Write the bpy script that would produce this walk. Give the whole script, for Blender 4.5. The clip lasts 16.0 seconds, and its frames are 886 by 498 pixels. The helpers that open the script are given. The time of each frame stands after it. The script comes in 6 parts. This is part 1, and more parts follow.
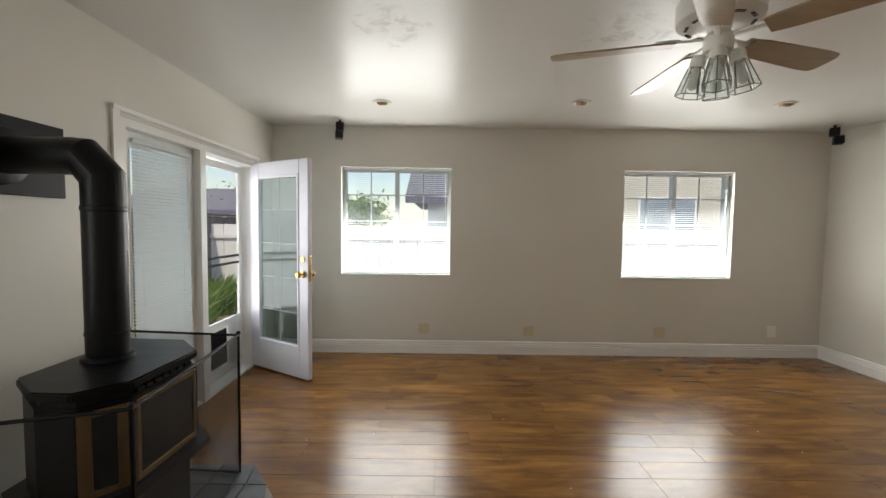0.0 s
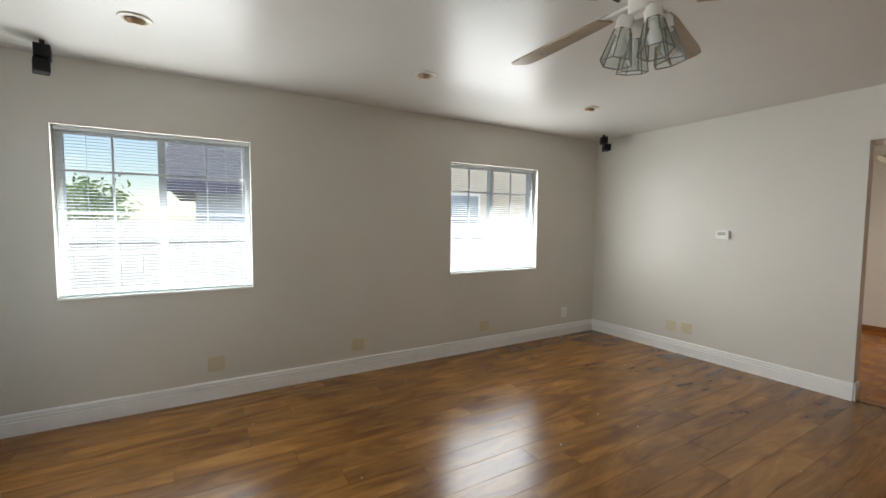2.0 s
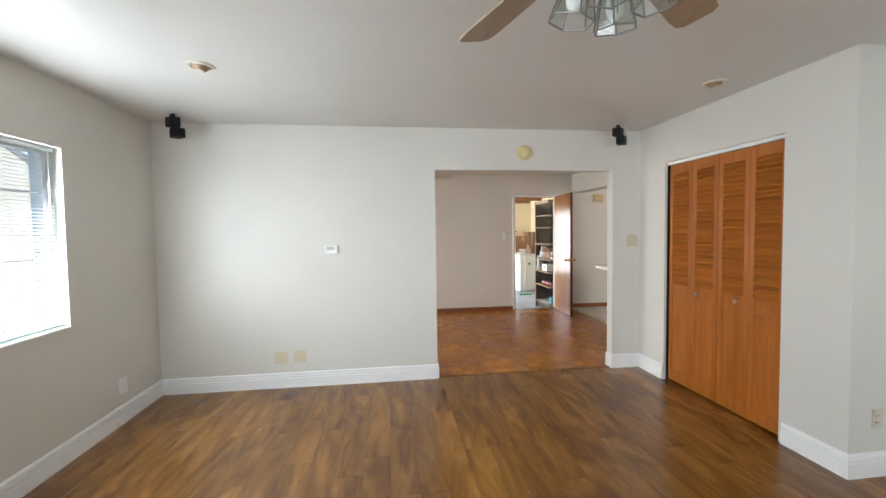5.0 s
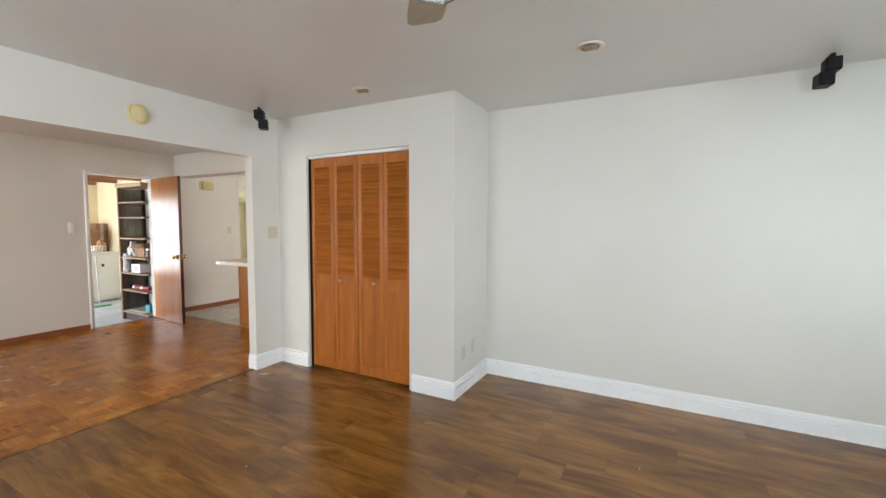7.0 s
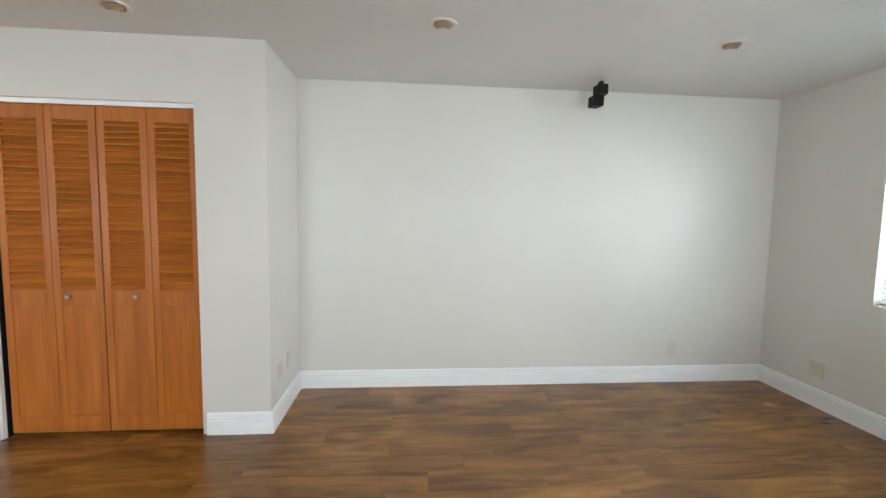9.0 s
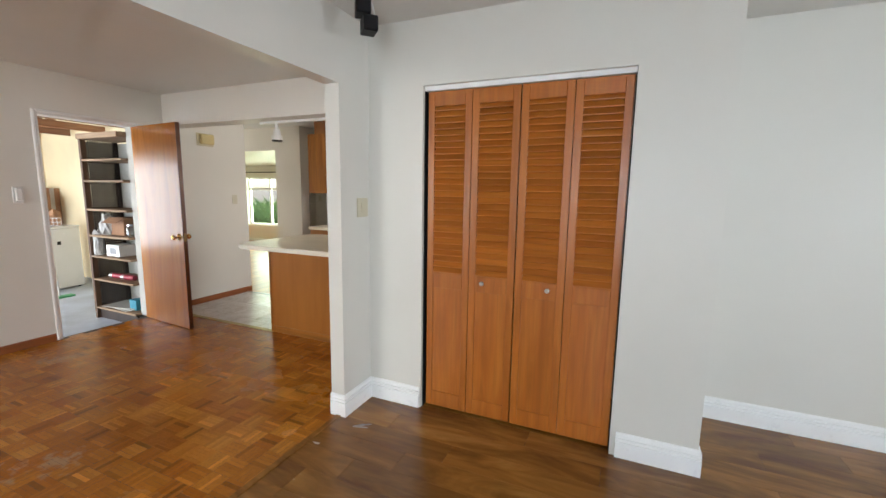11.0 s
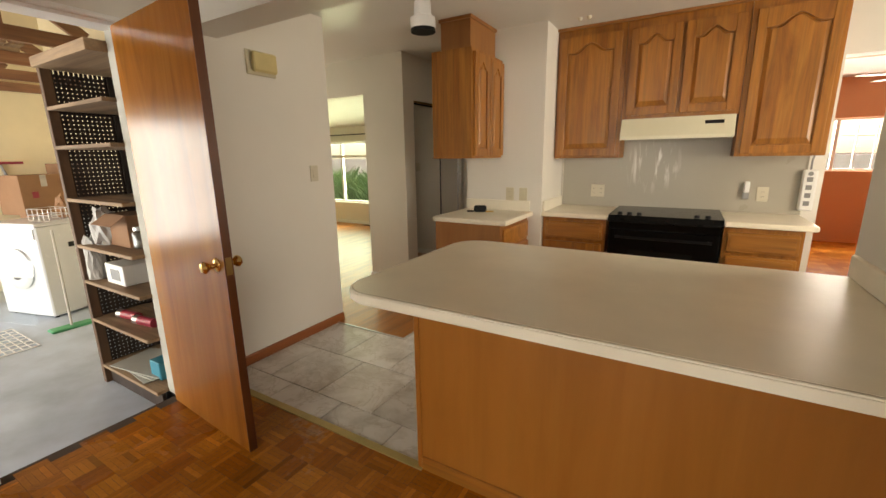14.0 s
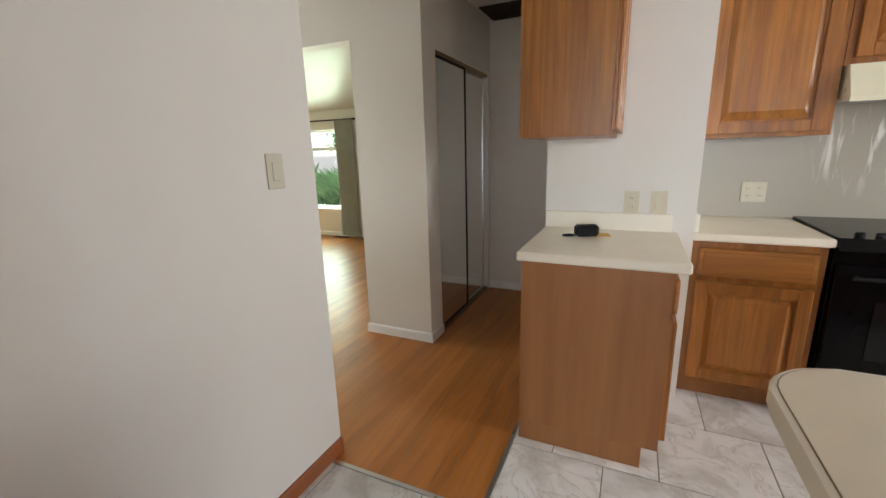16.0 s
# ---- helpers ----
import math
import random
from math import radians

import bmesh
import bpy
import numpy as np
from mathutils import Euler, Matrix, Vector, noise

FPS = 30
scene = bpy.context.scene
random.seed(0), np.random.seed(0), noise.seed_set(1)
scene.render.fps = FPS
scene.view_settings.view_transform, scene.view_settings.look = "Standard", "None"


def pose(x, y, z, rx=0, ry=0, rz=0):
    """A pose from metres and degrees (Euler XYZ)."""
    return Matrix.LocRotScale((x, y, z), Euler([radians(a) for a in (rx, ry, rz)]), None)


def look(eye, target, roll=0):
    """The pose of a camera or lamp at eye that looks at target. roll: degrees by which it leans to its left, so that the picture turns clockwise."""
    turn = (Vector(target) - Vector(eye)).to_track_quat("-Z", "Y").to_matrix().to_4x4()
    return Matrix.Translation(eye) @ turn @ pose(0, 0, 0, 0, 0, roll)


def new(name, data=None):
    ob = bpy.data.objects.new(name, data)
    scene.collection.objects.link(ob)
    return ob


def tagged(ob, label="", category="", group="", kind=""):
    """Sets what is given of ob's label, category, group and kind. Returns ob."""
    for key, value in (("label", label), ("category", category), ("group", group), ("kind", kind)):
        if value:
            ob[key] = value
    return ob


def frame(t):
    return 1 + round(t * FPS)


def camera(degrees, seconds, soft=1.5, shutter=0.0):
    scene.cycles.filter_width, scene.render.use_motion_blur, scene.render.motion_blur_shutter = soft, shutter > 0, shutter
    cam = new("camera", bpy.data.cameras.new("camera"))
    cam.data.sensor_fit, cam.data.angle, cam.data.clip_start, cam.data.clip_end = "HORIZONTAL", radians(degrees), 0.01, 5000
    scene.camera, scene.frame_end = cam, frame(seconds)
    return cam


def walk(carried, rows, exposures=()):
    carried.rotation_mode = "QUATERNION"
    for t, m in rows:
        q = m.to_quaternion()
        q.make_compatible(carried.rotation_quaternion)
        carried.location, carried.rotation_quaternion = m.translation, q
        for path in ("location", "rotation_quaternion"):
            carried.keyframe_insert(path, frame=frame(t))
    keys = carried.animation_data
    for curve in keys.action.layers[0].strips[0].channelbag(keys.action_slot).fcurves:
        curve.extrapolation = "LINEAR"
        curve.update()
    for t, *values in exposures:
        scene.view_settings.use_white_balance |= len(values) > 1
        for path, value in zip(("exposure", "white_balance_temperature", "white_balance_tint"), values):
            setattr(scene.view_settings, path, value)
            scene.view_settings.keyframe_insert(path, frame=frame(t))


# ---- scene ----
cam = camera(94.6, 16.0)
PATH = [
    (0, (1.241, 1.056, 1.381), (1.249, 3.053, 1.271), 0.8),
    (0.5, (1.217, 1.147, 1.376), (1.435, 3.131, 1.256), 0.9),
    (1, (1.162, 1.372, 1.385), (1.629, 3.314, 1.268), 0.9),
    (1.5, (1.09, 1.615, 1.373), (1.818, 3.474, 1.251), 0.7),
    (2, (0.993, 1.878, 1.372), (2.007, 3.598, 1.249), 0.4),
    (2.5, (0.983, 2.195, 1.356), (2.282, 3.711, 1.236), 0.2),
    (3, (1.015, 2.446, 1.376), (2.562, 3.709, 1.266), -0.0),
    (3.2, (1.046, 2.563, 1.373), (2.692, 3.694, 1.264), -0.1),
    (5.3, (1.513, 3.473, 1.446), (3.44, 2.947, 1.337), -0.4),
    (5.5, (1.554, 3.518, 1.443), (3.421, 2.811, 1.318), 0.0),
    (6, (1.721, 3.556, 1.439), (3.383, 2.448, 1.325), -0.0),
    (6.5, (1.867, 3.601, 1.436), (3.231, 2.142, 1.32), -0.1),
    (7, (1.976, 3.682, 1.416), (2.92, 1.923, 1.289), 0.2),
    (7.5, (2.046, 3.721, 1.397), (2.555, 1.792, 1.256), 0.3),
    (8, (2.135, 3.662, 1.396), (2.159, 1.668, 1.239), 0.6),
    (8.2, (2.204, 3.607, 1.388), (2.011, 1.622, 1.242), 0.9),
    (10.3, (3.302, 3.247, 1.445), (3.553, 1.277, 1.211), 1.8),
    (10.5, (3.446, 3.219, 1.438), (3.854, 1.276, 1.191), 1.6),
    (11, (3.856, 3.114, 1.425), (4.643, 1.296, 1.147), 0.9),
    (11.5, (4.216, 2.921, 1.413), (5.266, 1.249, 1.095), 0.5),
    (12, (4.545, 2.684, 1.372), (5.715, 1.102, 1.016), -0.2),
    (12.5, (4.912, 2.36, 1.352), (6.114, 0.809, 0.966), -0.0),
    (13, (5.27, 2.025, 1.342), (6.499, 0.494, 0.958), -0.7),
    (13.5, (5.656, 1.779, 1.35), (6.785, 0.178, 0.947), -0.5),
    (14, (6.079, 1.47, 1.394), (7.074, -0.207, 0.952), -0.9),
    (14.5, (6.45, 1.164, 1.377), (7.35, -0.559, 0.91), -1.5),
    (15, (6.841, 0.913, 1.362), (7.634, -0.864, 0.899), -1.7),
    (15.2, (6.974, 0.791, 1.364), (7.765, -0.989, 0.908), -2.0),
    (15.5, (7.142, 0.589, 1.37), (7.976, -1.171, 0.913), -2.3),
    (16, (7.442, 0.274, 1.331), (8.262, -1.491, 0.868), -1.6),
]
EXPOSURES = [(0, 0.54, 7500, 12), (2.5, 0.57, 6900, 11), (4, 1.0, 6600, 10), (6, 1.36, 6350, 10), (8, 1.42, 6450, 10), (10.5, 1.3, 6300, 10), (12.5, 1.33, 6200, 10), (13.5, 1.12, 6700, 10), (14.5, 1.0, 8500, 11), (15, 1.07, 7700, 10), (15.5, 1.25, 6700, 10), (16, 1.44, 5900, 10)]
walk(cam, [(t, look(eye, target, roll)) for t, eye, target, roll in PATH], EXPOSURES)
LW = (27, 20, 12, 16, 28, 190, 44, 19, 15, 42)

# ---- world, sun and large lights ----
world = bpy.data.worlds.new("sky")
scene.world = world
world.use_nodes = True
wn, wl = world.node_tree.nodes, world.node_tree.links
sky = wn.new("ShaderNodeTexSky")
sky.sky_type, sky.sun_disc = "NISHITA", False
SUN_EL, SUN_AZ = 55.0, 195.0          # azimuth clockwise from +y
sky.sun_elevation, sky.sun_rotation = radians(SUN_EL), radians(SUN_AZ)
wl.new(sky.outputs[0], wn["Background"].inputs[0])
wn["Background"].inputs[1].default_value = 0.14

sun_data = bpy.data.lights.new("sun", "SUN")
sun_data.energy, sun_data.angle, sun_data.color = 2.0, radians(0.5), (1.0, 0.95, 0.87)
sun = new("sun", sun_data)
_to = Vector((math.sin(radians(SUN_AZ)) * math.cos(radians(SUN_EL)), math.cos(radians(SUN_AZ)) * math.cos(radians(SUN_EL)), math.sin(radians(SUN_EL))))
sun.matrix_world = look(_to * 40, (0, 0, 0))


def window_light(x, y, z, tx, ty, w, h, watts, color=(0.86, 0.93, 1.0), rise=0.7, spread=180):
    """Skylight that comes in at one opening: an area lamp the size of the pane, facing indoors."""
    d = bpy.data.lights.new("window_light", "AREA")
    d.shape, d.size, d.size_y, d.energy, d.color = "RECTANGLE", w, h, watts, color
    d.spread = radians(spread)
    ob = new("window_light", d)
    ob.matrix_world = look((x, y, z), (tx, ty, z + rise))
    return ob


window_light(0.75, 5.503, 1.43, 0.75, 0, 1.14, 1.11, LW[0], rise=-0.25)
window_light(3.78, 5.503, 1.43, 3.78, 0, 1.14, 1.11, LW[0], rise=-0.25)
window_light(-0.78, 1.57, 1.43, 5, 1.57, 1.16, 1.14, LW[1], spread=140)
window_light(-0.86, 4.60, 1.1, 5, 4.2, 0.78, 1.7, LW[2], (0.82, 0.90, 1.0), spread=140)
window_light(7.03, 5.66, 1.42, 7.03, 0, 1.9, 1.25, LW[3], (1.0, 0.97, 0.92), -1.5, 110)
window_light(12.6, -5.4, 1.1, 12.6, 0, 1.5, 1.2, LW[4], (0.88, 1.0, 0.68), 0.3)
window_light(11.0, 6.28, 0.95, 11.0, 0, 3.6, 2.0, LW[5], (0.84, 0.91, 1.0), 0.2)
window_light(13.2, 2.35, 1.07, 0, 2.35, 1.7, 1.75, LW[9], (0.92, 0.96, 1.0), 0.0)
window_light(4.2, -7.15, 1.5, 4.2, 0, 1.4, 0.8, LW[6], (1.0, 0.95, 0.9))
# lamp at a guessed, unseen west opening, added to brighten the kitchen
window_light(3.85, -1.3, 1.5, 6.6, -1.5, 1.2, 1.0, LW[7], (1.0, 0.96, 0.88), 0.3, 140)
# added lamp at an unseen entry opening, brightens the hall
window_light(11.75, -1.6, 1.2, 0, -1.7, 0.8, 1.8, LW[8], (1.0, 0.98, 0.92), 0.2)

# ---- materials ----


class Mat:
    """A Principled material with its node tree at hand."""

    def __init__(self, name, rough=0.5, metal=0.0, spec=0.5):
        self.m = bpy.data.materials.new(name)
        self.m.use_nodes = True
        self.n, self.l = self.m.node_tree.nodes, self.m.node_tree.links
        self.b = self.n["Principled BSDF"]
        self.b.inputs["Roughness"].default_value = rough
        self.b.inputs["Metallic"].default_value = metal
        self.b.inputs["Specular IOR Level"].default_value = spec

    def node(self, kind, **inputs):
        nd = self.n.new(kind)
        for k, v in inputs.items():
            s = nd.inputs[int(k[1:])] if k[0] == "i" and k[1:].isdigit() else nd.inputs[k]
            if hasattr(v, "is_output"):
                self.l.new(v, s)
            else:
                s.default_value = v
        return nd

    def pos(self, scale=(1, 1, 1), jitter=False):
        g = self.node("ShaderNodeNewGeometry").outputs["Position"]
        if jitter:
            r = self.node("ShaderNodeObjectInfo").outputs["Random"]
            k = self.node("ShaderNodeMath", i0=r, i1=37.0)
            k.operation = "MULTIPLY"
            a = self.node("ShaderNodeVectorMath", i0=g, i1=k.outputs[0])
            a.operation = "ADD"
            g = a.outputs[0]
        return self.node("ShaderNodeMapping", Vector=g, Scale=scale).outputs[0]

    def noise(self, vec, scale, detail=4.0, rough=0.55, distortion=0.0):
        return self.node("ShaderNodeTexNoise", Vector=vec, Scale=scale, Detail=detail, Roughness=rough, Distortion=distortion).outputs[0]

    def ramp(self, fac, stops):
        r = self.node("ShaderNodeValToRGB", Fac=fac)
        e = r.color_ramp.elements
        while len(e) < len(stops):
            e.new(0.5)
        for el, (p, c) in zip(e, stops):
            el.position, el.color = p, (*c, 1) if len(c) == 3 else c
        return r.outputs[0]

    def mixc(self, fac, a, b, how="MIX"):
        x = self.n.new("ShaderNodeMix")
        x.data_type, x.blend_type = "RGBA", how
        for i, v in ((0, fac), (6, a), (7, b)):
            if hasattr(v, "is_output"):
                self.l.new(v, x.inputs[i])
            else:
                x.inputs[i].default_value = v if i == 0 else (*v, 1)
        return x.outputs[2]

    def color(self, c):
        self.l.new(c, self.b.inputs["Base Color"])
        return self

    def roughness(self, fac, lo, hi):
        m = self.node("ShaderNodeMapRange", Value=fac)
        m.inputs[3].default_value, m.inputs[4].default_value = lo, hi
        self.l.new(m.outputs[0], self.b.inputs["Roughness"])
        return self

    def bump(self, h, strength=0.1, dist=0.01):
        b = self.node("ShaderNodeBump", Strength=strength, Distance=dist, Height=h)
        self.l.new(b.outputs[0], self.b.inputs["Normal"])
        return self


def shade(c, k):
    return tuple(min(1, v * k) for v in c)


def plain(name, c, rough=0.5, metal=0.0, var=0.08, scale=6.0, bump=0.04, fine=90.0, spec=0.5):
    """A painted or moulded surface: slight clouds of tone and a fine grain."""
    m = Mat(name, rough, metal, spec)
    p = m.pos()
    m.color(m.ramp(m.noise(p, scale, 5), [(0.3, shade(c, 1 - var)), (0.7, shade(c, 1 + var))]))
    g = m.noise(p, fine, 3)
    m.roughness(m.noise(p, scale * 2.3, 4), max(0.02, rough - 0.07), min(1, rough + 0.07))
    if bump:
        m.bump(g, bump, 0.004)
    return m.m


def wood(name, dark, mid, light, axis=0, rough=0.3, grain=1.0, vary=0.25, island=False, bump=0.05, dist=0.6, fine=0.35):
    """Boards with grain along one axis, each piece its own tone."""
    m = Mat(name, rough)
    s = [9.0 * grain] * 3
    s[axis] = 0.9 * grain
    v = m.pos(tuple(s), True)
    s2 = [55.0 * grain] * 3
    s2[axis] = 2.2 * grain
    f = m.pos(tuple(s2), True)
    n1 = m.noise(v, 1.0, 6, 0.6, dist)
    n2 = m.noise(f, 1.0, 4, 0.7)
    c = m.ramp(n1, [(0.28, dark), (0.5, mid), (0.72, light)])
    c = m.mixc(fine, c, m.ramp(n2, [(0.35, shade(dark, 0.8)), (0.6, light)]), "OVERLAY")
    r = m.node("ShaderNodeNewGeometry").outputs["Random Per Island"] if island else m.node("ShaderNodeObjectInfo").outputs["Random"]
    k = m.node("ShaderNodeMapRange", Value=r)
    k.inputs[3].default_value, k.inputs[4].default_value = 1 - vary, 1 + vary * 0.6
    h = m.node("ShaderNodeHueSaturation", Color=c, Value=k.outputs[0])
    m.color(h.outputs[0])
    m.roughness(n2, max(0.03, rough - 0.06), rough + 0.1)
    m.bump(n2, bump, 0.002)
    return m.m


def scuffed(material, level=0.66):
    """Pale worn patches over a wood floor."""
    nt = material.node_tree
    b = nt.nodes["Principled BSDF"]
    src = b.inputs["Base Color"].links[0].from_socket
    g = nt.nodes.new("ShaderNodeNewGeometry")
    a, c, r, x = nt.nodes.new("ShaderNodeTexNoise"), nt.nodes.new("ShaderNodeTexNoise"), nt.nodes.new("ShaderNodeValToRGB"), nt.nodes.new("ShaderNodeMix")
    a.inputs["Scale"].default_value, a.inputs["Detail"].default_value = 1.1, 6
    c.inputs["Scale"].default_value, c.inputs["Detail"].default_value = 22, 4
    nt.links.new(g.outputs["Position"], a.inputs["Vector"])
    nt.links.new(g.outputs["Position"], c.inputs["Vector"])
    m = nt.nodes.new("ShaderNodeMath")
    m.operation = "MULTIPLY_ADD"
    m.inputs[1].default_value = 0.22
    nt.links.new(c.outputs[0], m.inputs[0])
    nt.links.new(a.outputs[0], m.inputs[2])
    nt.links.new(m.outputs[0], r.inputs[0])
    r.color_ramp.elements[0].position, r.color_ramp.elements[1].position = level + 0.10, level + 0.15
    r.color_ramp.elements[1].color = (0.55, 0.55, 0.55, 1)
    x.data_type = "RGBA"
    nt.links.new(r.outputs[0], x.inputs[0])
    nt.links.new(src, x.inputs[6])
    x.inputs[7].default_value = (0.44, 0.30, 0.17, 1)
    nt.links.new(x.outputs[2], b.inputs["Base Color"])


def glass_mat(name, tint=(0.96, 0.98, 0.98), gloss=0.02, base=0.045, most=0.75):
    m = bpy.data.materials.new(name)
    m.use_nodes = True
    n, l = m.node_tree.nodes, m.node_tree.links
    n.remove(n["Principled BSDF"])
    t, g, f, x = n.new("ShaderNodeBsdfTransparent"), n.new("ShaderNodeBsdfGlossy"), n.new("ShaderNodeLayerWeight"), n.new("ShaderNodeMixShader")
    t.inputs[0].default_value = (*tint, 1)
    g.inputs["Roughness"].default_value = gloss
    pw, mr = n.new("ShaderNodeMath"), n.new("ShaderNodeMapRange")
    pw.operation, pw.inputs[1].default_value = "POWER", 4.0
    f.inputs["Blend"].default_value = 0.5
    l.new(f.outputs["Facing"], pw.inputs[0])
    l.new(pw.outputs[0], mr.inputs[0])
    mr.inputs[3].default_value, mr.inputs[4].default_value = base, most
    l.new(mr.outputs[0], x.inputs[0])
    l.new(t.outputs[0], x.inputs[1])
    l.new(g.outputs[0], x.inputs[2])
    l.new(x.outputs[0], n["Material Output"].inputs[0])
    return m


def mesh_mat(name, c, cover):
    """Fine wire mesh: part of it is open."""
    m = bpy.data.materials.new(name)
    m.use_nodes = True
    n, l = m.node_tree.nodes, m.node_tree.links
    t, x = n.new("ShaderNodeBsdfTransparent"), n.new("ShaderNodeMixShader")
    n["Principled BSDF"].inputs["Base Color"].default_value = (*c, 1)
    n["Principled BSDF"].inputs["Roughness"].default_value = 0.6
    x.inputs[0].default_value = cover
    l.new(t.outputs[0], x.inputs[1])
    l.new(n["Principled BSDF"].outputs[0], x.inputs[2])
    l.new(x.outputs[0], n["Material Output"].inputs[0])
    return m


def wall_mat(name, c, rough=0.42, patch=False):
    """Roller-painted plasterboard: orange-peel texture, faint scuffs."""
    m = Mat(name, rough, 0, 0.4)
    p = m.pos()
    big, fine = m.noise(p, 1.3, 4), m.noise(p, 150, 2)
    col = m.ramp(big, [(0.3, shade(c, 0.965)), (0.7, shade(c, 1.02))])
    m.color(col)
    m.roughness(m.noise(p, 3, 4), rough - 0.05, rough + 0.08)
    if patch:
        spots = []
        for c0 in ((0.95, 3.3, 2.43), (2.2, 3.25, 2.43)):
            d = m.node("ShaderNodeVectorMath", i0=p, i1=c0)
            d.operation = "DISTANCE"
            w = m.node("ShaderNodeMath", i0=m.noise(p, 5, 4), i1=0.5)
            w.operation = "MULTIPLY"
            a = m.node("ShaderNodeMath", i0=d.outputs["Value"], i1=w.outputs[0])
            a.operation = "ADD"
            spots.append(m.ramp(a.outputs[0], [(0.40, (1, 1, 1)), (0.52, (0, 0, 0))]))
        spot = m.mixc(1.0, spots[0], spots[1], "ADD")
        rough_n = m.noise(p, 24, 6, 0.72)
        flake = m.ramp(m.noise(p, 9, 7, 0.7, 0.6), [(0.50, (0, 0, 0)), (0.62, (0.6, 0.6, 0.6))])
        m.color(m.mixc(m.mixc(1.0, spot, flake, "MULTIPLY"), col, (0.40, 0.385, 0.36)))
        hgt = m.mixc(spot, m.mixc(0.9, fine, (0.5, 0.5, 0.5)), rough_n)
        m.bump(hgt, 0.35, 0.012)
    else:
        m.bump(fine, 0.10, 0.004)
    return m.m


def thin_slat(name, c):
    """Thin enamelled slat that lets some light through."""
    m = Mat(name, 0.45)
    m.color(m.ramp(m.noise(m.pos(), 6, 3), [(0.3, shade(c, 0.98)), (0.7, c)]))
    t, x = m.node("ShaderNodeBsdfTranslucent", Color=(*c, 1)), m.n.new("ShaderNodeMixShader")
    x.inputs[0].default_value = 0.2
    m.l.new(m.b.outputs[0], x.inputs[1])
    m.l.new(t.outputs[0], x.inputs[2])
    m.l.new(x.outputs[0], m.n["Material Output"].inputs[0])
    return m.m


WALL = wall_mat("off_white_wall_paint", (0.69, 0.67, 0.61), 0.38)
CEIL = wall_mat("white_ceiling_paint", (0.68, 0.665, 0.625), 0.33, True)
WALLD = wall_mat("white_dining_wall_paint", (0.78, 0.752, 0.69), 0.5)
ORANGE = wall_mat("terracotta_wall_paint", (0.64, 0.31, 0.165), 0.5)
TRIMW = plain("white_trim_paint", (0.88, 0.88, 0.86), 0.3, var=0.02)
DOORP = plain("cool_white_door_paint", (0.68, 0.69, 0.75), 0.35, var=0.02)
VINYL = plain("white_vinyl", (0.84, 0.85, 0.86), 0.35, var=0.02, bump=0)
BLIND = thin_slat("white_blind_slat", (0.76, 0.82, 0.83))
BAR = plain("grey_grid_bar", (0.34, 0.38, 0.40), 0.4, var=0.02, bump=0)
IVORY = plain("ivory_plastic", (0.62, 0.56, 0.40), 0.35, var=0.03, bump=0)
IVORYL = plain("pale_ivory_plastic", (0.63, 0.59, 0.47), 0.35, var=0.02, bump=0)
WHITEP = plain("white_plastic", (0.82, 0.82, 0.80), 0.35, var=0.02, bump=0)
BLACK = plain("black_plastic", (0.007, 0.007, 0.008), 0.5, var=0.2, bump=0.02, spec=0.22)
STOVE = plain("black_stove_enamel", (0.005, 0.0053, 0.006), 0.38, var=0.25, bump=0.05, spec=0.2)
GLOSSB = plain("black_gloss_enamel", (0.004, 0.004, 0.0045), 0.14, var=0.1, bump=0, spec=0.14)
DGLASS = plain("dark_oven_glass", (0.008, 0.009, 0.010), 0.08, var=0.1, bump=0, spec=0.25)
BRASS = plain("polished_brass", (0.75, 0.5, 0.18), 0.2, 1.0, 0.08, bump=0)
DULLBRASS = plain("dull_brass", (0.32, 0.21, 0.085), 0.4, 1.0, 0.15)
EYEB = plain("brownish_eyeball", (0.36, 0.24, 0.14), 0.4, 0.2, 0.1, bump=0)
STEEL = plain("brushed_steel", (0.6, 0.6, 0.6), 0.3, 1.0, 0.05)
LEAD = plain("dull_lead_came", (0.20, 0.20, 0.185), 0.45, 0.5, 0.1)
SLATE = plain("grey_slate", (0.13, 0.14, 0.155), 0.55, var=0.25, scale=9, bump=0.2, fine=40)
GROUT = plain("grey_grout", (0.30, 0.28, 0.25), 0.85, var=0.15, bump=0.1)
GAPD = plain("dark_floor_underlay", (0.05, 0.03, 0.018), 0.8, var=0.2)
COUNTER = plain("cream_laminate", (0.87, 0.80, 0.65), 0.32, var=0.05, scale=3.5, bump=0.02, fine=260)
COUNTERE = plain("cream_laminate_edge", (0.84, 0.79, 0.67), 0.35, var=0.04, bump=0.02)
SPLASH = plain("grey_beige_splash_panel", (0.41, 0.38, 0.315), 0.3, var=0.045, scale=1.6, bump=0.02)


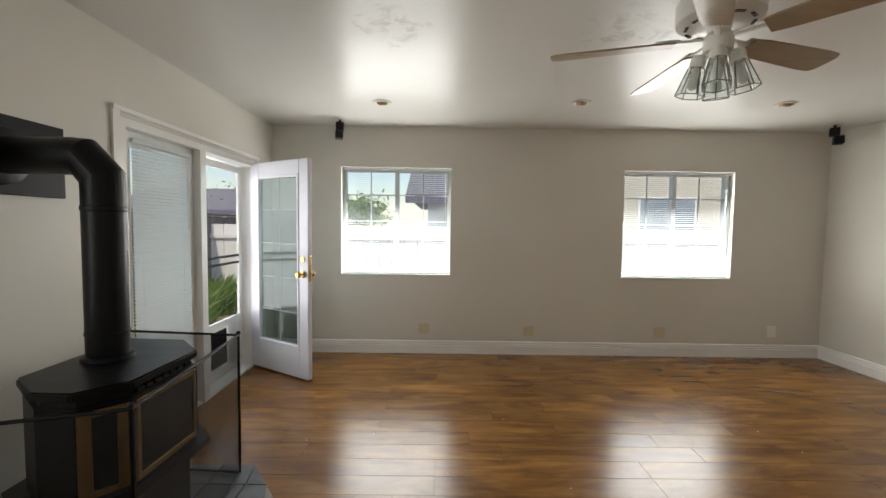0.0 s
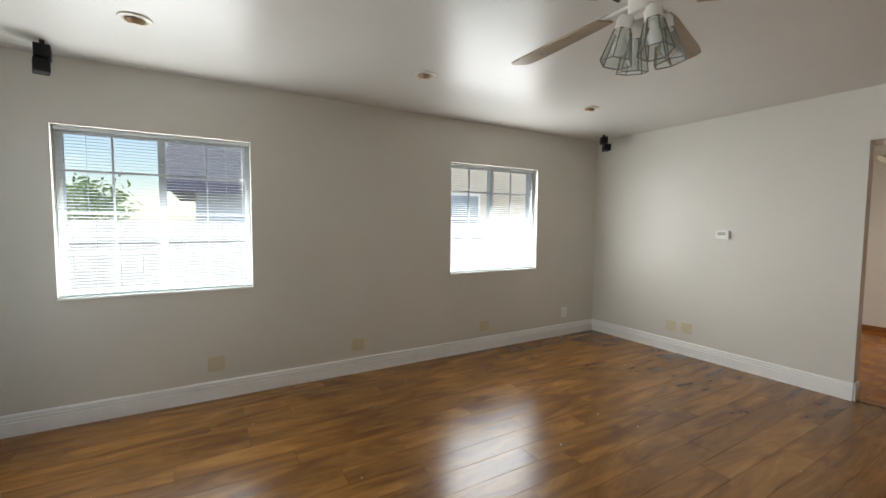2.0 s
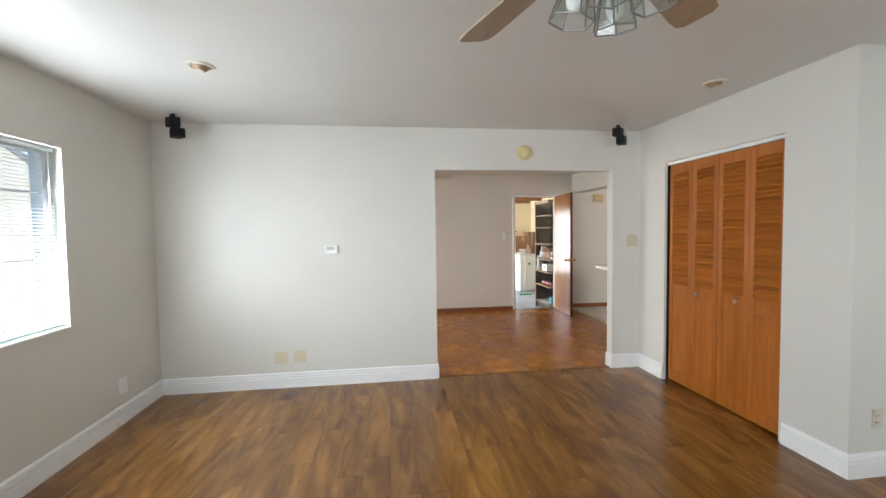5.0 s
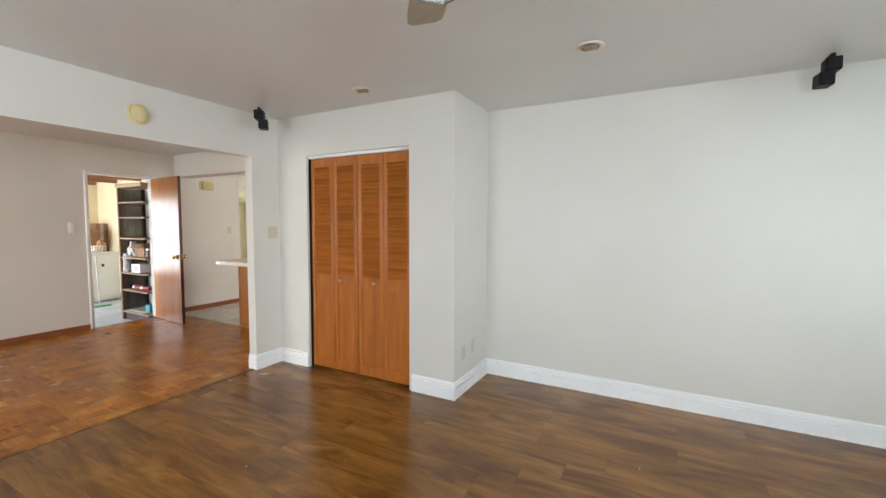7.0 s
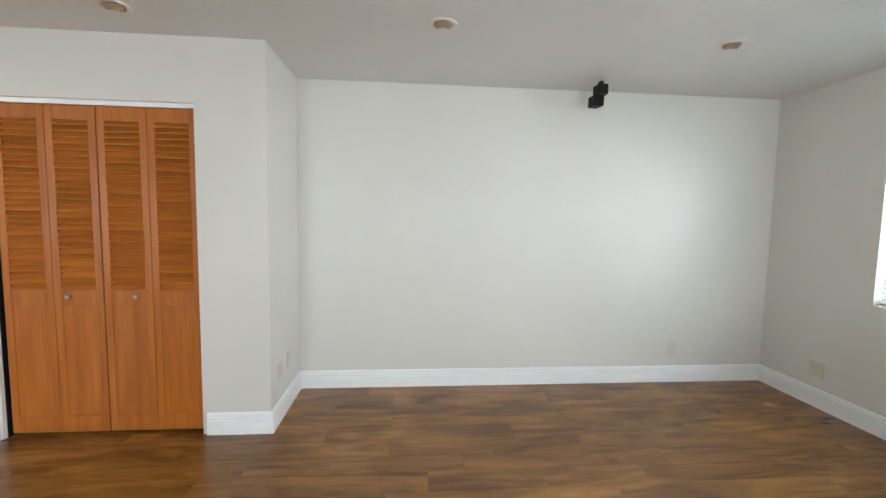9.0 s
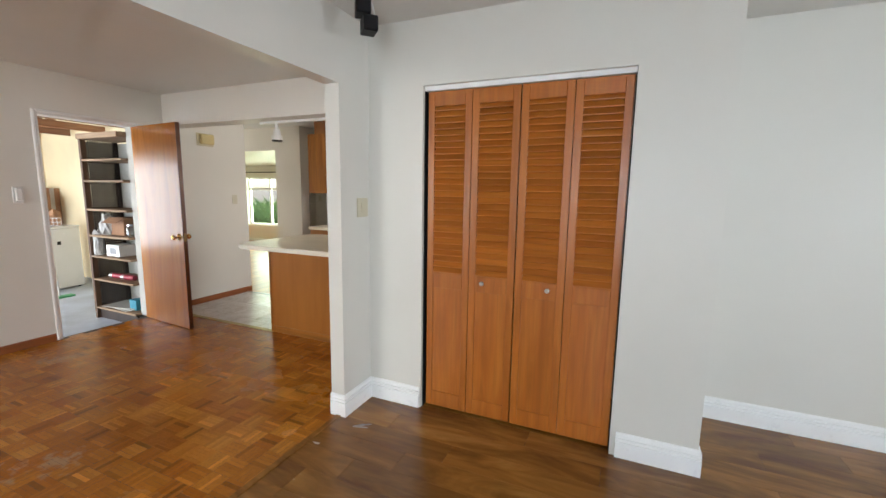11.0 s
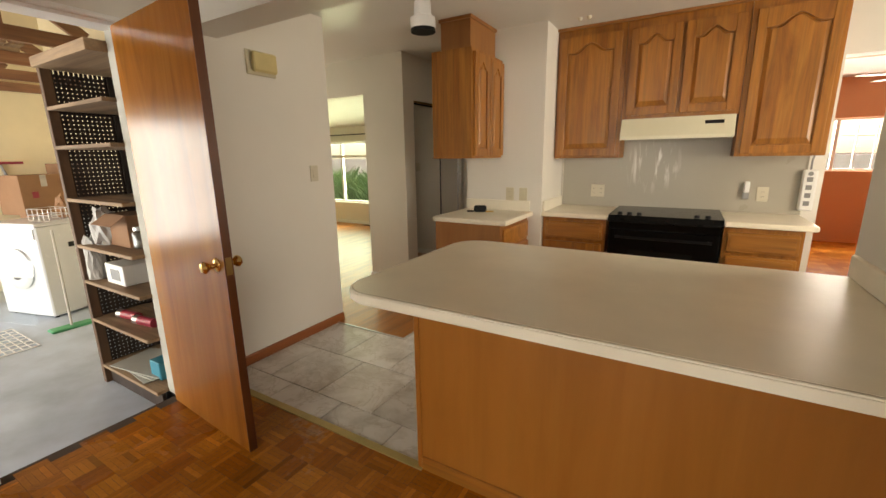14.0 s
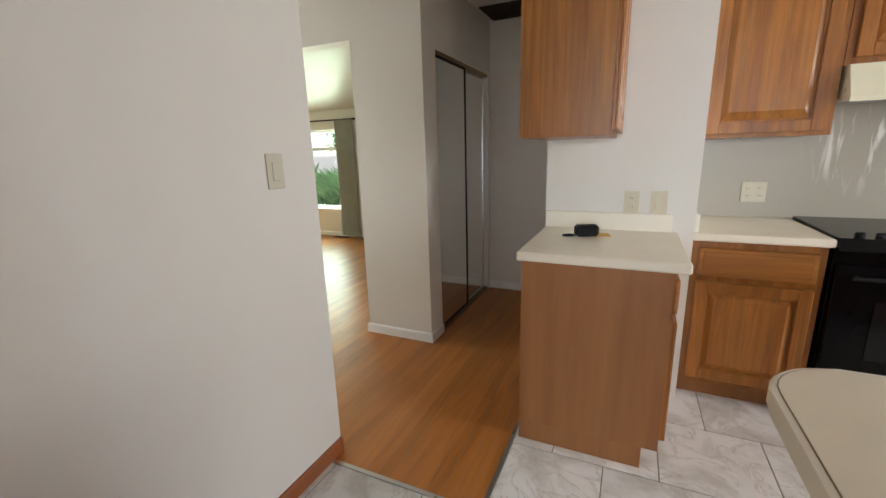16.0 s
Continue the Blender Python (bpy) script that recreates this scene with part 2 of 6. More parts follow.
def dried_runs(material, x0, z0):
    """Pale dried runs of cleaner on an upright panel, round one spot."""
    nt = material.node_tree
    b = nt.nodes["Principled BSDF"]
    src = b.inputs["Base Color"].links[0].from_socket
    g, mp, no, r = (nt.nodes.new(k) for k in ("ShaderNodeNewGeometry", "ShaderNodeMapping", "ShaderNodeTexNoise", "ShaderNodeValToRGB"))
    mp.inputs["Scale"].default_value = (34, 1, 5)
    no.inputs["Scale"].default_value, no.inputs["Detail"].default_value, no.inputs["Distortion"].default_value = 1.0, 5, 0.5
    d, r2, mu, x = (nt.nodes.new(k) for k in ("ShaderNodeVectorMath", "ShaderNodeValToRGB", "ShaderNodeMath", "ShaderNodeMix"))
    d.operation = "DISTANCE"
    d.inputs[1].default_value = (x0, -2.64, z0)
    nt.links.new(g.outputs["Position"], mp.inputs["Vector"])
    nt.links.new(g.outputs["Position"], d.inputs[0])
    nt.links.new(mp.outputs[0], no.inputs["Vector"])
    nt.links.new(no.outputs[0], r.inputs[0])
    r.color_ramp.elements[0].position, r.color_ramp.elements[1].position = 0.54, 0.68
    nt.links.new(d.outputs["Value"], r2.inputs[0])
    r2.color_ramp.elements[0].position, r2.color_ramp.elements[1].position = 0.10, 0.26
    r2.color_ramp.elements[0].color, r2.color_ramp.elements[1].color = (1, 1, 1, 1), (0, 0, 0, 1)
    mu.operation = "MULTIPLY"
    nt.links.new(r.outputs[0], mu.inputs[0])
    nt.links.new(r2.outputs[0], mu.inputs[1])
    x.data_type = "RGBA"
    nt.links.new(mu.outputs[0], x.inputs[0])
    nt.links.new(src, x.inputs[6])
    x.inputs[7].default_value = (0.82, 0.81, 0.77, 1)
    nt.links.new(x.outputs[2], b.inputs["Base Color"])


SEAM = plain("brown_laminate_seam", (0.30, 0.22, 0.12), 0.5, var=0.1)
HOODM = plain("almond_enamel", (0.78, 0.74, 0.56), 0.3, var=0.02, bump=0)
SMOKE = plain("yellowed_plastic", (0.66, 0.55, 0.27), 0.4, var=0.1, bump=0)
FANW = plain("fan_white_enamel", (0.75, 0.73, 0.68), 0.3, var=0.03, bump=0)
BLADE = wood("fan_blade_oak_veneer", (0.30, 0.225, 0.145), (0.36, 0.28, 0.185), (0.42, 0.33, 0.225), 0, 0.28, 1.0, 0.05, fine=0.15)
OAK = wood("honey_oak", (0.24, 0.103, 0.020), (0.40, 0.198, 0.042), (0.49, 0.265, 0.066), 2, 0.34, 0.8, 0.10, dist=1.6, fine=0.55)
OAKH = wood("honey_oak_cross", (0.25, 0.103, 0.019), (0.39, 0.184, 0.038), (0.48, 0.25, 0.06), 0, 0.32, 0.8, 0.10, dist=1.6, fine=0.42)
PANELO = wood("peninsula_oak_ply", (0.30, 0.115, 0.018), (0.355, 0.143, 0.026), (0.40, 0.17, 0.034), 2, 0.33, 0.6, 0.05, dist=0.8, fine=0.15)
DOAK = wood("dark_oak_side", (0.27, 0.115, 0.033), (0.35, 0.155, 0.046), (0.40, 0.19, 0.06), 2, 0.4, 0.6, 0.06, fine=0.2, dist=1.2)
BASEO = wood("stained_baseboard", (0.22, 0.08, 0.025), (0.32, 0.12, 0.04), (0.4, 0.16, 0.055), 1, 0.35, 1.0, 0.1)
PINE = wood("varnished_pine", (0.335, 0.115, 0.014), (0.435, 0.162, 0.023), (0.51, 0.213, 0.036), 2, 0.32, 1.2, 0.08, dist=0.9)
PINEH = wood("varnished_pine_slat", (0.345, 0.118, 0.015), (0.45, 0.168, 0.024), (0.53, 0.222, 0.038), 0, 0.32, 1.2, 0.16, dist=0.9)
DOORW = wood("orange_birch_veneer", (0.23, 0.075, 0.009), (0.33, 0.122, 0.016), (0.40, 0.165, 0.026), 2, 0.17, 0.7, 0.03, dist=1.5, bump=0.015, fine=0.15)
DOORW.node_tree.nodes["Principled BSDF"].inputs["Specular IOR Level"].default_value = 0.2
DOORE = wood("door_edge_wood", (0.12, 0.04, 0.015), (0.19, 0.065, 0.02), (0.25, 0.09, 0.03), 2, 0.3, 1.0, 0.1)


def laminate():
    """Hand-scraped hickory-look boards: short streaks, soft clouds and a few dark knots."""
    m = Mat("brown_laminate_plank", 0.26, 0, 0.55)
    v = m.pos((1.5, 6.5, 6.5), True)
    n1 = m.noise(v, 1.0, 5, 0.6, 1.1)
    n2 = m.noise(m.pos((5.0, 46.0, 46.0), True), 1.0, 4, 0.6)
    n3 = m.noise(m.pos((0.8, 1.6, 1.6)), 1.0, 3)
    c = m.ramp(n1, [(0.27, (0.12, 0.048, 0.011)), (0.42, (0.20, 0.085, 0.017)), (0.57, (0.295, 0.138, 0.029)), (0.74, (0.40, 0.205, 0.05))])
    c = m.mixc(0.13, c, m.ramp(n2, [(0.35, (0.12, 0.05, 0.015)), (0.65, (0.5, 0.3, 0.1))]), "OVERLAY")
    c = m.mixc(0.6, c, m.ramp(n3, [(0.35, (0.33, 0.31, 0.30)), (0.65, (0.66, 0.66, 0.62))]), "OVERLAY")
    r = m.node("ShaderNodeObjectInfo").outputs["Random"]
    k = m.node("ShaderNodeMapRange", Value=r)
    k.inputs[3].default_value, k.inputs[4].default_value = 0.92, 1.07
    m.color(m.node("ShaderNodeHueSaturation", Color=c, Value=k.outputs[0]).outputs[0])
    m.roughness(n1, 0.20, 0.30)
    m.bump(n1, 0.03, 0.002)
    return m.m


LAMINATE = laminate()
SQ, PX0, PY0 = 0.1206, 5.426, 0.14     # side and corner of the parquet blocks


def parquet(name, island):
    """Lacquered finger parquet: each block of its own tone, odd dark fingers, worn amber clouds."""
    m = Mat(name, 0.24, 0, 0.2)
    g = m.node("ShaderNodeNewGeometry")
    r = g.outputs["Random Per Island"] if island else m.node("ShaderNodeObjectInfo").outputs["Random"]
    cell = m.node("ShaderNodeVectorMath", i0=g.outputs["Position"], i1=(PX0, PY0, 0))
    cell.operation = "SUBTRACT"
    cell = m.node("ShaderNodeVectorMath", i0=cell.outputs[0], i1=(SQ, SQ, 10.0))
    cell.operation = "DIVIDE"
    half = m.node("ShaderNodeVectorMath", i0=cell.outputs[0], i1=(0, 0, 0.5))
    half.operation = "ADD"
    flo = m.node("ShaderNodeVectorMath", i0=half.outputs[0])
    flo.operation = "FLOOR"
    block = m.node("ShaderNodeTexWhiteNoise", Vector=flo.outputs[0]).outputs[0]
    p = m.pos()
    cloud, grain = m.noise(p, 1.5, 4), m.noise(m.pos((1, 1, 1), True), 60, 4, 0.6)
    c = m.ramp(block, [(0.0, (0.33, 0.108, 0.013)), (0.35, (0.41, 0.148, 0.018)), (0.7, (0.46, 0.176, 0.023)), (1.0, (0.54, 0.225, 0.033))])
    c = m.mixc(0.45, c, m.ramp(cloud, [(0.35, (0.36, 0.33, 0.33)), (0.65, (0.60, 0.60, 0.57))]), "OVERLAY")
    c = m.mixc(0.25, c, m.ramp(grain, [(0.35, (0.32, 0.30, 0.28)), (0.65, (0.66, 0.66, 0.66))]), "OVERLAY")
    k = m.ramp(r, [(0.0, (0.44, 0.44, 0.44)), (0.025, (0.62, 0.62, 0.62)), (0.06, (0.82, 0.82, 0.82)), (0.9, (1.06, 1.06, 1.06)), (1.0, (1.35, 1.35, 1.35))])
    m.color(m.mixc(1.0, c, k, "MULTIPLY"))
    m.roughness(cloud, 0.17, 0.34)
    m.bump(grain, 0.02, 0.002)
    return m.m


PARQ, PARQI = parquet("finger_parquet", False), parquet("finger_parquet_far", True)
scuffed(PARQ)
scuffed(PARQI)
STRIP = wood("hall_oak_strip", (0.31, 0.12, 0.026), (0.46, 0.195, 0.045), (0.56, 0.26, 0.07), 1, 0.32, 0.9, 0.14, True, fine=0.2)
STRIP.node_tree.nodes["Principled BSDF"].inputs["Specular IOR Level"].default_value = 0.35
SHELFW = wood("grimy_pine_shelf", (0.18, 0.115, 0.065), (0.30, 0.205, 0.125), (0.43, 0.315, 0.20), 0, 0.7, 1.0, 0.15)
POSTW = wood("brown_shelf_post", (0.10, 0.05, 0.025), (0.16, 0.085, 0.042), (0.22, 0.125, 0.065), 2, 0.65, 1.0, 0.1)
DARKW = wood("dark_brown_panel", (0.020, 0.009, 0.005), (0.036, 0.017, 0.009), (0.055, 0.027, 0.014), 2, 0.6, 1.0, 0.1)
RAFTER = wood("rough_rafter", (0.18, 0.085, 0.042), (0.30, 0.16, 0.085), (0.42, 0.25, 0.14), 1, 0.8, 1.0, 0.3)
FENCEW = wood("weathered_fence", (0.24, 0.205, 0.19), (0.34, 0.295, 0.275), (0.43, 0.38, 0.35), 2, 0.85, 1.0, 0.25, bump=0.2)
REDW = wood("red_stained_deck", (0.28, 0.075, 0.045), (0.36, 0.11, 0.07), (0.42, 0.15, 0.1), 2, 0.6, 1.0, 0.15)
CONC = plain("garage_concrete", (0.44, 0.50, 0.58), 0.6, var=0.22, scale=2.2, bump=0.15, fine=60)
YELLOW = plain("yellow_garage_paint", (0.78, 0.66, 0.42), 0.7, var=0.06, scale=2)
GREYW = plain("grey_plywood_and_dimmed_jamb", (0.42, 0.41, 0.36), 0.8, var=0.12, scale=3)
CARD = plain("brown_cardboard", (0.30, 0.16, 0.085), 0.85, var=0.1, scale=4, bump=0.06)
PAPER = plain("crumpled_grey_plastic", (0.45, 0.43, 0.40), 0.45, var=0.2, scale=14, bump=0.3, fine=30)
APPW = plain("washer_white_enamel", (0.72, 0.73, 0.75), 0.25, var=0.02, bump=0)
GREEN = plain("green_mop", (0.08, 0.36, 0.16), 0.6, var=0.2)
REDP = plain("red_foil_roll", (0.30, 0.03, 0.05), 0.35, var=0.2)
TEAL = plain("teal_box", (0.03, 0.22, 0.30), 0.5, var=0.1)
CURTAIN = plain("grey_green_curtain", (0.50, 0.51, 0.45), 0.8, var=0.08, bump=0.15)
DIRT = plain("dry_ground", (0.30, 0.24, 0.17), 0.95, var=0.25, scale=1.2, bump=0.4, fine=25)
PANEB = plain("dim_blue_pane", (0.30, 0.37, 0.46), 0.2, var=0.1, bump=0)
SIDING = plain("pale_blue_siding", (0.56, 0.60, 0.66), 0.8, var=0.05)
ROOFM = plain("grey_shingles", (0.19, 0.195, 0.225), 0.9, var=0.25, scale=8, bump=0.3, fine=30)
FASCIA = plain("slate_blue_fascia", (0.13, 0.13, 0.19), 0.7, var=0.05)
WFENCE = plain("white_fence_paint", (0.80, 0.81, 0.82), 0.6, var=0.03)
UMB = plain("faded_red_canvas", (0.45, 0.20, 0.15), 0.8, var=0.08)
BARK = plain("bark", (0.20, 0.16, 0.12), 0.95, var=0.3, scale=12, bump=0.6, fine=20)


def leaf_mat(name, dark, light):
    """Thin leaves with light shining through them."""
    m = Mat(name, 0.5)
    c = m.ramp(m.noise(m.pos(), 3, 4), [(0.3, dark), (0.7, light)])
    m.color(c)
    t, x = m.node("ShaderNodeBsdfTranslucent", Color=c), m.n.new("ShaderNodeMixShader")
    x.inputs[0].default_value = 0.5
    m.l.new(m.b.outputs[0], x.inputs[1])
    m.l.new(t.outputs[0], x.inputs[2])
    m.l.new(x.outputs[0], m.n["Material Output"].inputs[0])
    return m.m


LEAF2 = leaf_mat("bright_green_leaves", (0.15, 0.27, 0.07), (0.31, 0.46, 0.15))
STUCCO = plain("pale_stucco", (0.6, 0.57, 0.5), 0.85, var=0.05, bump=0.3, fine=50)
GLASS = glass_mat("window_glass")
DOORG = glass_mat("grey_tinted_door_glass", (0.62, 0.72, 0.72), 0.03, 0.05, 0.25)
SHADEG = glass_mat("ribbed_shade_glass", (0.86, 0.90, 0.88), 0.22, 0.16)
SCREEN = mesh_mat("insect_screen", (0.03, 0.03, 0.03), 0.12)
WIRE = mesh_mat("black_wire_mesh", (0.015, 0.015, 0.015), 0.42)
MIRROR = plain("mirror_silver", (0.86, 0.87, 0.86), 0.03, 1.0, 0.0, bump=0)
BULB = Mat("lamp_glow", 0.4)
BULB.b.inputs["Emission Color"].default_value, BULB.b.inputs["Emission Strength"].default_value = (1, 0.85, 0.6, 1), 6.0
BULB = BULB.m


def tile_mat():
    """Stone-look floor tile with pale veins, each tile a little different."""
    m = Mat("stone_look_tile", 0.3)
    p = m.pos((1, 1, 1), True)
    cloud = m.noise(p, 4.6, 6, 0.6, 0.35)
    vein = m.noise(p, 4.0, 6, 0.62, 0.8)
    c = m.ramp(cloud, [(0.30, (0.55, 0.525, 0.49)), (0.44, (0.70, 0.685, 0.65)), (0.54, (0.83, 0.82, 0.80)), (0.72, (0.85, 0.845, 0.835))])
    v = m.ramp(vein, [(0.475, (0, 0, 0)), (0.5, (0.55, 0.55, 0.55)), (0.525, (0, 0, 0))])
    c = m.mixc(v, c, (0.50, 0.46, 0.40))
    r = m.node("ShaderNodeObjectInfo").outputs["Random"]
    k = m.node("ShaderNodeMapRange", Value=r)
    k.inputs[3].default_value, k.inputs[4].default_value = 0.9, 1.08
    m.color(m.node("ShaderNodeHueSaturation", Color=c, Value=k.outputs[0]).outputs[0])
    m.roughness(cloud, 0.22, 0.4)
    m.bump(vein, 0.06, 0.003)
    return m.m


TILE = tile_mat()

# ---- building helpers ----


def mesh_of(bm, name, material):
    me = bpy.data.meshes.new(name)
    bm.to_mesh(me)
    bm.free()
    me.materials.append(material)
    return me


def part(name, bm, material, parent=None, label="", smooth=False):
    """One mesh object under a thing or a part."""
    bmesh.ops.recalc_face_normals(bm, faces=bm.faces)
    me = mesh_of(bm, name, material)
    if smooth:
        me.shade_smooth()
        me.set_sharp_from_angle(angle=radians(35))
    ob = new(name, me)
    ob.parent = parent
    if label:
        tagged(ob, label)
    return ob


def shared(name, me, parent, m):
    """A piece that shares its mesh with its like."""
    ob = new(name, me)
    ob.parent = parent
    ob.matrix_basis = m
    return ob


def thing(name, label, category, at=(0, 0, 0), rz=0, group="", kind=""):
    ob = new(name)
    ob.empty_display_size = 0.1
    ob.matrix_basis = pose(*at, 0, 0, rz)
    return tagged(ob, label, category, group, kind)


def single(name, bm, material, label, category, at=(0, 0, 0), rz=0, group="", kind="", smooth=False):
    ob = part(name, bm, material, None, "", smooth)
    ob.matrix_basis = pose(*at, 0, 0, rz)
    return tagged(ob, label, category, group, kind)


def B():
    return bmesh.new()


def bx(bm, x0, y0, z0, x1, y1, z1, bev=0.0):
    m = Matrix.LocRotScale(((x0 + x1) / 2, (y0 + y1) / 2, (z0 + z1) / 2), None, (abs(x1 - x0), abs(y1 - y0), abs(z1 - z0)))
    vs = bmesh.ops.create_cube(bm, size=1, matrix=m)["verts"]
    if bev:
        es = {e for v in vs for e in v.link_edges}
        bmesh.ops.bevel(bm, geom=list(es), offset=bev, segments=1, affect="EDGES", profile=0.5)
    return bm


def cyl(bm, p0, p1, r0, r1=None, seg=16):
    p0, p1 = Vector(p0), Vector(p1)
    d = p1 - p0
    m = Matrix.Translation((p0 + p1) / 2) @ d.to_track_quat("Z", "Y").to_matrix().to_4x4()
    bmesh.ops.create_cone(bm, cap_ends=True, segments=seg, radius1=r0, radius2=r0 if r1 is None else r1, depth=d.length, matrix=m)
    return bm


def ball(bm, c, r, seg=14, scale=(1, 1, 1)):
    bmesh.ops.create_uvsphere(bm, u_segments=seg, v_segments=seg // 2 + 2, radius=r, matrix=Matrix.LocRotScale(c, None, scale))
    return bm


def prism(bm, pts, z0, z1):
    a = [bm.verts.new((x, y, z0)) for x, y in pts]
    b = [bm.verts.new((x, y, z1)) for x, y in pts]
    n = len(pts)
    bm.faces.new(a)
    bm.faces.new(b[::-1])
    for i in range(n):
        bm.faces.new((a[i], b[i], b[(i + 1) % n], a[(i + 1) % n]))
    return bm


def turn(bm, m):
    bmesh.ops.transform(bm, matrix=m, verts=bm.verts)
    return bm


def rod(bm, pts, r, seg=8):
    for a, b in zip(pts, pts[1:]):
        cyl(bm, a, b, r, seg=seg)
    return bm


def lathe(bm, prof, c=(0, 0, 0), seg=24):
    """A turned solid round z through c; prof: (radius, height) from bottom to top."""
    rings = [[bm.verts.new((c[0] + r * math.cos(2 * math.pi * i / seg), c[1] + r * math.sin(2 * math.pi * i / seg), c[2] + h)) for i in range(seg)] for r, h in prof]
    for a, b in zip(rings, rings[1:]):
        for i in range(seg):
            bm.faces.new((a[i], a[(i + 1) % seg], b[(i + 1) % seg], b[i]))
    bm.faces.new(rings[0][::-1])
    bm.faces.new(rings[-1])
    return bm


def slab_with_holes(name, axis, at0, at1, a0, a1, z0, z1, holes, material):
    """A wall across one axis ('x': it stands at x = at0..at1 and runs along y), with openings (a0, a1, z0, z1) right through it."""
    As = sorted({a0, a1, *[h[0] for h in holes], *[h[1] for h in holes]})
    Zs = sorted({z0, z1, *[h[2] for h in holes], *[h[3] for h in holes]})
    As = [a for a in As if a0 <= a <= a1]
    Zs = [z for z in Zs if z0 <= z <= z1]

    def solid(i, j):
        if not (0 <= i < len(As) - 1 and 0 <= j < len(Zs) - 1):
            return False
        a, z = (As[i] + As[i + 1]) / 2, (Zs[j] + Zs[j + 1]) / 2
        return not any(h[0] < a < h[1] and h[2] < z < h[3] for h in holes)

    bm = B()

    def vert(a, t, z):
        return bm.verts.new((t, a, z) if axis == "x" else (a, t, z))

    def quad(*c):
        bm.faces.new([vert(*p) for p in c])

    for i in range(len(As) - 1):
        for j in range(len(Zs) - 1):
            if not solid(i, j):
                continue
            a, b, c, d = As[i], As[i + 1], Zs[j], Zs[j + 1]
            quad((a, at0, c), (b, at0, c), (b, at0, d), (a, at0, d))
            quad((a, at1, c), (b, at1, c), (b, at1, d), (a, at1, d))
            for di, dj, p, q in ((-1, 0, (a, c), (a, d)), (1, 0, (b, c), (b, d)), (0, -1, (a, c), (b, c)), (0, 1, (a, d), (b, d))):
                if not solid(i + di, j + dj):
                    quad((p[0], at0, p[1]), (q[0], at0, q[1]), (q[0], at1, q[1]), (p[0], at1, p[1]))
    bmesh.ops.remove_doubles(bm, verts=bm.verts, dist=0.0005)
    return tagged(part(name, bm, material), kind="structure")


def structure(name, bm, material, label="", smooth=False):
    return tagged(part(name, bm, material, None, label, smooth), kind="structure")

# ---- structure: family room ----
W, E, S, N, H = -0.57, 5.38, 0.14, 5.45, 2.43
OX, DX = 5.48, 8.58                  # dining side of the wide opening's wall; garage wall
WIN1, WIN2, WIN3 = (0.165, 1.335, 0.86, 2.0), (3.19, 4.37, 0.86, 2.0), (0.97, 2.17, 0.85, 2.02)
FRENCH = (3.37, 5.05, 0.0, 1.97)
DINW = (6.05, 8.0, 0.06, 2.08)

slab_with_holes("wall_north", "y", N, N + 0.16, W - 0.16, OX, 0, H, [WIN1, WIN2], WALL)
slab_with_holes("wall_west", "x", W - 0.16, W, S - 0.12, N, 0, H, [WIN3, FRENCH], WALL)
slab_with_holes("wall_south", "y", S - 0.12, S, W, E, 0, H, [], WALL)
slab_with_holes("wall_east", "x", E, OX, -0.70, N, 0, H, [(1.125, 2.945, 0, 2.03)], WALL)
slab_with_holes("wall_closet", "y", 0.715, 0.825, 3.41, E, 0, H, [(3.828, 4.993, 0, 2.05)], WALL)
slab_with_holes("wall_closet_return", "x", 3.41, 3.52, S, 0.715, 0, H, [], WALL)
slab_with_holes("wall_dining_north", "y", N, N + 0.16, OX, DX + 0.12, 0, H, [DINW], WALLD)
slab_with_holes("wall_garage_side", "x", DX, DX + 0.12, -1.0, N, 0, H, [(0.36, 1.165, 0, 2.06)], WALLD)
structure("header_beam", bx(B(), OX, -0.14, 2.10, DX, 0.07, H), WALLD)
slab_with_holes("wall_range", "y", -2.80, -2.65, 3.9, 7.15, 0, H, [(4.25, 5.20, 0, 2.05)], WALLD)
structure("wall_chase", bx(B(), 7.15, -2.80, 0, 7.87, -2.02, H), WALLD)
# its window opening is a guess, out of view
slab_with_holes("wall_kitchen_west", "x", 3.78, 3.9, -2.80, S - 0.12, 0, H, [(-1.9, -0.7, 1.0, 2.0)], WALLD)
# hall and front room
slab_with_holes("wall_hall_chase_back", "y", -3.58, -3.46, 7.87, 8.70, 0, H, [], WALLD)
slab_with_holes("wall_hall_west", "x", 7.75, 7.87, -3.46, -2.80, 0, H, [], WALLD)
slab_with_holes("wall_mirror_closet", "x", 8.67, 8.75, -3.46, -2.26, 0, H, [(-3.40, -2.33, 0, 1.98)], WALLD)
slab_with_holes("wall_entry", "y", -2.26, -2.14, 8.67, 11.6, 0, H, [(9.20, 11.2, 0, 2.06)], WALLD)
slab_with_holes("wall_entry_north", "y", -1.0, -0.88, DX + 0.12, 11.6, 0, H, [], WALLD)
# the opening here is added, to let the entry lamp in
slab_with_holes("wall_entry_east", "x", 11.6, 11.72, -2.26, -0.88, 0, H, [(-2.0, -1.2, 0.2, 2.1)], WALLD)
FRONTW = (11.80, 13.35, 0.45, 1.72)
slab_with_holes("wall_front", "y", -5.30, -5.15, 8.75, 14.2, 0, 3.3, [FRONTW], WALLD)
slab_with_holes("wall_front_room_west", "x", 8.75, 8.87, -5.15, -2.26, 0, 3.3, [], WALLD)
slab_with_holes("wall_front_room_east", "x", 14.08, 14.2, -5.15, -2.26, 0, 3.3, [], WALLD)
slab_with_holes("wall_front_room_north", "y", -2.26, -2.14, 11.6, 14.2, 0, 3.3, [], WALLD)
bm = B()
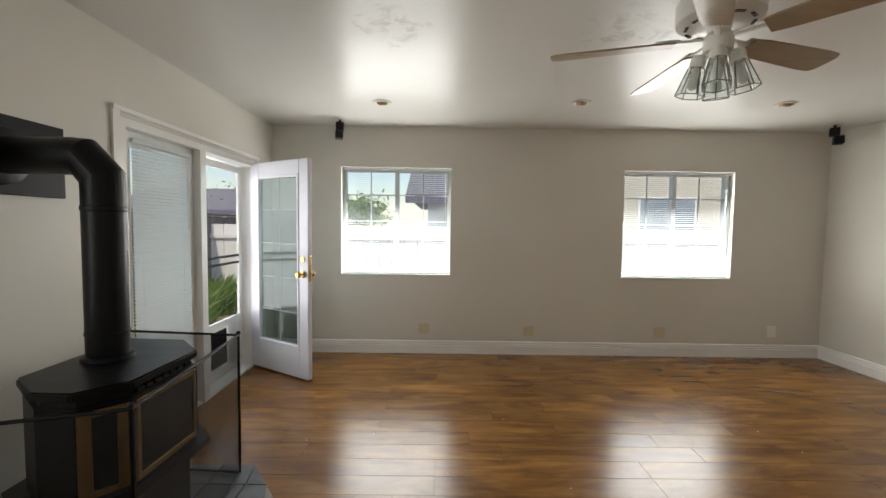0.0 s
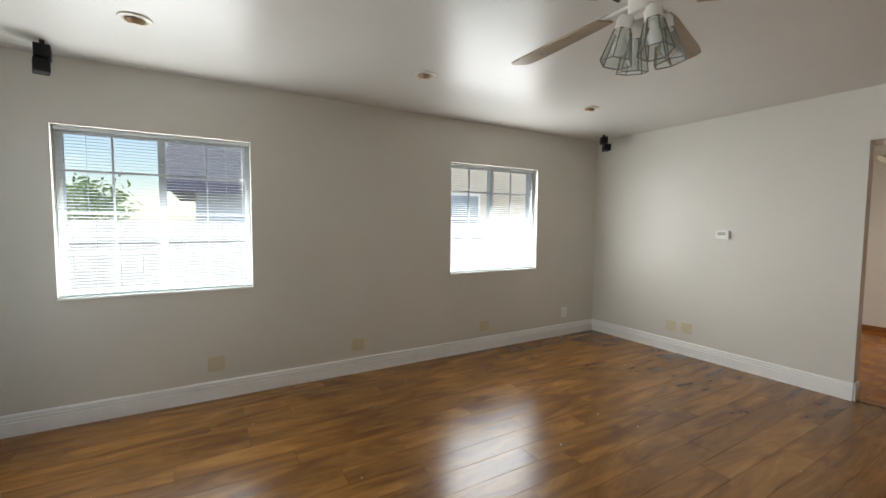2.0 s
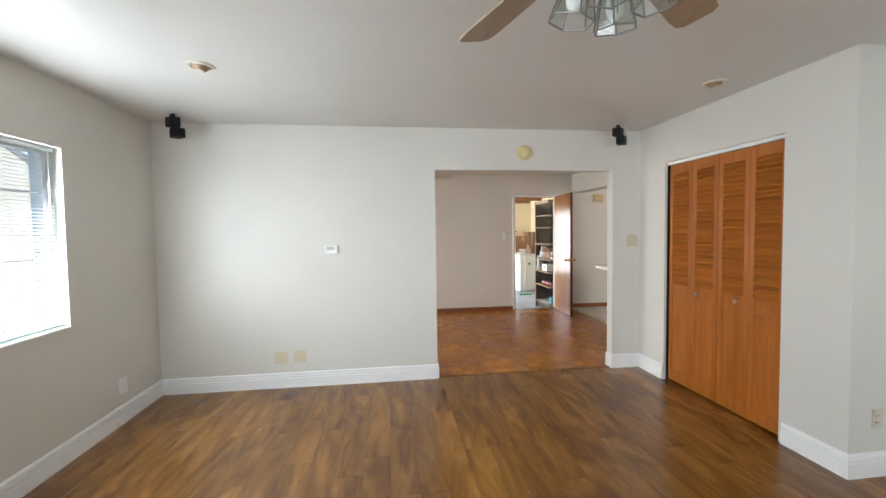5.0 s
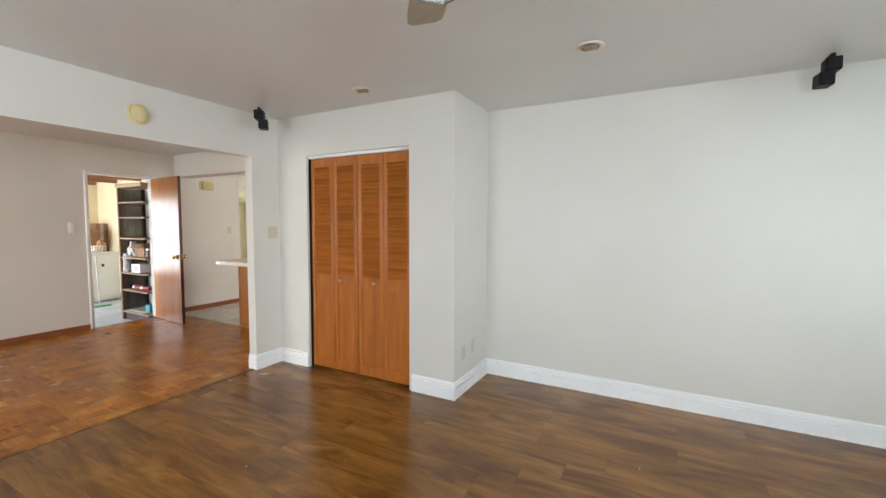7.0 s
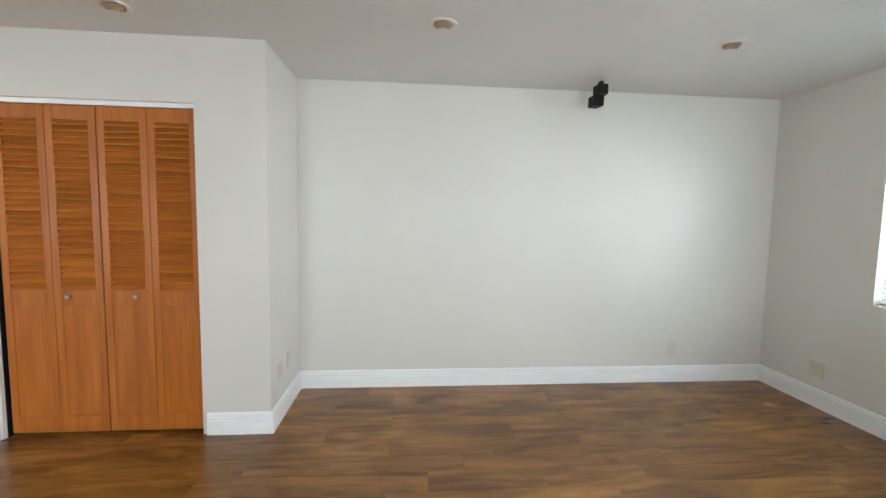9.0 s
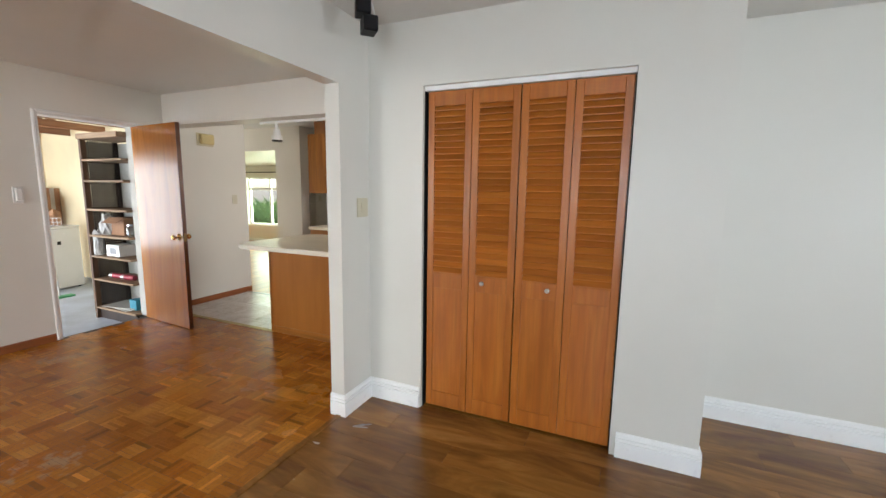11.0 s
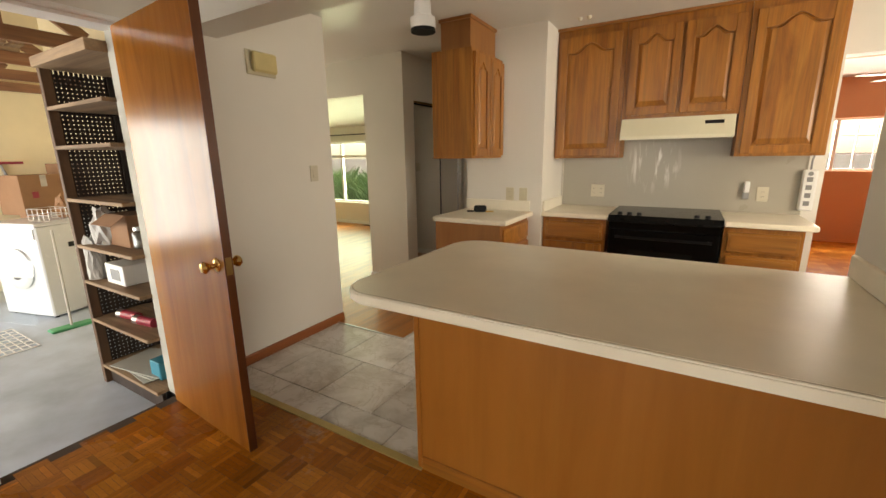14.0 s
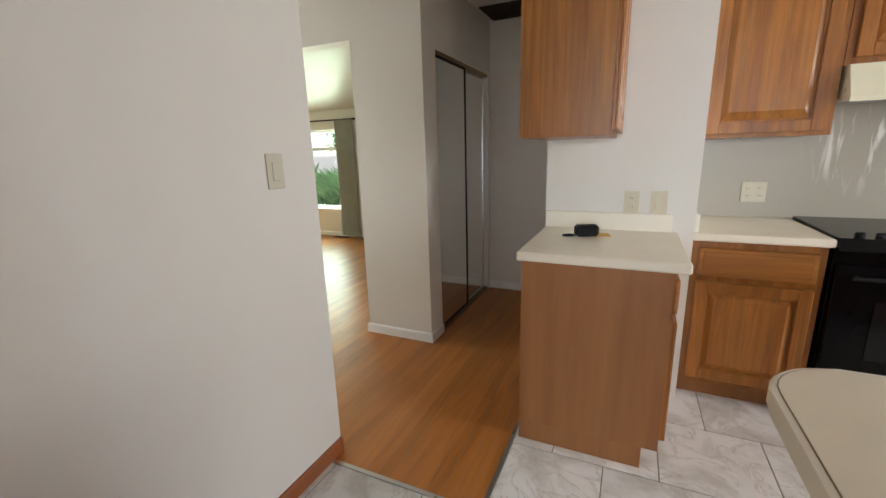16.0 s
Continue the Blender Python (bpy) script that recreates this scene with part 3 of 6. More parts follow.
for y, z in ((-5.15, 2.02), (-2.26, 2.75)):
    for x in (8.8, 14.1):
        for dz in (0, 0.1):
            bm.verts.new((x, y, z + dz))
v = list(bm.verts)
for f in ((0, 2, 6, 4), (1, 3, 7, 5), (0, 1, 3, 2), (4, 5, 7, 6), (0, 1, 5, 4), (2, 3, 7, 6)):
    bm.faces.new([v[i] for i in f])
structure("ceiling_front_room", bm, CEIL)
# terracotta room behind the kitchen
slab_with_holes("wall_terracotta_south", "y", -7.12, -7.0, 2.6, 5.8, 0, H, [(3.5, 4.9, 1.08, 1.86)], ORANGE)
slab_with_holes("wall_terracotta_east", "x", 5.68, 5.8, -7.0, -2.80, 0, H, [], ORANGE)
slab_with_holes("wall_terracotta_west", "x", 2.6, 2.72, -7.0, -2.80, 0, H, [], ORANGE)
slab_with_holes("wall_terracotta_north", "y", -2.86, -2.80, 2.72, 5.68, 0, H, [(4.25, 5.20, 0, 2.05)], ORANGE)

# ceilings and roof
structure("ceiling_family_room", bx(B(), W, S, H, E, N, H + 0.1), CEIL)
structure("ceiling_dining", bx(B(), E, S - 0.12, H, DX, N, H + 0.1), CEIL)
structure("ceiling_kitchen", bx(B(), 3.78, -2.8, H, 8.70, S - 0.12, H + 0.1), CEIL)
structure("ceiling_hall", bx(B(), 7.6, -3.6, H, 11.7, -2.8, H + 0.1), CEIL)
structure("ceiling_entry", bx(B(), 8.70, -2.8, H, 11.7, -0.88, H + 0.1), CEIL)
structure("ceiling_terracotta_room", bx(B(), 2.6, -7.1, H, 5.8, -2.8, H + 0.1), CEIL)
structure("roof_west", bx(B(), W - 0.75, -0.4, H + 0.12, DX + 0.1, N + 0.42, H + 0.32), ROOFM)
structure("roof_south", bx(B(), 2.0, -7.8, H + 0.12, DX + 0.1, -0.4, H + 0.32), ROOFM)
structure("roof_front", bx(B(), DX + 0.1, -5.9, 3.3, 14.6, -0.6, 3.42), ROOFM)

# floors: base slabs (the pieces on them come last)
structure("floor_family_room", bx(B(), W, S, -0.10, E + 0.06, N, -0.004), GAPD)
structure("floor_dining", bx(B(), E + 0.06, 0.14, -0.10, DX + 0.06, N, -0.004), GAPD)
structure("floor_kitchen", bx(B(), 3.78, -2.8, -0.10, 8.70, 0.14, -0.006), GROUT)
structure("floor_front_room", bx(B(), 8.7, -5.2, -0.12, 14.2, -1.0, -0.004), STRIP)
structure("floor_hall", bx(B(), 7.60, -3.6, -0.12, 8.7, -2.8, -0.004), STRIP)
structure("floor_terracotta_room", bx(B(), 2.6, -7.1, -0.12, 5.8, -2.8, 0.0), PARQI)
structure("floor_garage", bx(B(), DX + 0.06, -0.75, -0.24, 13.3, 6.2, -0.12), CONC)
structure("ground", bx(B(), -400, -400, -0.6, 400, 400, -0.26), DIRT)

# garage shell
slab_with_holes("wall_garage_far", "x", 13.1, 13.25, -0.75, 6.2, -0.12, 3.4, [(1.5, 3.2, 0.15, 1.98)], YELLOW)
slab_with_holes("wall_garage_south", "y", -0.87, -0.75, DX + 0.12, 13.25, -0.12, 3.4, [], YELLOW)
slab_with_holes("wall_garage_north", "y", 6.2, 6.35, DX + 0.12, 13.25, -0.12, 3.4, [(9.2, 12.8, -0.12, 2.0)], YELLOW)
bm = bx(B(), DX, -0.87, 3.35, 13.6, 6.6, 3.42)
structure("roof_garage", bm, RAFTER)
slab_with_holes("wall_garage_gable", "x", DX, DX + 0.12, -0.87, 6.35, H + 0.1, 3.4, [], YELLOW)

# ---- baseboards and door trim ----


def baseboard(pts, material=TRIMW, fancy=True):
    """A moulded board along a run of corners, mitred; the room is on the left of the way."""
    if fancy:
        prof = ((0.0, 0.0), (0.016, 0.0), (0.016, 0.088), (0.007, 0.0905), (0.007, 0.0965), (0.0155, 0.098), (0.0155, 0.110), (0.007, 0.1120), (0.007, 0.1180), (0.0145, 0.120), (0.0135, 0.131), (0.007, 0.140), (0.0, 0.142))
    else:
        prof = ((0.0, 0.0), (0.012, 0.0), (0.012, 0.060), (0.008, 0.069), (0.0, 0.070))
    P = [Vector(p) for p in pts]
    D = [(b - a).normalized() for a, b in zip(P, P[1:])]
    bm = B()
    rings = []
    for i, p in enumerate(P):
        d0, d1 = D[max(0, i - 1)], D[min(i, len(D) - 1)]
        n0, n1 = Vector((-d0.y, d0.x)), Vector((-d1.y, d1.x))
        m = (n0 + n1) / (1 + n0.dot(n1))
        rings.append([bm.verts.new((p.x + m.x * (t + 0.0005), p.y + m.y * (t + 0.0005), z)) for t, z in prof])
    k = len(prof)
    for a, b in zip(rings, rings[1:]):
        for i in range(k):
            bm.faces.new((a[i], a[(i + 1) % k], b[(i + 1) % k], b[i]))
    bm.faces.new(rings[0])
    bm.faces.new(rings[-1][::-1])
    return tagged(part("baseboard", bm, material), kind="structure")


baseboard([(W, 3.30), (W, S)])
baseboard([(E, N), (W, N)])
baseboard([(E, 2.945), (E, N)])
baseboard([(W, S), (3.41, S), (3.41, 0.825), (3.80, 0.825)])
baseboard([(5.0, 0.825), (E, 0.825), (E, 1.125), (OX, 1.125)])
baseboard([(OX, 2.945), (E, 2.945)])
baseboard([(DX, 1.20), (DX, N)], BASEO, False)
baseboard([(DX, -1.0), (DX, 0.33)], BASEO, False)
baseboard([(DX, N), (OX, N)], BASEO, False)
baseboard([(8.67, -2.33), (8.67, -2.14), (9.20, -2.14), (9.20, -2.26)], TRIMW, False)
baseboard([(7.87, -3.46), (8.67, -3.46)], TRIMW, False)
baseboard([(8.9, -5.15), (14.0, -5.15)], TRIMW, False)
bm = B()
bx(bm, DX - 0.018, 1.165, 0, DX, 1.197, 2.085, 0.008)
bx(bm, DX - 0.018, 0.36, 2.06, DX, 1.165, 2.085, 0.004)
bx(bm, DX - 0.018, 0.328, 0, DX, 0.36, 2.085, 0.008)
structure("trim_garage_door", bm, TRIMW)
bm = bx(B(), DX + 0.002, 1.147, 0, DX + 0.14, 1.164, 2.058)
bx(bm, DX + 0.002, 0.378, 2.042, DX + 0.14, 1.147, 2.058)
structure("jamb_garage_door", bm, TRIMW)
# hinge side greyer than the white jamb: its dimmer light is in the colour
structure("jamb_garage_hinge", bx(B(), DX + 0.002, 0.362, 0, DX + 0.14, 0.378, 2.042), GREYW)
structure("threshold", bx(B(), E + 0.02, 1.125, 0.0, E + 0.055, 2.945, 0.007, 0.002), LAMINATE)

# ---- windows ----


def window(name, axis, w, out, inner, muntins=(1, 3), blind=0.0, label=""):
    """A white vinyl slider in its opening, set towards the outside, with grids and panes. out: the outer plane."""
    a0, a1, z0, z1 = w
    ob = new(name)
    tagged(ob, label or "white vinyl sliding window with grids between panes", kind="structure")

    def box(bm, a, t, z, b, u, y):
        return bx(bm, t, a, z, u, b, y) if axis == "x" else bx(bm, a, t, z, b, u, y)

    t0, t1 = sorted((out, out + (inner - out) * 0.42))
    bm = B()
    f = 0.035
    box(bm, a0, t0, z0, a0 + f, t1, z1)
    box(bm, a1 - f, t0, z0, a1, t1, z1)
    box(bm, a0 + f, t0, z0, a1 - f, t1, z0 + f)
    box(bm, a0 + f, t0, z1 - f, a1 - f, t1, z1)
    part("window_frame", bm, VINYL, ob)
    mid, tm = (a0 + a1) / 2, (t0 + t1) / 2
    part("meeting_stile", box(B(), mid - 0.022, t0 + 0.004, z0 + f, mid + 0.022, t1 + 0.004, z1 - f), VINYL, ob)
    for s0, s1 in ((a0 + f, mid - 0.022), (mid + 0.022, a1 - f)):
        pane = part("pane", box(B(), s0, tm - 0.003, z0 + f, s1, tm + 0.003, z1 - f), GLASS, ob)
        pane.visible_shadow = False
        bm = B()
        for k in range(1, muntins[0] + 1):
            a = s0 + (s1 - s0) * k / (muntins[0] + 1)
            box(bm, a - 0.006, tm - 0.008, z0 + f, a + 0.006, tm + 0.008, z1 - f)
        for k in range(1, muntins[1] + 1):
            z = z0 + (z1 - z0) * k / (muntins[1] + 1)
            box(bm, s0, tm - 0.007, z - 0.006, s1, tm + 0.007, z + 0.006)
        part("muntin", bm, VINYL, ob)
    return ob


def blinds(axis, w, t, tilt, label, gap=0.0212, spare=0.0, at=None):
    """A mini blind: headrail, slats on cords, bottom rail. tilt: how far the slats are turned."""
    a0, a1, z0, z1 = w
    a0, a1 = a0 + 0.008, a1 - 0.008
    ob = thing("window_blind", label, "blind", ((a0 + a1) / 2, t, z0) if axis == "y" else (t, (a0 + a1) / 2, z0), 0 if axis == "y" else 90)
    if at:
        ob.matrix_basis = at
    L, Hh = a1 - a0, z1 - z0
    part("headrail", bx(B(), -L / 2, -0.014, Hh - 0.028, L / 2, 0.014, Hh - 0.002, 0.002), BLIND, ob)
    part("bottom_rail", bx(B(), -L / 2, -0.011, spare + 0.004, L / 2, 0.011, spare + 0.018, 0.003), BLIND, ob)
    bm = B()
    rows = [(-0.0125, -0.0015), (0, 0.0012), (0.0125, -0.0015)]
    vs = [[bm.verts.new((x, y, z)) for y, z in rows] for x in (-L / 2, L / 2)]
    for i in range(2):
        bm.faces.new((vs[0][i], vs[1][i], vs[1][i + 1], vs[0][i + 1]))
    me = mesh_of(bm, "slat", BLIND)
    z = spare + 0.03
    while z < Hh - 0.035:
        shared("slat", me, ob, pose(0, 0, z, tilt))
        z += gap
    for a in (-L * 0.36, L * 0.36):
        part("cord", cyl(B(), (a, 0, spare + 0.01), (a, 0, Hh - 0.02), 0.0012, seg=5), BLIND, ob)
    part("tilt_wand", cyl(B(), (L / 2 - 0.05, -0.018, Hh - 0.55), (L / 2 - 0.05, -0.018, Hh - 0.03), 0.004, seg=6), VINYL, ob)
    return ob


window("window_1", "y", WIN1, N + 0.16, N)
window("window_2", "y", WIN2, N + 0.16, N)
window("window_3", "x", WIN3, W - 0.16, W)
window("window_4", "y", DINW, N + 0.16, N, (0, 0))
window("window_5", "y", FRONTW, -5.30, -5.15, (0, 0), label="white framed picture window with a transom pane")
window("window_6", "y", (3.5, 4.9, 1.08, 1.86), -7.12, -7.0, (2, 2))
# unseen window, added for the kitchen's west lamp
window("window_7_unseen", "x", (-1.9, -0.7, 1.0, 2.0), 3.78, 3.9, (0, 0))
# unseen window, added round the entry lamp
window("window_8_unseen", "x", (-2.0, -1.2, 0.2, 2.1), 11.72, 11.6, (0, 0))
blinds("y", WIN1, N + 0.055, 2, "white aluminium mini blind with its slats open")
blinds("y", WIN2, N + 0.055, 8, "white aluminium mini blind with its slats half open")
blinds("x", WIN3, W - 0.055, 4, "white aluminium mini blind with its slats open")
bm = B()
for w in (WIN1, WIN2):
    bx(bm, w[0], N - 0.012, w[2] - 0.012, w[1], N + 0.09, w[2] + 0.002, 0.002)
structure("window_sills_north", bm, TRIMW)

# ---- french door set in the west wall ----
y0, y1, zt = FRENCH[0], FRENCH[1], FRENCH[3]
bm = B()
bx(bm, W - 0.16, y0, 0, W + 0.012, y0 + 0.045, zt)
bx(bm, W - 0.16, 4.13, 0, W + 0.012, 4.20, zt - 0.045)
bx(bm, W - 0.16, y1 - 0.045, 0, W + 0.012, y1, zt - 0.045)
bx(bm, W - 0.16, y0 + 0.045, zt - 0.045, W + 0.012, y1, zt)
bx(bm, W, y0 - 0.05, 0, W + 0.016, y0, zt + 0.03)
bx(bm, W, y0 - 0.05, zt + 0.03, W + 0.022, y1 + 0.06, zt + 0.055)
bx(bm, W, y1, 0, W + 0.016, y1 + 0.05, zt + 0.03)
bx(bm, W - 0.17, y0 + 0.045, 0, W, y1 - 0.045, 0.02)
structure("door_frame_french", bm, TRIMW)


def glazed_leaf(ob, L, Hh, stile, bottom, top, cols, rows):
    """A glazed leaf along +x, 44 mm thick, with grid bars in the glass."""
    bm = B()
    bx(bm, 0, -0.022, 0, stile, 0.022, Hh, 0.003)
    bx(bm, L - stile, -0.022, 0, L, 0.022, Hh, 0.003)
    bx(bm, stile, -0.022, 0, L - stile, 0.022, bottom, 0.003)
    bx(bm, stile, -0.022, Hh - top, L - stile, 0.022, Hh, 0.003)
    part("leaf_frame", bm, DOORP if cols > 1 else TRIMW, ob)
    bm = B()
    for a, b, c, d in ((stile, bottom, stile + 0.022, Hh - top), (L - stile - 0.022, bottom, L - stile, Hh - top), (stile + 0.022, bottom, L - stile - 0.022, bottom + 0.022), (stile + 0.022, Hh - top - 0.022, L - stile - 0.022, Hh - top)):
        bx(bm, a, -0.029, b, c, 0.029, d, 0.004)
    part("glazing_bead", bm, DOORP if cols > 1 else TRIMW, ob)
    g = part("pane", bx(B(), stile + 0.02, -0.004, bottom + 0.02, L - stile - 0.02, 0.004, Hh - top - 0.02), DOORG if cols > 1 else GLASS, ob)
    g.visible_shadow = False
    bm = B()
    for k in range(1, cols):
        x = stile + (L - 2 * stile) * k / cols
        bx(bm, x - 0.003, -0.005, bottom, x + 0.003, 0.005, Hh - top)
    for k in range(1, rows):
        z = bottom + (Hh - bottom - top) * k / rows
        bx(bm, stile, -0.0042, z - 0.003, L - stile, 0.0042, z + 0.003)
    if cols * rows > 1:
        part("grid_bar", bm, BAR, ob)


def knob_set(parent, x, z, half, material=BRASS, lever=False):
    for s in (1, -1):
        bm = B()
        lathe(bm, [(0.03, 0), (0.032, 0.004), (0.026, 0.009), (0.012, 0.013), (0.011, 0.028), (0.018, 0.036), (0.027, 0.045), (0.029, 0.055), (0.022, 0.066), (0.008, 0.07)])
        turn(bm, pose(x, s * half, z, -90 * s))
        part("knob", bm, material, parent, "polished brass knob", True)


fd = thing("french_door", "white glazed french door standing open into the room", "door", (W - 0.01, 5.0, 0.018), -31.0)
glazed_leaf(fd, 0.80, 1.93, 0.115, 0.26, 0.125, 2, 5)
knob_set(fd, 0.74, 0.93, 0.024)
bm = B()
cyl(bm, (0.74, -0.034, 1.06), (0.74, 0.034, 1.06), 0.024, seg=18)
part("deadbolt", bm, BRASS, fd, "round brass deadbolt", True)
part("latch_plate", bx(B(), 0.799, -0.012, 0.86, 0.8025, 0.012, 1.10), BRASS, fd)
part("kick_strip", bx(B(), 0.0, -0.024, -0.012, 0.8, 0.024, 0.0), DOORE, fd)
for z in (0.2, 0.95, 1.7):
    part("hinge", cyl(B(), (-0.006, 0.024, z), (-0.006, 0.024, z + 0.09), 0.007, seg=8), BRASS, fd)

fp = thing("fixed_glazed_panel", "white fixed glazed panel beside the french door", "window", (W - 0.07, y0 + 0.05, 0.022), 90)
glazed_leaf(fp, 0.75, 1.90, 0.07, 0.12, 0.06, 1, 1)
blinds("x", (y0 + 0.12, 4.06, 0.14, 1.88), W - 0.025, 58, "white mini blind with its slats nearly shut")

sd = thing("screen_door", "white screen door with a pet flap in its lower panel", "door", (W - 0.125, 4.205, 0.024), 90)
bm = B()
bx(bm, 0, -0.012, 0, 0.055, 0.012, 1.89, 0.002)
bx(bm, 0.74, -0.012, 0, 0.795, 0.012, 1.89, 0.002)
bx(bm, 0.055, -0.012, 1.83, 0.74, 0.012, 1.89, 0.002)
bx(bm, 0.055, -0.012, 0.0, 0.74, 0.012, 0.06, 0.002)
bx(bm, 0.055, -0.012, 0.46, 0.74, 0.012, 0.50, 0.002)
part("screen_frame", bm, TRIMW, sd)
bm = bx(B(), 0.055, -0.010, 0.985, 0.74, 0.010, 1.005)
bx(bm, 0.055, -0.010, 1.05, 0.74, 0.010, 1.07)
part("push_bar", bm, BLACK, sd, "dark push bars")
bm = B()
for a, b, c, d in ((0.055, 0.06, 0.25, 0.46), (0.52, 0.06, 0.74, 0.46), (0.25, 0.06, 0.52, 0.10), (0.25, 0.42, 0.52, 0.46)):
    bx(bm, a, -0.006, b, c, 0.006, d)
part("lower_panel", bm, TRIMW, sd)
part("pet_flap", bx(B(), 0.26, -0.004, 0.105, 0.51, 0.004, 0.415), BLACK, sd, "dark rubber pet flap")
s = part("mesh", bx(B(), 0.055, -0.001, 0.50, 0.74, 0.001, 1.83), SCREEN, sd)
s.visible_shadow = False

# ---- closet: louvred bifold doors ----
CW = (4.993 - 3.828 - 0.03) / 4
SLAT_BM = bx(B(), -(CW - 0.084) / 2, -0.0035, -0.025, (CW - 0.084) / 2, 0.0035, 0.025, 0.002)
SLAT_ME = mesh_of(SLAT_BM, "louvre", PINEH)


def bifold_leaf(parent, x0, knob):
    L, top = CW - 0.003, 2.0
    bm = B()
    bx(bm, 0, -0.014, 0, 0.042, 0.014, top, 0.002)
    bx(bm, L - 0.042, -0.014, 0, L, 0.014, top, 0.002)
    bx(bm, 0.042, -0.013, 0, L - 0.042, 0.013, 0.10, 0.002)
    bx(bm, 0.042, -0.013, 0.80, L - 0.042, 0.013, 0.90, 0.002)
    bx(bm, 0.042, -0.013, top - 0.085, L - 0.042, 0.013, top, 0.002)
    leaf = part("leaf", bm, PINE, parent)
    leaf.location = (x0, 0, 0.018)
    part("lower_panel", bx(B(), 0.042, -0.006, 0.10, L - 0.042, 0.006, 0.80), PINE, leaf)
    z, k = 0.90 + 0.022, 0
    while z < top - 0.078:
        shared("louvre", SLAT_ME, leaf, pose(L / 2, 0, z, 36, random.uniform(-0.25, 0.25), 0))
        z += 0.0365
    if knob:
        b = turn(lathe(B(), [(0.007, 0), (0.007, 0.012), (0.013, 0.018), (0.014, 0.026), (0.009, 0.031)], seg=14), pose(L * (0.68 if knob > 0 else 0.32), 0.013, 0.86, -90))
        part("knob", b, STEEL, leaf, "small round metal knob", True)


for i in range(2):
    bd = thing("bifold_door", "varnished pine bifold closet door with louvres above a flat panel", "closet door", (3.828 + 0.008 + i * (2 * CW + 0.004), 0.775, 0.0), 0, "closet doors")
    bifold_leaf(bd, 0, 0 if i == 0 else 1)
    bifold_leaf(bd, CW, -1 if i == 0 else 0)
bm = bx(B(), 3.83, 0.755, 2.022, 4.991, 0.80, 2.049)
structure("closet_track", bm, TRIMW)
# black strips stand in for the shaded gaps beside the doors
structure("closet_side_gap", bx(bx(B(), 3.8285, 0.752, 0, 3.834, 0.80, 2.022), 4.987, 0.752, 0, 4.9925, 0.80, 2.022), BLACK)

# ---- kitchen ----


def rounded(x0, y0, x1, y1, r, corners):
    """Outline of a rectangle; corners: which of SW, SE, NE, NW are round."""
    pts = []
    for i, (cx, cy, sx, sy) in enumerate(((x0, y0, 1, 1), (x1, y0, -1, 1), (x1, y1, -1, -1), (x0, y1, 1, -1))):
        if not corners[i]:
            pts.append((cx, cy))
            continue
        a0 = (180, 270, 0, 90)[i]
        for k in range(9):
            a = radians(a0 + k * 90 / 8)
            pts.append((cx + sx * r + r * math.cos(a), cy + sy * r + r * math.sin(a)))
    return pts


pen = thing("peninsula", "oak-panelled kitchen peninsula with toe board on the dining side", "kitchen counter", (OX, 0, 0))
part("back_panel", bx(B(), 0.0, 0.10, 0.066, 1.53, 0.14, 0.868), PANELO, pen)
part("corner_post", bx(B(), 1.512, 0.095, 0.0, 1.536, 0.147, 0.868, 0.003), PANELO, pen)
part("base_trim", bx(B(), 0.0, 0.12, 0.0, 1.512, 0.152, 0.066, 0.004), OAKH, pen)
part("cabinet_body", bx(B(), 0.0, -0.52, 0.09, 1.53, 0.10, 0.868), OAK, pen)
part("toe_kick", bx(B(), 0.0, -0.46, 0.0, 1.51, 0.10, 0.09), DOAK, pen)
for i in range(3):
    part("door", bx(B(), 0.04 + i * 0.5, -0.54, 0.14, 0.50 + i * 0.5, -0.52, 0.84, 0.004), OAK, pen)

pt = thing("peninsula_worktop", "cream laminate worktop with rounded corners and a ridged edge", "worktop", (0, 0, 0.868))
bm = prism(B(), rounded(OX, -0.675, 7.195, 0.405, 0.135, (0, 1, 1, 0)), 0.0, 0.040)
es = [e for e in bm.edges if abs(e.verts[0].co.z - e.verts[1].co.z) < 1e-5]
bmesh.ops.bevel(bm, geom=es, offset=0.006, segments=2, affect="EDGES")
part("edge_band", bm, COUNTERE, pt, "pale cream rounded edge band", True)
part("seam", prism(B(), rounded(OX, -0.664, 7.184, 0.394, 0.124, (0, 1, 1, 0)), 0.0385, 0.0404), SEAM, pt, "brown seam line")
part("worktop", prism(B(), rounded(OX, -0.6615, 7.1815, 0.3915, 0.1215, (0, 1, 1, 0)), 0.0385, 0.0412), COUNTER, pt)
part("end_splash", bx(B(), OX, -0.66, 0.0425, OX + 0.02, 0.36, 0.13, 0.004), COUNTERE, pt)


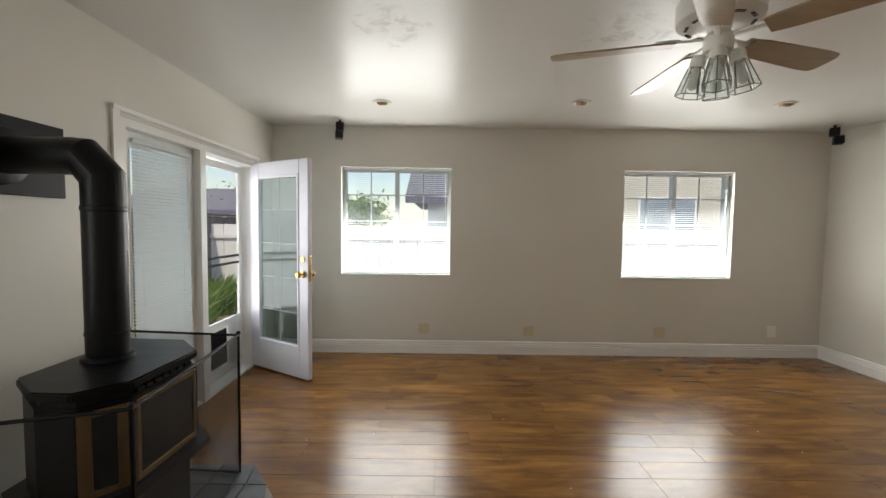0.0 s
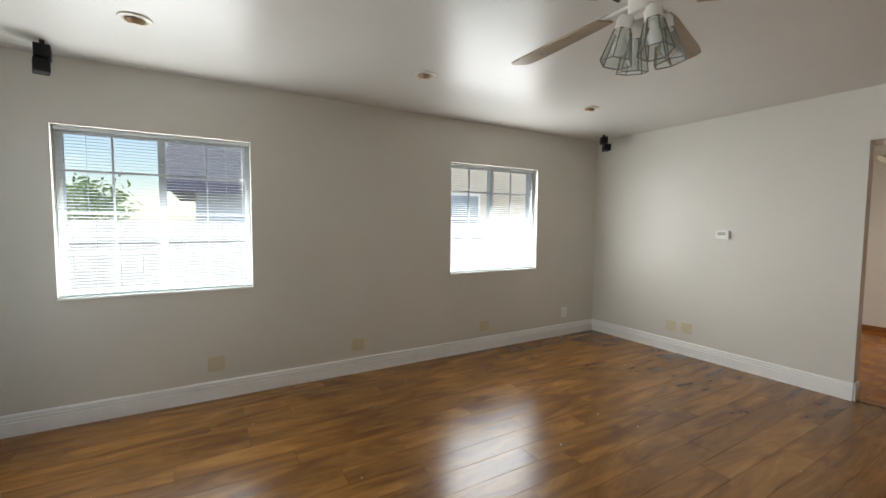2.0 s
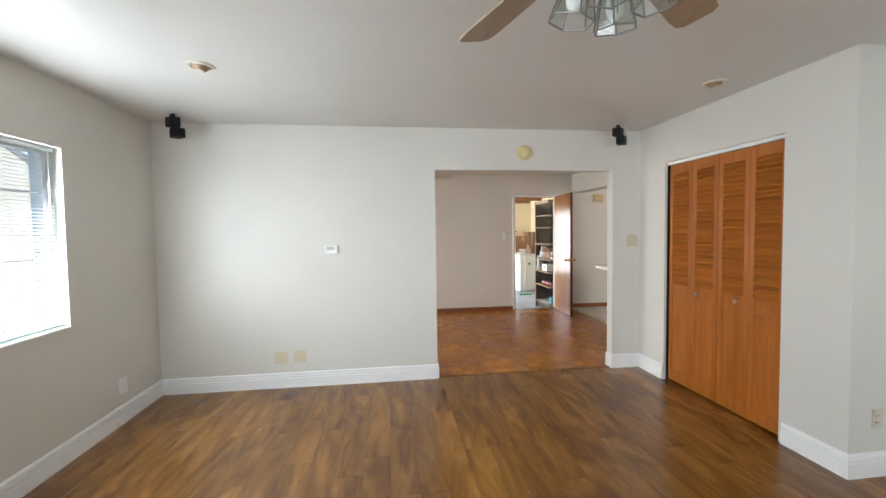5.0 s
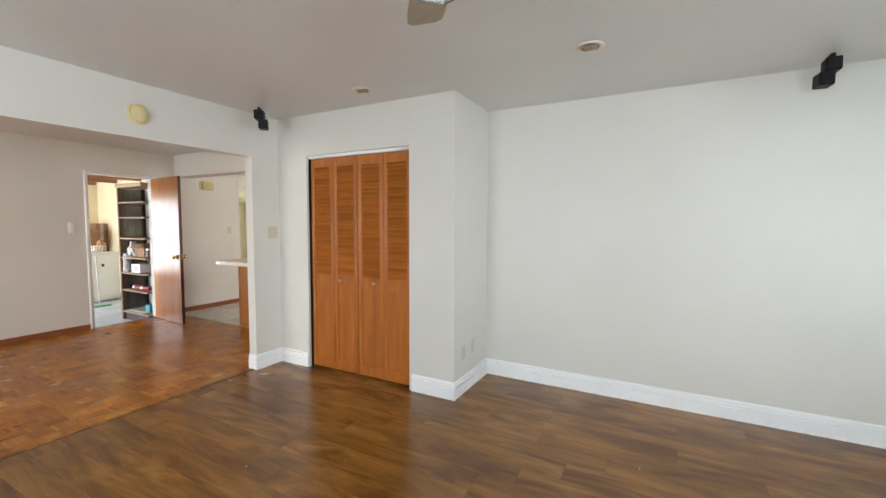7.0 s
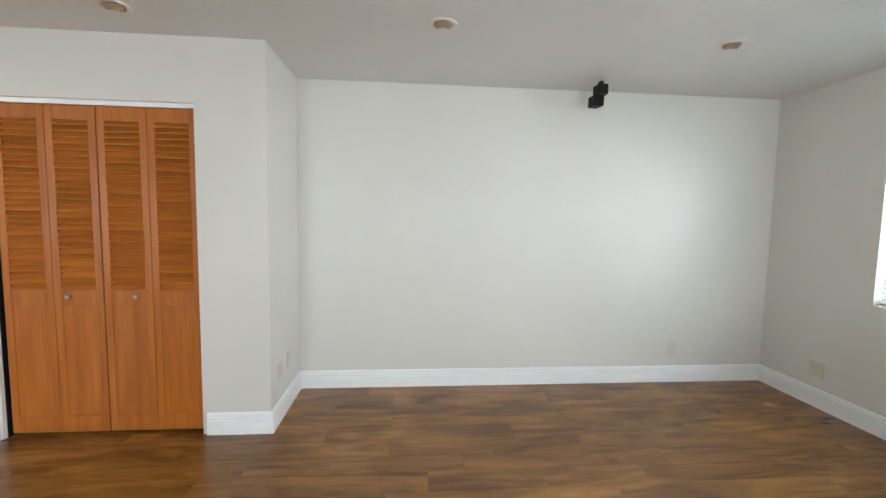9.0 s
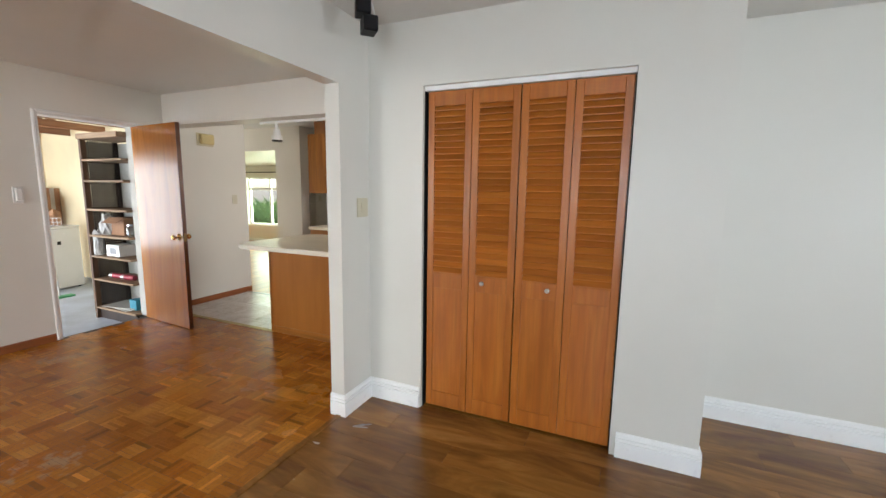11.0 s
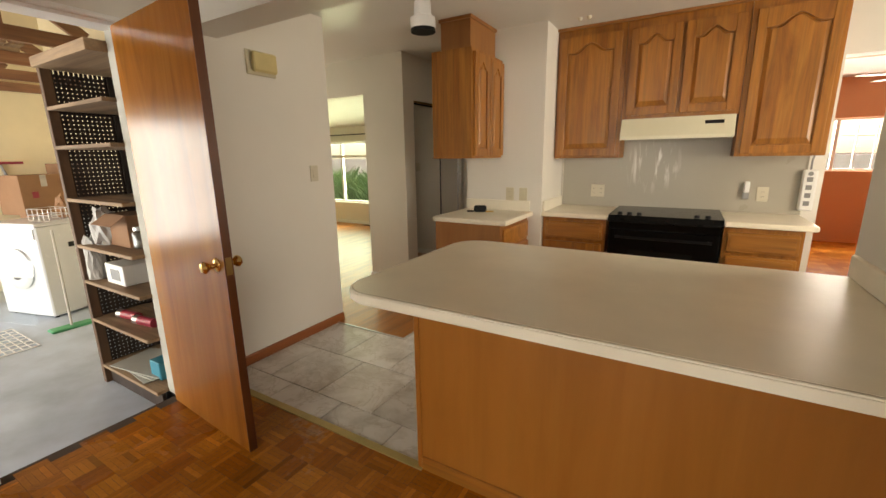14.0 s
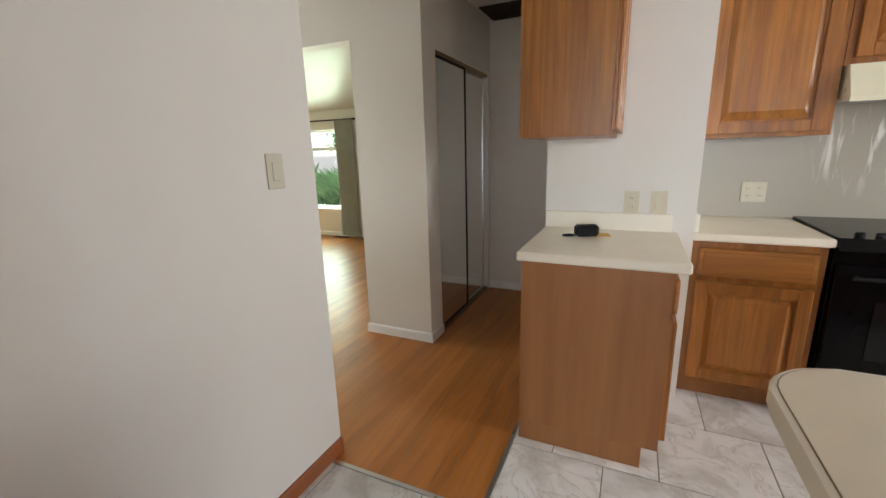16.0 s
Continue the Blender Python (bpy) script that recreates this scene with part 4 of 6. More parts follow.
def plate(name, at, rz, w, h, material, kind, label, group=""):
    """A wall plate facing -y before its turn; kind: outlet, switch, blank, double."""
    ob = thing(name, label, name.split("_")[-1], at, rz, group)
    part("cover_plate", bx(B(), -w / 2, -0.006, -h / 2, w / 2, 0, h / 2, 0.002), material, ob)
    gangs = (0,) if kind != "double" else (-w / 4, w / 4)
    for gx in gangs:
        if kind in ("outlet", "double"):
            for s in (-1, 1):
                part("socket", cyl(B(), (gx, -0.009, s * h * 0.18), (gx, -0.004, s * h * 0.18), 0.015, seg=14), material, ob)
                for q in (-0.006, 0.006):
                    part("slot", bx(B(), gx + q - 0.001, -0.0095, s * h * 0.18 - 0.004, gx + q + 0.001, -0.0088, s * h * 0.18 + 0.005), BLACK, ob)
        elif kind == "switch":
            part("toggle", bx(B(), gx - 0.016, -0.010, -0.032, gx + 0.016, -0.005, 0.032, 0.002), material, ob)
    part("screw", cyl(B(), (0, -0.0075, h * 0.38), (0, -0.005, h * 0.38), 0.003, seg=8), STEEL, ob)
    return ob


plate("wall_outlet", (5.87, 0.1405, 0.27), 180, 0.075, 0.12, IVORYL, "outlet", "pale ivory outlet on the peninsula's oak panel")


def arch(x0, z0, w, h, rise):
    """Outline of a panel with a cathedral-arched head."""
    pts = [(x0, z0), (x0 + w, z0), (x0 + w, z0 + h - rise)]
    for k in range(1, 12):
        u = 1 - k / 12
        e = abs(2 * u - 1)
        lift = rise * (0.5 + 0.5 * math.cos(math.pi * min(1, e / 0.72))) if e < 0.72 else 0
        pts.append((x0 + w * u, z0 + h - rise + lift))
    pts.append((x0, z0 + h - rise))
    return pts


FACE = pose(0, 0, 0, 90)


def cabinet_door(parent, x0, z0, w, h, rise=0.0, material=OAK):
    """A raised-panel door; it fronts +y of its cabinet at y = 0."""
    s = 0.055
    door = part("door", turn(prism(B(), [(x0, z0), (x0 + w, z0), (x0 + w, z0 + h), (x0, z0 + h)], -0.012, -0.001), FACE), material, parent)
    for name, a, b, c, d in (("stile", x0, z0, x0 + s, z0 + h), ("stile", x0 + w - s, z0, x0 + w, z0 + h), ("bottom_rail", x0 + s, z0, x0 + w - s, z0 + s)):
        part(name, bx(B(), a, 0.012, b, c, 0.026, d, 0.003), material, door)
    if rise:
        p = arch(x0 + s, z0 + s, w - 2 * s, h - 2 * s, rise)[2:]
        rail = prism(B(), [(x0 + w - s, z0 + h), (x0 + s, z0 + h)] + p[::-1], -0.026, -0.012)
    else:
        rail = prism(B(), [(x0 + s, z0 + h - s), (x0 + w - s, z0 + h - s), (x0 + w - s, z0 + h), (x0 + s, z0 + h)], -0.026, -0.012)
    part("top_rail", turn(rail, FACE), material, door)
    g = 0.009
    outer = arch(x0 + s + g, z0 + s + g, w - 2 * s - 2 * g, h - 2 * s - 2 * g, rise) if rise else [(x0 + s + g, z0 + s + g), (x0 + w - s - g, z0 + s + g), (x0 + w - s - g, z0 + h - s - g), (x0 + s + g, z0 + h - s - g)]
    cx, cz = sum(p[0] for p in outer) / len(outer), sum(p[1] for p in outer) / len(outer)
    bm = B()
    lo = [bm.verts.new((px, 0.0125, pz)) for px, pz in outer]
    kx, kz = 1 - 0.05 / max(0.1, w - 2 * s), 1 - 0.05 / max(0.1, h - 2 * s)
    hi = [bm.verts.new((cx + (px - cx) * kx, 0.0245, cz + (pz - cz) * kz)) for px, pz in outer]
    for i in range(len(lo)):
        j = (i + 1) % len(lo)
        bm.faces.new((lo[i], lo[j], hi[j], hi[i]))
    bm.faces.new(hi)
    part("raised_panel", bm, material, door)
    return door


def drawer(parent, x0, z0, w, h, material=OAKH):
    d = part("drawer_front", bx(B(), x0, 0.001, z0, x0 + w, 0.021, z0 + h, 0.006), material, parent)
    part("drawer_field", bx(B(), x0 + 0.02, 0.0205, z0 + 0.02, x0 + w - 0.02, 0.024, z0 + h - 0.02, 0.003), material, d)


def cabinet(name, label, at, rz, w, d, h, toe, group, doors=(), drawers=(), rise=0.0, side=OAK, material=OAK):
    ob = thing(name, label, "cabinet", at, rz, group)
    bm = bx(B(), 0, -d, toe, w, 0, h)
    part("body", bm, side, ob)
    if toe:
        part("toe_kick", bx(B(), 0.0, -d, 0, w, -0.06, toe), DOAK, ob)
    for x0, z0, ww, hh in doors:
        cabinet_door(ob, x0, z0, ww, hh, rise, material)
    for x0, z0, ww, hh in drawers:
        drawer(ob, x0, z0, ww, hh)
    return ob


# run along the range wall; fronts look north
cabinet("base_cabinet", "honey oak base cabinet with one drawer over a raised-panel door", (6.615, -2.07, 0), 0, 0.53, 0.575, 0.868, 0.10, "base cabinets", [(0.03, 0.13, 0.47, 0.53)], [(0.03, 0.69, 0.47, 0.145)])
cabinet("base_cabinet", "honey oak base cabinet with a stack of drawers", (5.36, -2.07, 0), 0, 0.455, 0.575, 0.868, 0.10, "base cabinets", (), [(0.02, 0.69, 0.41, 0.145), (0.02, 0.50, 0.41, 0.165), (0.02, 0.31, 0.41, 0.165), (0.02, 0.13, 0.41, 0.155)])
top1 = single("range_worktop", bx(B(), 6.605, -2.648, 0.870, 7.149, -2.03, 0.908, 0.006), COUNTER, "cream laminate worktop beside the black range", "worktop")
top2 = single("range_worktop", bx(B(), 5.30, -2.648, 0.870, 5.815, -2.03, 0.908, 0.006), COUNTER, "cream laminate worktop ending beside the doorway", "worktop")
single("chase_splash", bx(B(), 7.128, -2.62, 0.9085, 7.1485, -2.05, 1.0, 0.003), COUNTERE, "cream laminate upstand on the wall end", "splashback")
dried_runs(SPLASH, 6.36, 1.29)
single("splash_panel", bx(B(), 5.30, -2.6495, 0.9085, 7.128, -2.642, 1.66), SPLASH, "greasy grey-beige splash panel behind the range", "splashback")
UC = -2.34
cabinet("wall_cabinet", "tall honey oak wall cabinet with an arched raised panel", (6.60, UC, 1.36), 0, 0.545, 0.305, 1.05, 0, "wall cabinets", [(0.03, 0.02, 0.485, 0.97)], (), 0.07)
cabinet("wall_cabinet", "short honey oak wall cabinet with two arched doors over the hood", (5.80, UC, 1.665), 0, 0.797, 0.305, 0.745, 0, "wall cabinets", [(0.03, 0.03, 0.355, 0.65), (0.412, 0.03, 0.355, 0.65)], (), 0.06)
cabinet("wall_cabinet", "tall honey oak wall cabinet with an arched raised panel", (5.28, UC, 1.36), 0, 0.517, 0.305, 1.05, 0, "wall cabinets", [(0.03, 0.02, 0.455, 0.97)], (), 0.07)
structure("trim_cabinet_crown", bx(B(), 5.27, UC - 0.02, 2.41, 7.148, UC + 0.03, 2.429), DOAK)
# desk run at the hall end; fronts look west
cabinet("desk_cabinet", "honey oak desk cabinet with drawers and a plain end panel", (7.27, -2.015, 0), 90, 0.615, 0.58, 0.868, 0.10, "base cabinets", [(0.03, 0.13, 0.55, 0.53)], [(0.03, 0.69, 0.55, 0.145)], 0, DOAK)
single("desk_worktop", bx(B(), 7.22, -2.018, 0.870, 7.87, -1.385, 0.91, 0.006), COUNTER, "small cream laminate worktop on the desk cabinet", "worktop")
single("desk_splash", bx(B(), 7.25, -2.0195, 0.9105, 7.865, -2.0, 1.0, 0.003), COUNTERE, "cream laminate upstand behind the desk top", "splashback")
cabinet("wall_cabinet", "honey oak wall cabinet with two narrow arched doors", (7.53, -2.018, 1.375), 90, 0.59, 0.345, 0.80, 0, "wall cabinets", [(0.02, 0.02, 0.27, 0.75), (0.30, 0.02, 0.27, 0.75)], (), 0.05)
bm = bx(B(), 7.60, -2.015, 2.176, 7.86, -1.55, 2.41)
bx(bm, 7.585, -2.016, 2.405, 7.868, -1.53, 2.428)
single("duct_cover", bm, DOAK, "dark oak duct cover above the wall cabinet", "trim board")

# range
rg = thing("range", "black electric range with a glass cooktop and five knobs", "stove", (5.818, -2.645, 0))
part("body", bx(B(), 0.004, 0.0, 0.06, 0.778, 0.575, 0.895, 0.004), GLOSSB, rg)
bm = B()
prof = [(0.0, 0.895), (0.58, 0.895), (0.625, 0.862), (0.632, 0.875), (0.60, 0.915), (0.0, 0.922)]
for x in (0.0, 0.782):
    for y, z in prof:
        bm.verts.new((x, y, z))
v = list(bm.verts)
n = len(prof)
bm.faces.new(v[:n])
bm.faces.new(v[n:])
for i in range(n):
    bm.faces.new((v[i], v[(i + 1) % n], v[n + (i + 1) % n], v[n + i]))
part("cooktop", bm, GLOSSB, rg, "black glass cooktop with sloped control edge")
part("oven_door", bx(B(), 0.012, 0.575, 0.26, 0.77, 0.605, 0.80, 0.006), GLOSSB, rg)
part("oven_window", bx(B(), 0.17, 0.6045, 0.36, 0.62, 0.608, 0.64, 0.001), DGLASS, rg)
bm = rod(B(), [(0.06, 0.635, 0.745), (0.72, 0.635, 0.745)], 0.010)
for x in (0.08, 0.70):
    cyl(bm, (x, 0.60, 0.745), (x, 0.637, 0.745), 0.008, seg=8)
part("handle", bm, BLACK, rg)
part("storage_drawer", bx(B(), 0.012, 0.575, 0.07, 0.77, 0.60, 0.245, 0.005), GLOSSB, rg)
for x in (0.10, 0.17, 0.56, 0.63, 0.70):
    bm = turn(lathe(B(), [(0.019, 0), (0.018, 0.016), (0.012, 0.02)], seg=14), Matrix.Translation((x, 0.565, 0.918)))
    part("control_knob", bm, BLACK, rg, "", True)
hd = thing("range_hood", "almond enamelled range hood under the short cabinet", "range hood", (5.815, -2.645, 1.50))
bm = B()
prof = [(0.0, 0.165), (0.345, 0.165), (0.41, 0.025), (0.41, 0.0), (0.395, 0.0), (0.395, 0.02), (0.0, 0.02)]
for x in (0.0, 0.772):
    for y, z in prof:
        bm.verts.new((x, y, z))
v = list(bm.verts)
n = len(prof)
for f in ([v[0], v[1], v[2], v[3], v[4], v[5], v[6]], [v[n], v[n + 1], v[n + 2], v[n + 3], v[n + 4], v[n + 5], v[n + 6]]):
    bm.faces.new(f)
for i in range(n):
    bm.faces.new((v[i], v[(i + 1) % n], v[n + (i + 1) % n], v[n + i]))
part("canopy", bm, HOODM, hd)
part("control_strip", turn(bx(B(), -0.06, -0.001, -0.014, 0.06, 0.0015, 0.014), pose(0.13, 0.368, 0.115, 24.9)), BLACK, hd, "black switch strip")
part("filter", bx(B(), 0.10, 0.06, 0.012, 0.68, 0.34, 0.020), STEEL, hd)
part("lamp_lens", bx(B(), 0.03, 0.08, 0.01, 0.09, 0.26, 0.02), BLACK, hd)

plate("wall_outlet", (6.80, -2.642, 1.055), 180, 0.12, 0.115, IVORYL, "double", "pale ivory double outlet in the splash panel")
plate("wall_outlet", (5.55, -2.642, 1.06), 180, 0.075, 0.115, IVORYL, "outlet", "pale ivory outlet in the splash panel")
plate("wall_outlet", (7.44, -2.02, 1.055), 180, 0.072, 0.115, IVORY, "outlet", "ivory outlet above the desk top")
plate("wall_switch", (7.315, -2.02, 1.055), 180, 0.072, 0.115, IVORY, "switch", "ivory rocker switch above the desk top")

tm = thing("tape_measure", "black tape measure with a wrist strap", "tape measure", (7.63, -1.80, 0.9115), 25)
part("case", bx(B(), -0.055, -0.03, 0, 0.055, 0.03, 0.055, 0.012), BLACK, tm)
bm = B()
ring = [(0.085 + 0.03 * math.cos(a), 0.018 * math.sin(a), 0.006) for a in [k * math.pi / 6 for k in range(13)]]
part("strap", rod(bm, ring, 0.004, 6), BLACK, tm)
single("sticky_note", bx(B(), -0.05, -0.035, 0, 0.05, 0.035, 0.003), plain("yellow_card", (0.7, 0.42, 0.08), 0.6), "yellow card lying by the tape measure", "card", (7.575, -1.84, 0.911), 15)

ps = thing("power_strip", "white surge protector hanging beside the doorway", "power strip", (5.285, -2.62, 0.945))
part("housing", bx(B(), -0.045, -0.02, 0, 0.045, 0.022, 0.31, 0.012), WHITEP, ps)
for k in range(4):
    part("socket", bx(B(), -0.018, 0.0215, 0.04 + k * 0.06, 0.018, 0.024, 0.075 + k * 0.06, 0.002), plain("socket_grey", (0.25, 0.25, 0.25), 0.5) if k == 0 else bpy.data.materials["socket_grey"], ps)
part("reset_button", cyl(B(), (0, 0.021, 0.28), (0, 0.026, 0.28), 0.016, seg=14), bpy.data.materials["socket_grey"], ps)
part("cord", rod(B(), [(0, 0, 0.30), (0.0, 0.0, 0.38), (-0.01, -0.01, 0.42)], 0.006), bpy.data.materials["socket_grey"], ps)
gl = thing("plug_in_light", "white plug-in night light in the splash panel's outlet", "night light", (5.66, -2.64, 1.02))
part("shade", bx(B(), -0.02, 0, 0.05, 0.02, 0.03, 0.14, 0.008), WHITEP, gl)
part("base", bx(B(), -0.022, 0, 0.0, 0.022, 0.025, 0.05, 0.004), plain("night_light_grey", (0.3, 0.3, 0.3), 0.4), gl)

# track lighting under the header
tk = thing("track_light", "white ceiling track with two cylinder spotlights", "track light", (0, -0.10, 2.10))
part("track", bx(B(), 5.85, -0.018, -0.026, 7.30, 0.018, -0.0005, 0.003), WHITEP, tk)
for x in (7.09, 6.325):
    hsg = part("lamp_head", lathe(B(), [(0.052, 0.013), (0.052, 0.055), (0.036, 0.062), (0.034, 0.115), (0.028, 0.122)], (x, 0, -0.20), 20), WHITEP, tk, "", True)
    part("stem", bx(B(), x - 0.012, -0.012, -0.08, x + 0.012, 0.012, -0.026, 0.002), WHITEP, hsg)
    part("baffle", cyl(B(), (x, 0, -0.2), (x, 0, -0.1872), 0.0515, seg=20), BLACK, hsg, "dark lamp mouth")

cf = thing("ceiling_hook_plate", "pair of small pale round fittings on the kitchen ceiling", "ceiling fitting", (6.886, -2.10, H))
for dx in (-0.035, 0.035):
    part("boss", turn(lathe(B(), [(0.012, -0.022), (0.016, -0.012), (0.020, -0.0005)], seg=14), Matrix.Translation((dx, 0, 0))), IVORYL, cf, "", True)
plate("wall_switch", (DX, -0.80, 1.28), -90, 0.075, 0.12, IVORYL, "switch", "pale ivory rocker switch beside the hall opening")
db = thing("door_chime", "yellowed plastic door chime box high on the wall", "door chime", (DX, -0.42, 1.93), -90)
part("back_plate", bx(B(), -0.11, -0.012, 0.0, 0.11, 0, 0.15, 0.004), IVORY, db)
part("cover", bx(B(), -0.08, -0.05, 0.018, 0.10, -0.012, 0.14, 0.01), SMOKE, db)
iv = thing("wall_intercom", "white wall handset beside the garage door", "intercom", (DX, 1.34, 1.27), -90)
part("cradle", bx(B(), -0.035, -0.015, 0.0, 0.035, 0, 0.14, 0.004), WHITEP, iv)
part("handset", bx(B(), -0.022, -0.035, 0.02, 0.022, -0.015, 0.13, 0.006), WHITEP, iv)
ph = thing("wall_phone_jack", "white wall box on the dining wall", "wall box", (OX, -0.02, 1.36), 90)
part("box", bx(B(), -0.06, -0.04, 0.0, 0.06, 0, 0.2, 0.01), WHITEP, ph)
part("lid", bx(B(), -0.05, -0.052, 0.02, 0.05, -0.04, 0.18, 0.006), WHITEP, ph)

# door to the garage, standing open
gd = thing("garage_door", "glossy orange birch veneer door standing open", "door", (DX - 0.012, 0.372, 0.008), 175.4)
part("leaf", bx(B(), 0.003, -0.040, 0, 0.797, -0.002, 2.03, 0.001), DOORW, gd)
part("edge_strip", bx(B(), 0.7972, -0.0405, 0, 0.8005, -0.0015, 2.03), DOORE, gd, "dark worn door edge")
for s in (1, -1):
    bm = lathe(B(), [(0.031, 0), (0.033, 0.004), (0.026, 0.009), (0.012, 0.013), (0.011, 0.03), (0.016, 0.036), (0.025, 0.046), (0.027, 0.056), (0.02, 0.067), (0.008, 0.07)])
    turn(bm, pose(0.735, -0.021 + s * 0.0195, 0.93, -90 * s))
    part("knob", bm, BRASS, gd, "polished brass knob", True)
part("latch_plate", bx(B(), 0.8006, -0.034, 0.89, 0.803, -0.008, 0.97), DULLBRASS, gd)
for z in (0.2, 1.0, 1.75):
    part("hinge", cyl(B(), (-0.004, 0.002, z), (-0.004, 0.002, z + 0.09), 0.007, seg=8), DULLBRASS, gd)

# ---- hall and front room ----
for i, (a, b, off) in enumerate(((-2.90, -2.335, 0.0), (-3.395, -2.86, 0.028))):
    mz = thing("mirror_door", "tall sliding mirror closet door with a narrow metal frame", "closet door", (8.69 + off, a, 0.022), 90, "mirror doors")
    L = b - a
    m = part("mirror", bx(B(), 0.016, -0.003, 0.016, L - 0.016, 0.003, 1.92), MIRROR, mz)
    bm = B()
    bx(bm, 0, -0.008, 0, 0.016, 0.008, 1.935)
    bx(bm, L - 0.016, -0.008, 0, L, 0.008, 1.935)
    bx(bm, 0.016, -0.008, 0, L - 0.016, 0.008, 0.016)
    bx(bm, 0.016, -0.008, 1.92, L - 0.016, 0.008, 1.935)
    part("frame", bm, STEEL if i else BLACK, mz)
bm = bx(B(), 8.672, -3.40, 0.0, 8.748, -2.33, 0.02)
bx(bm, 8.672, -3.40, 1.958, 8.748, -2.33, 1.979)
structure("trim_mirror_track", bm, DULLBRASS)
structure("closet_back", bx(B(), 8.751, -3.45, 0, 8.76, -2.27, H), WALLD)
av = thing("ceiling_vent", "dark louvred return-air grille in the hall ceiling", "vent", (8.42, -3.30, H))
part("frame", bx(B(), -0.22, -0.2, -0.012, 0.22, 0.2, -0.0005, 0.002), DARKW, av)
for k in range(9):
    part("slat", bx(B(), -0.2, -0.18 + k * 0.042, -0.018, 0.2, -0.165 + k * 0.042, -0.012), DARKW, av)
plate("wall_switch", (7.98, -3.46, 1.25), 180, 0.072, 0.115, IVORYL, "switch", "pale switch at the hall's end")
cr = thing("curtain_rod", "dark metal curtain rod over the front window", "curtain rod", (0, -5.09, 1.86))
part("rod", rod(B(), [(11.3, 0, 0), (13.6, 0, 0)], 0.011), BLACK, cr)
for x in (11.4, 13.5):
    part("bracket", bx(B(), x - 0.008, -0.06, -0.012, x + 0.008, 0.0, 0.0), BLACK, cr)
bm = B()
cols = [(11.42 + 0.34 * k / 40, -5.09 + 0.028 * math.sin(k * 1.25)) for k in range(41)]
zs = [0.03, 0.6, 1.2, 1.87]
g = [[bm.verts.new((x + (0.02 * math.sin(x * 30) if z < 0.5 else 0), y, z)) for x, y in cols] for z in zs]
for a, b in zip(g, g[1:]):
    for k in range(40):
        bm.faces.new((a[k], a[k + 1], b[k + 1], b[k]))
single("curtain", bm, CURTAIN, "pleated grey-green curtain drawn to the side of the window", "curtain", smooth=True)
structure("window_transom", bx(B(), 11.835, -5.26, 1.40, 13.315, -5.22, 1.45), VINYL)
fv = thing("floor_vent", "dark floor register under the front window", "vent", (11.75, -5.05, 0.0))
part("grille", bx(B(), -0.15, -0.05, 0, 0.15, 0.05, 0.006, 0.002), DARKW, fv)
ol = thing("ceiling_fan_light", "lit ceiling lamp in the terracotta room", "ceiling lamp", (4.05, -5.2, 2.05))
part("globe", ball(B(), (0, 0, 0), 0.09), BULB, ol, "", True)
part("stem", cyl(B(), (0, 0, 0.08), (0, 0, 0.379), 0.015), FANW, ol)
for k in range(4):
    part("blade", turn(bx(B(), 0.12, -0.06, 0.14, 0.55, 0.06, 0.15, 0.003), pose(0, 0, 0, 0, 0, 20 + 90 * k)), BLADE, ol)

# ---- family room: fittings ----
for x, y in ((1.065, 5.45),):
    plate("blank_plate", (x, N, 0.275), 0, 0.115, 0.115, IVORY, "blank", "ivory blank wall plate above the baseboard")
plate("wall_outlet", (2.20, N, 0.262), 0, 0.115, 0.115, IVORY, "double", "ivory double outlet above the baseboard")
plate("blank_plate", (3.63, N, 0.262), 0, 0.115, 0.115, IVORY, "blank", "ivory blank wall plate above the baseboard")
plate("blank_plate", (4.85, N, 0.285), 0, 0.10, 0.125, WHITEP, "switch", "white cover plate near the room's corner")
plate("blank_plate", (E, 4.41, 0.285), -90, 0.115, 0.115, IVORY, "blank", "ivory blank wall plate above the baseboard")
plate("blank_plate", (E, 4.24, 0.29), -90, 0.115, 0.115, IVORY, "blank", "ivory blank wall plate above the baseboard")
plate("wall_switch", (E, 0.91, 1.317), -90, 0.115, 0.12, IVORY, "switch", "ivory double rocker switch beside the closet")
plate("blank_plate", (0.26, S, 0.29), 180, 0.075, 0.115, IVORYL, "blank", "pale ivory plate above the baseboard")
plate("blank_plate", (W, 0.64, 0.29), 90, 0.115, 0.115, IVORY, "blank", "ivory blank wall plate on the window wall")
plate("wall_outlet", (3.41, 0.64, 0.335), -90, 0.072, 0.115, IVORYL, "outlet", "pale outlet on the closet's side wall")
plate("blank_plate", (3.41, 0.44, 0.35), -90, 0.072, 0.115, IVORYL, "blank", "pale plate on the closet's side wall")

th = thing("thermostat", "white plastic thermostat on the wall", "thermostat", (E, 3.93, 1.24), -90)
part("housing", bx(B(), -0.06, -0.025, 0, 0.06, 0, 0.085, 0.006), WHITEP, th)
part("display", bx(B(), -0.04, -0.0262, 0.04, 0.03, -0.0245, 0.07), plain("lcd_grey", (0.48, 0.50, 0.45), 0.25, bump=0), th, "grey display")
sm = thing("smoke_detector", "yellowed round smoke detector above the wide opening", "smoke detector", (E, 2.06, 2.20), -90)
part("base_ring", turn(lathe(B(), [(0.075, 0), (0.075, 0.012), (0.068, 0.016)], seg=28), pose(0, 0, 0, 90)), SMOKE, sm, "", True)
part("dome", turn(lathe(B(), [(0.062, 0.016), (0.06, 0.035), (0.045, 0.045), (0.02, 0.047)], seg=28), pose(0, 0, 0, 90)), SMOKE, sm, "", True)
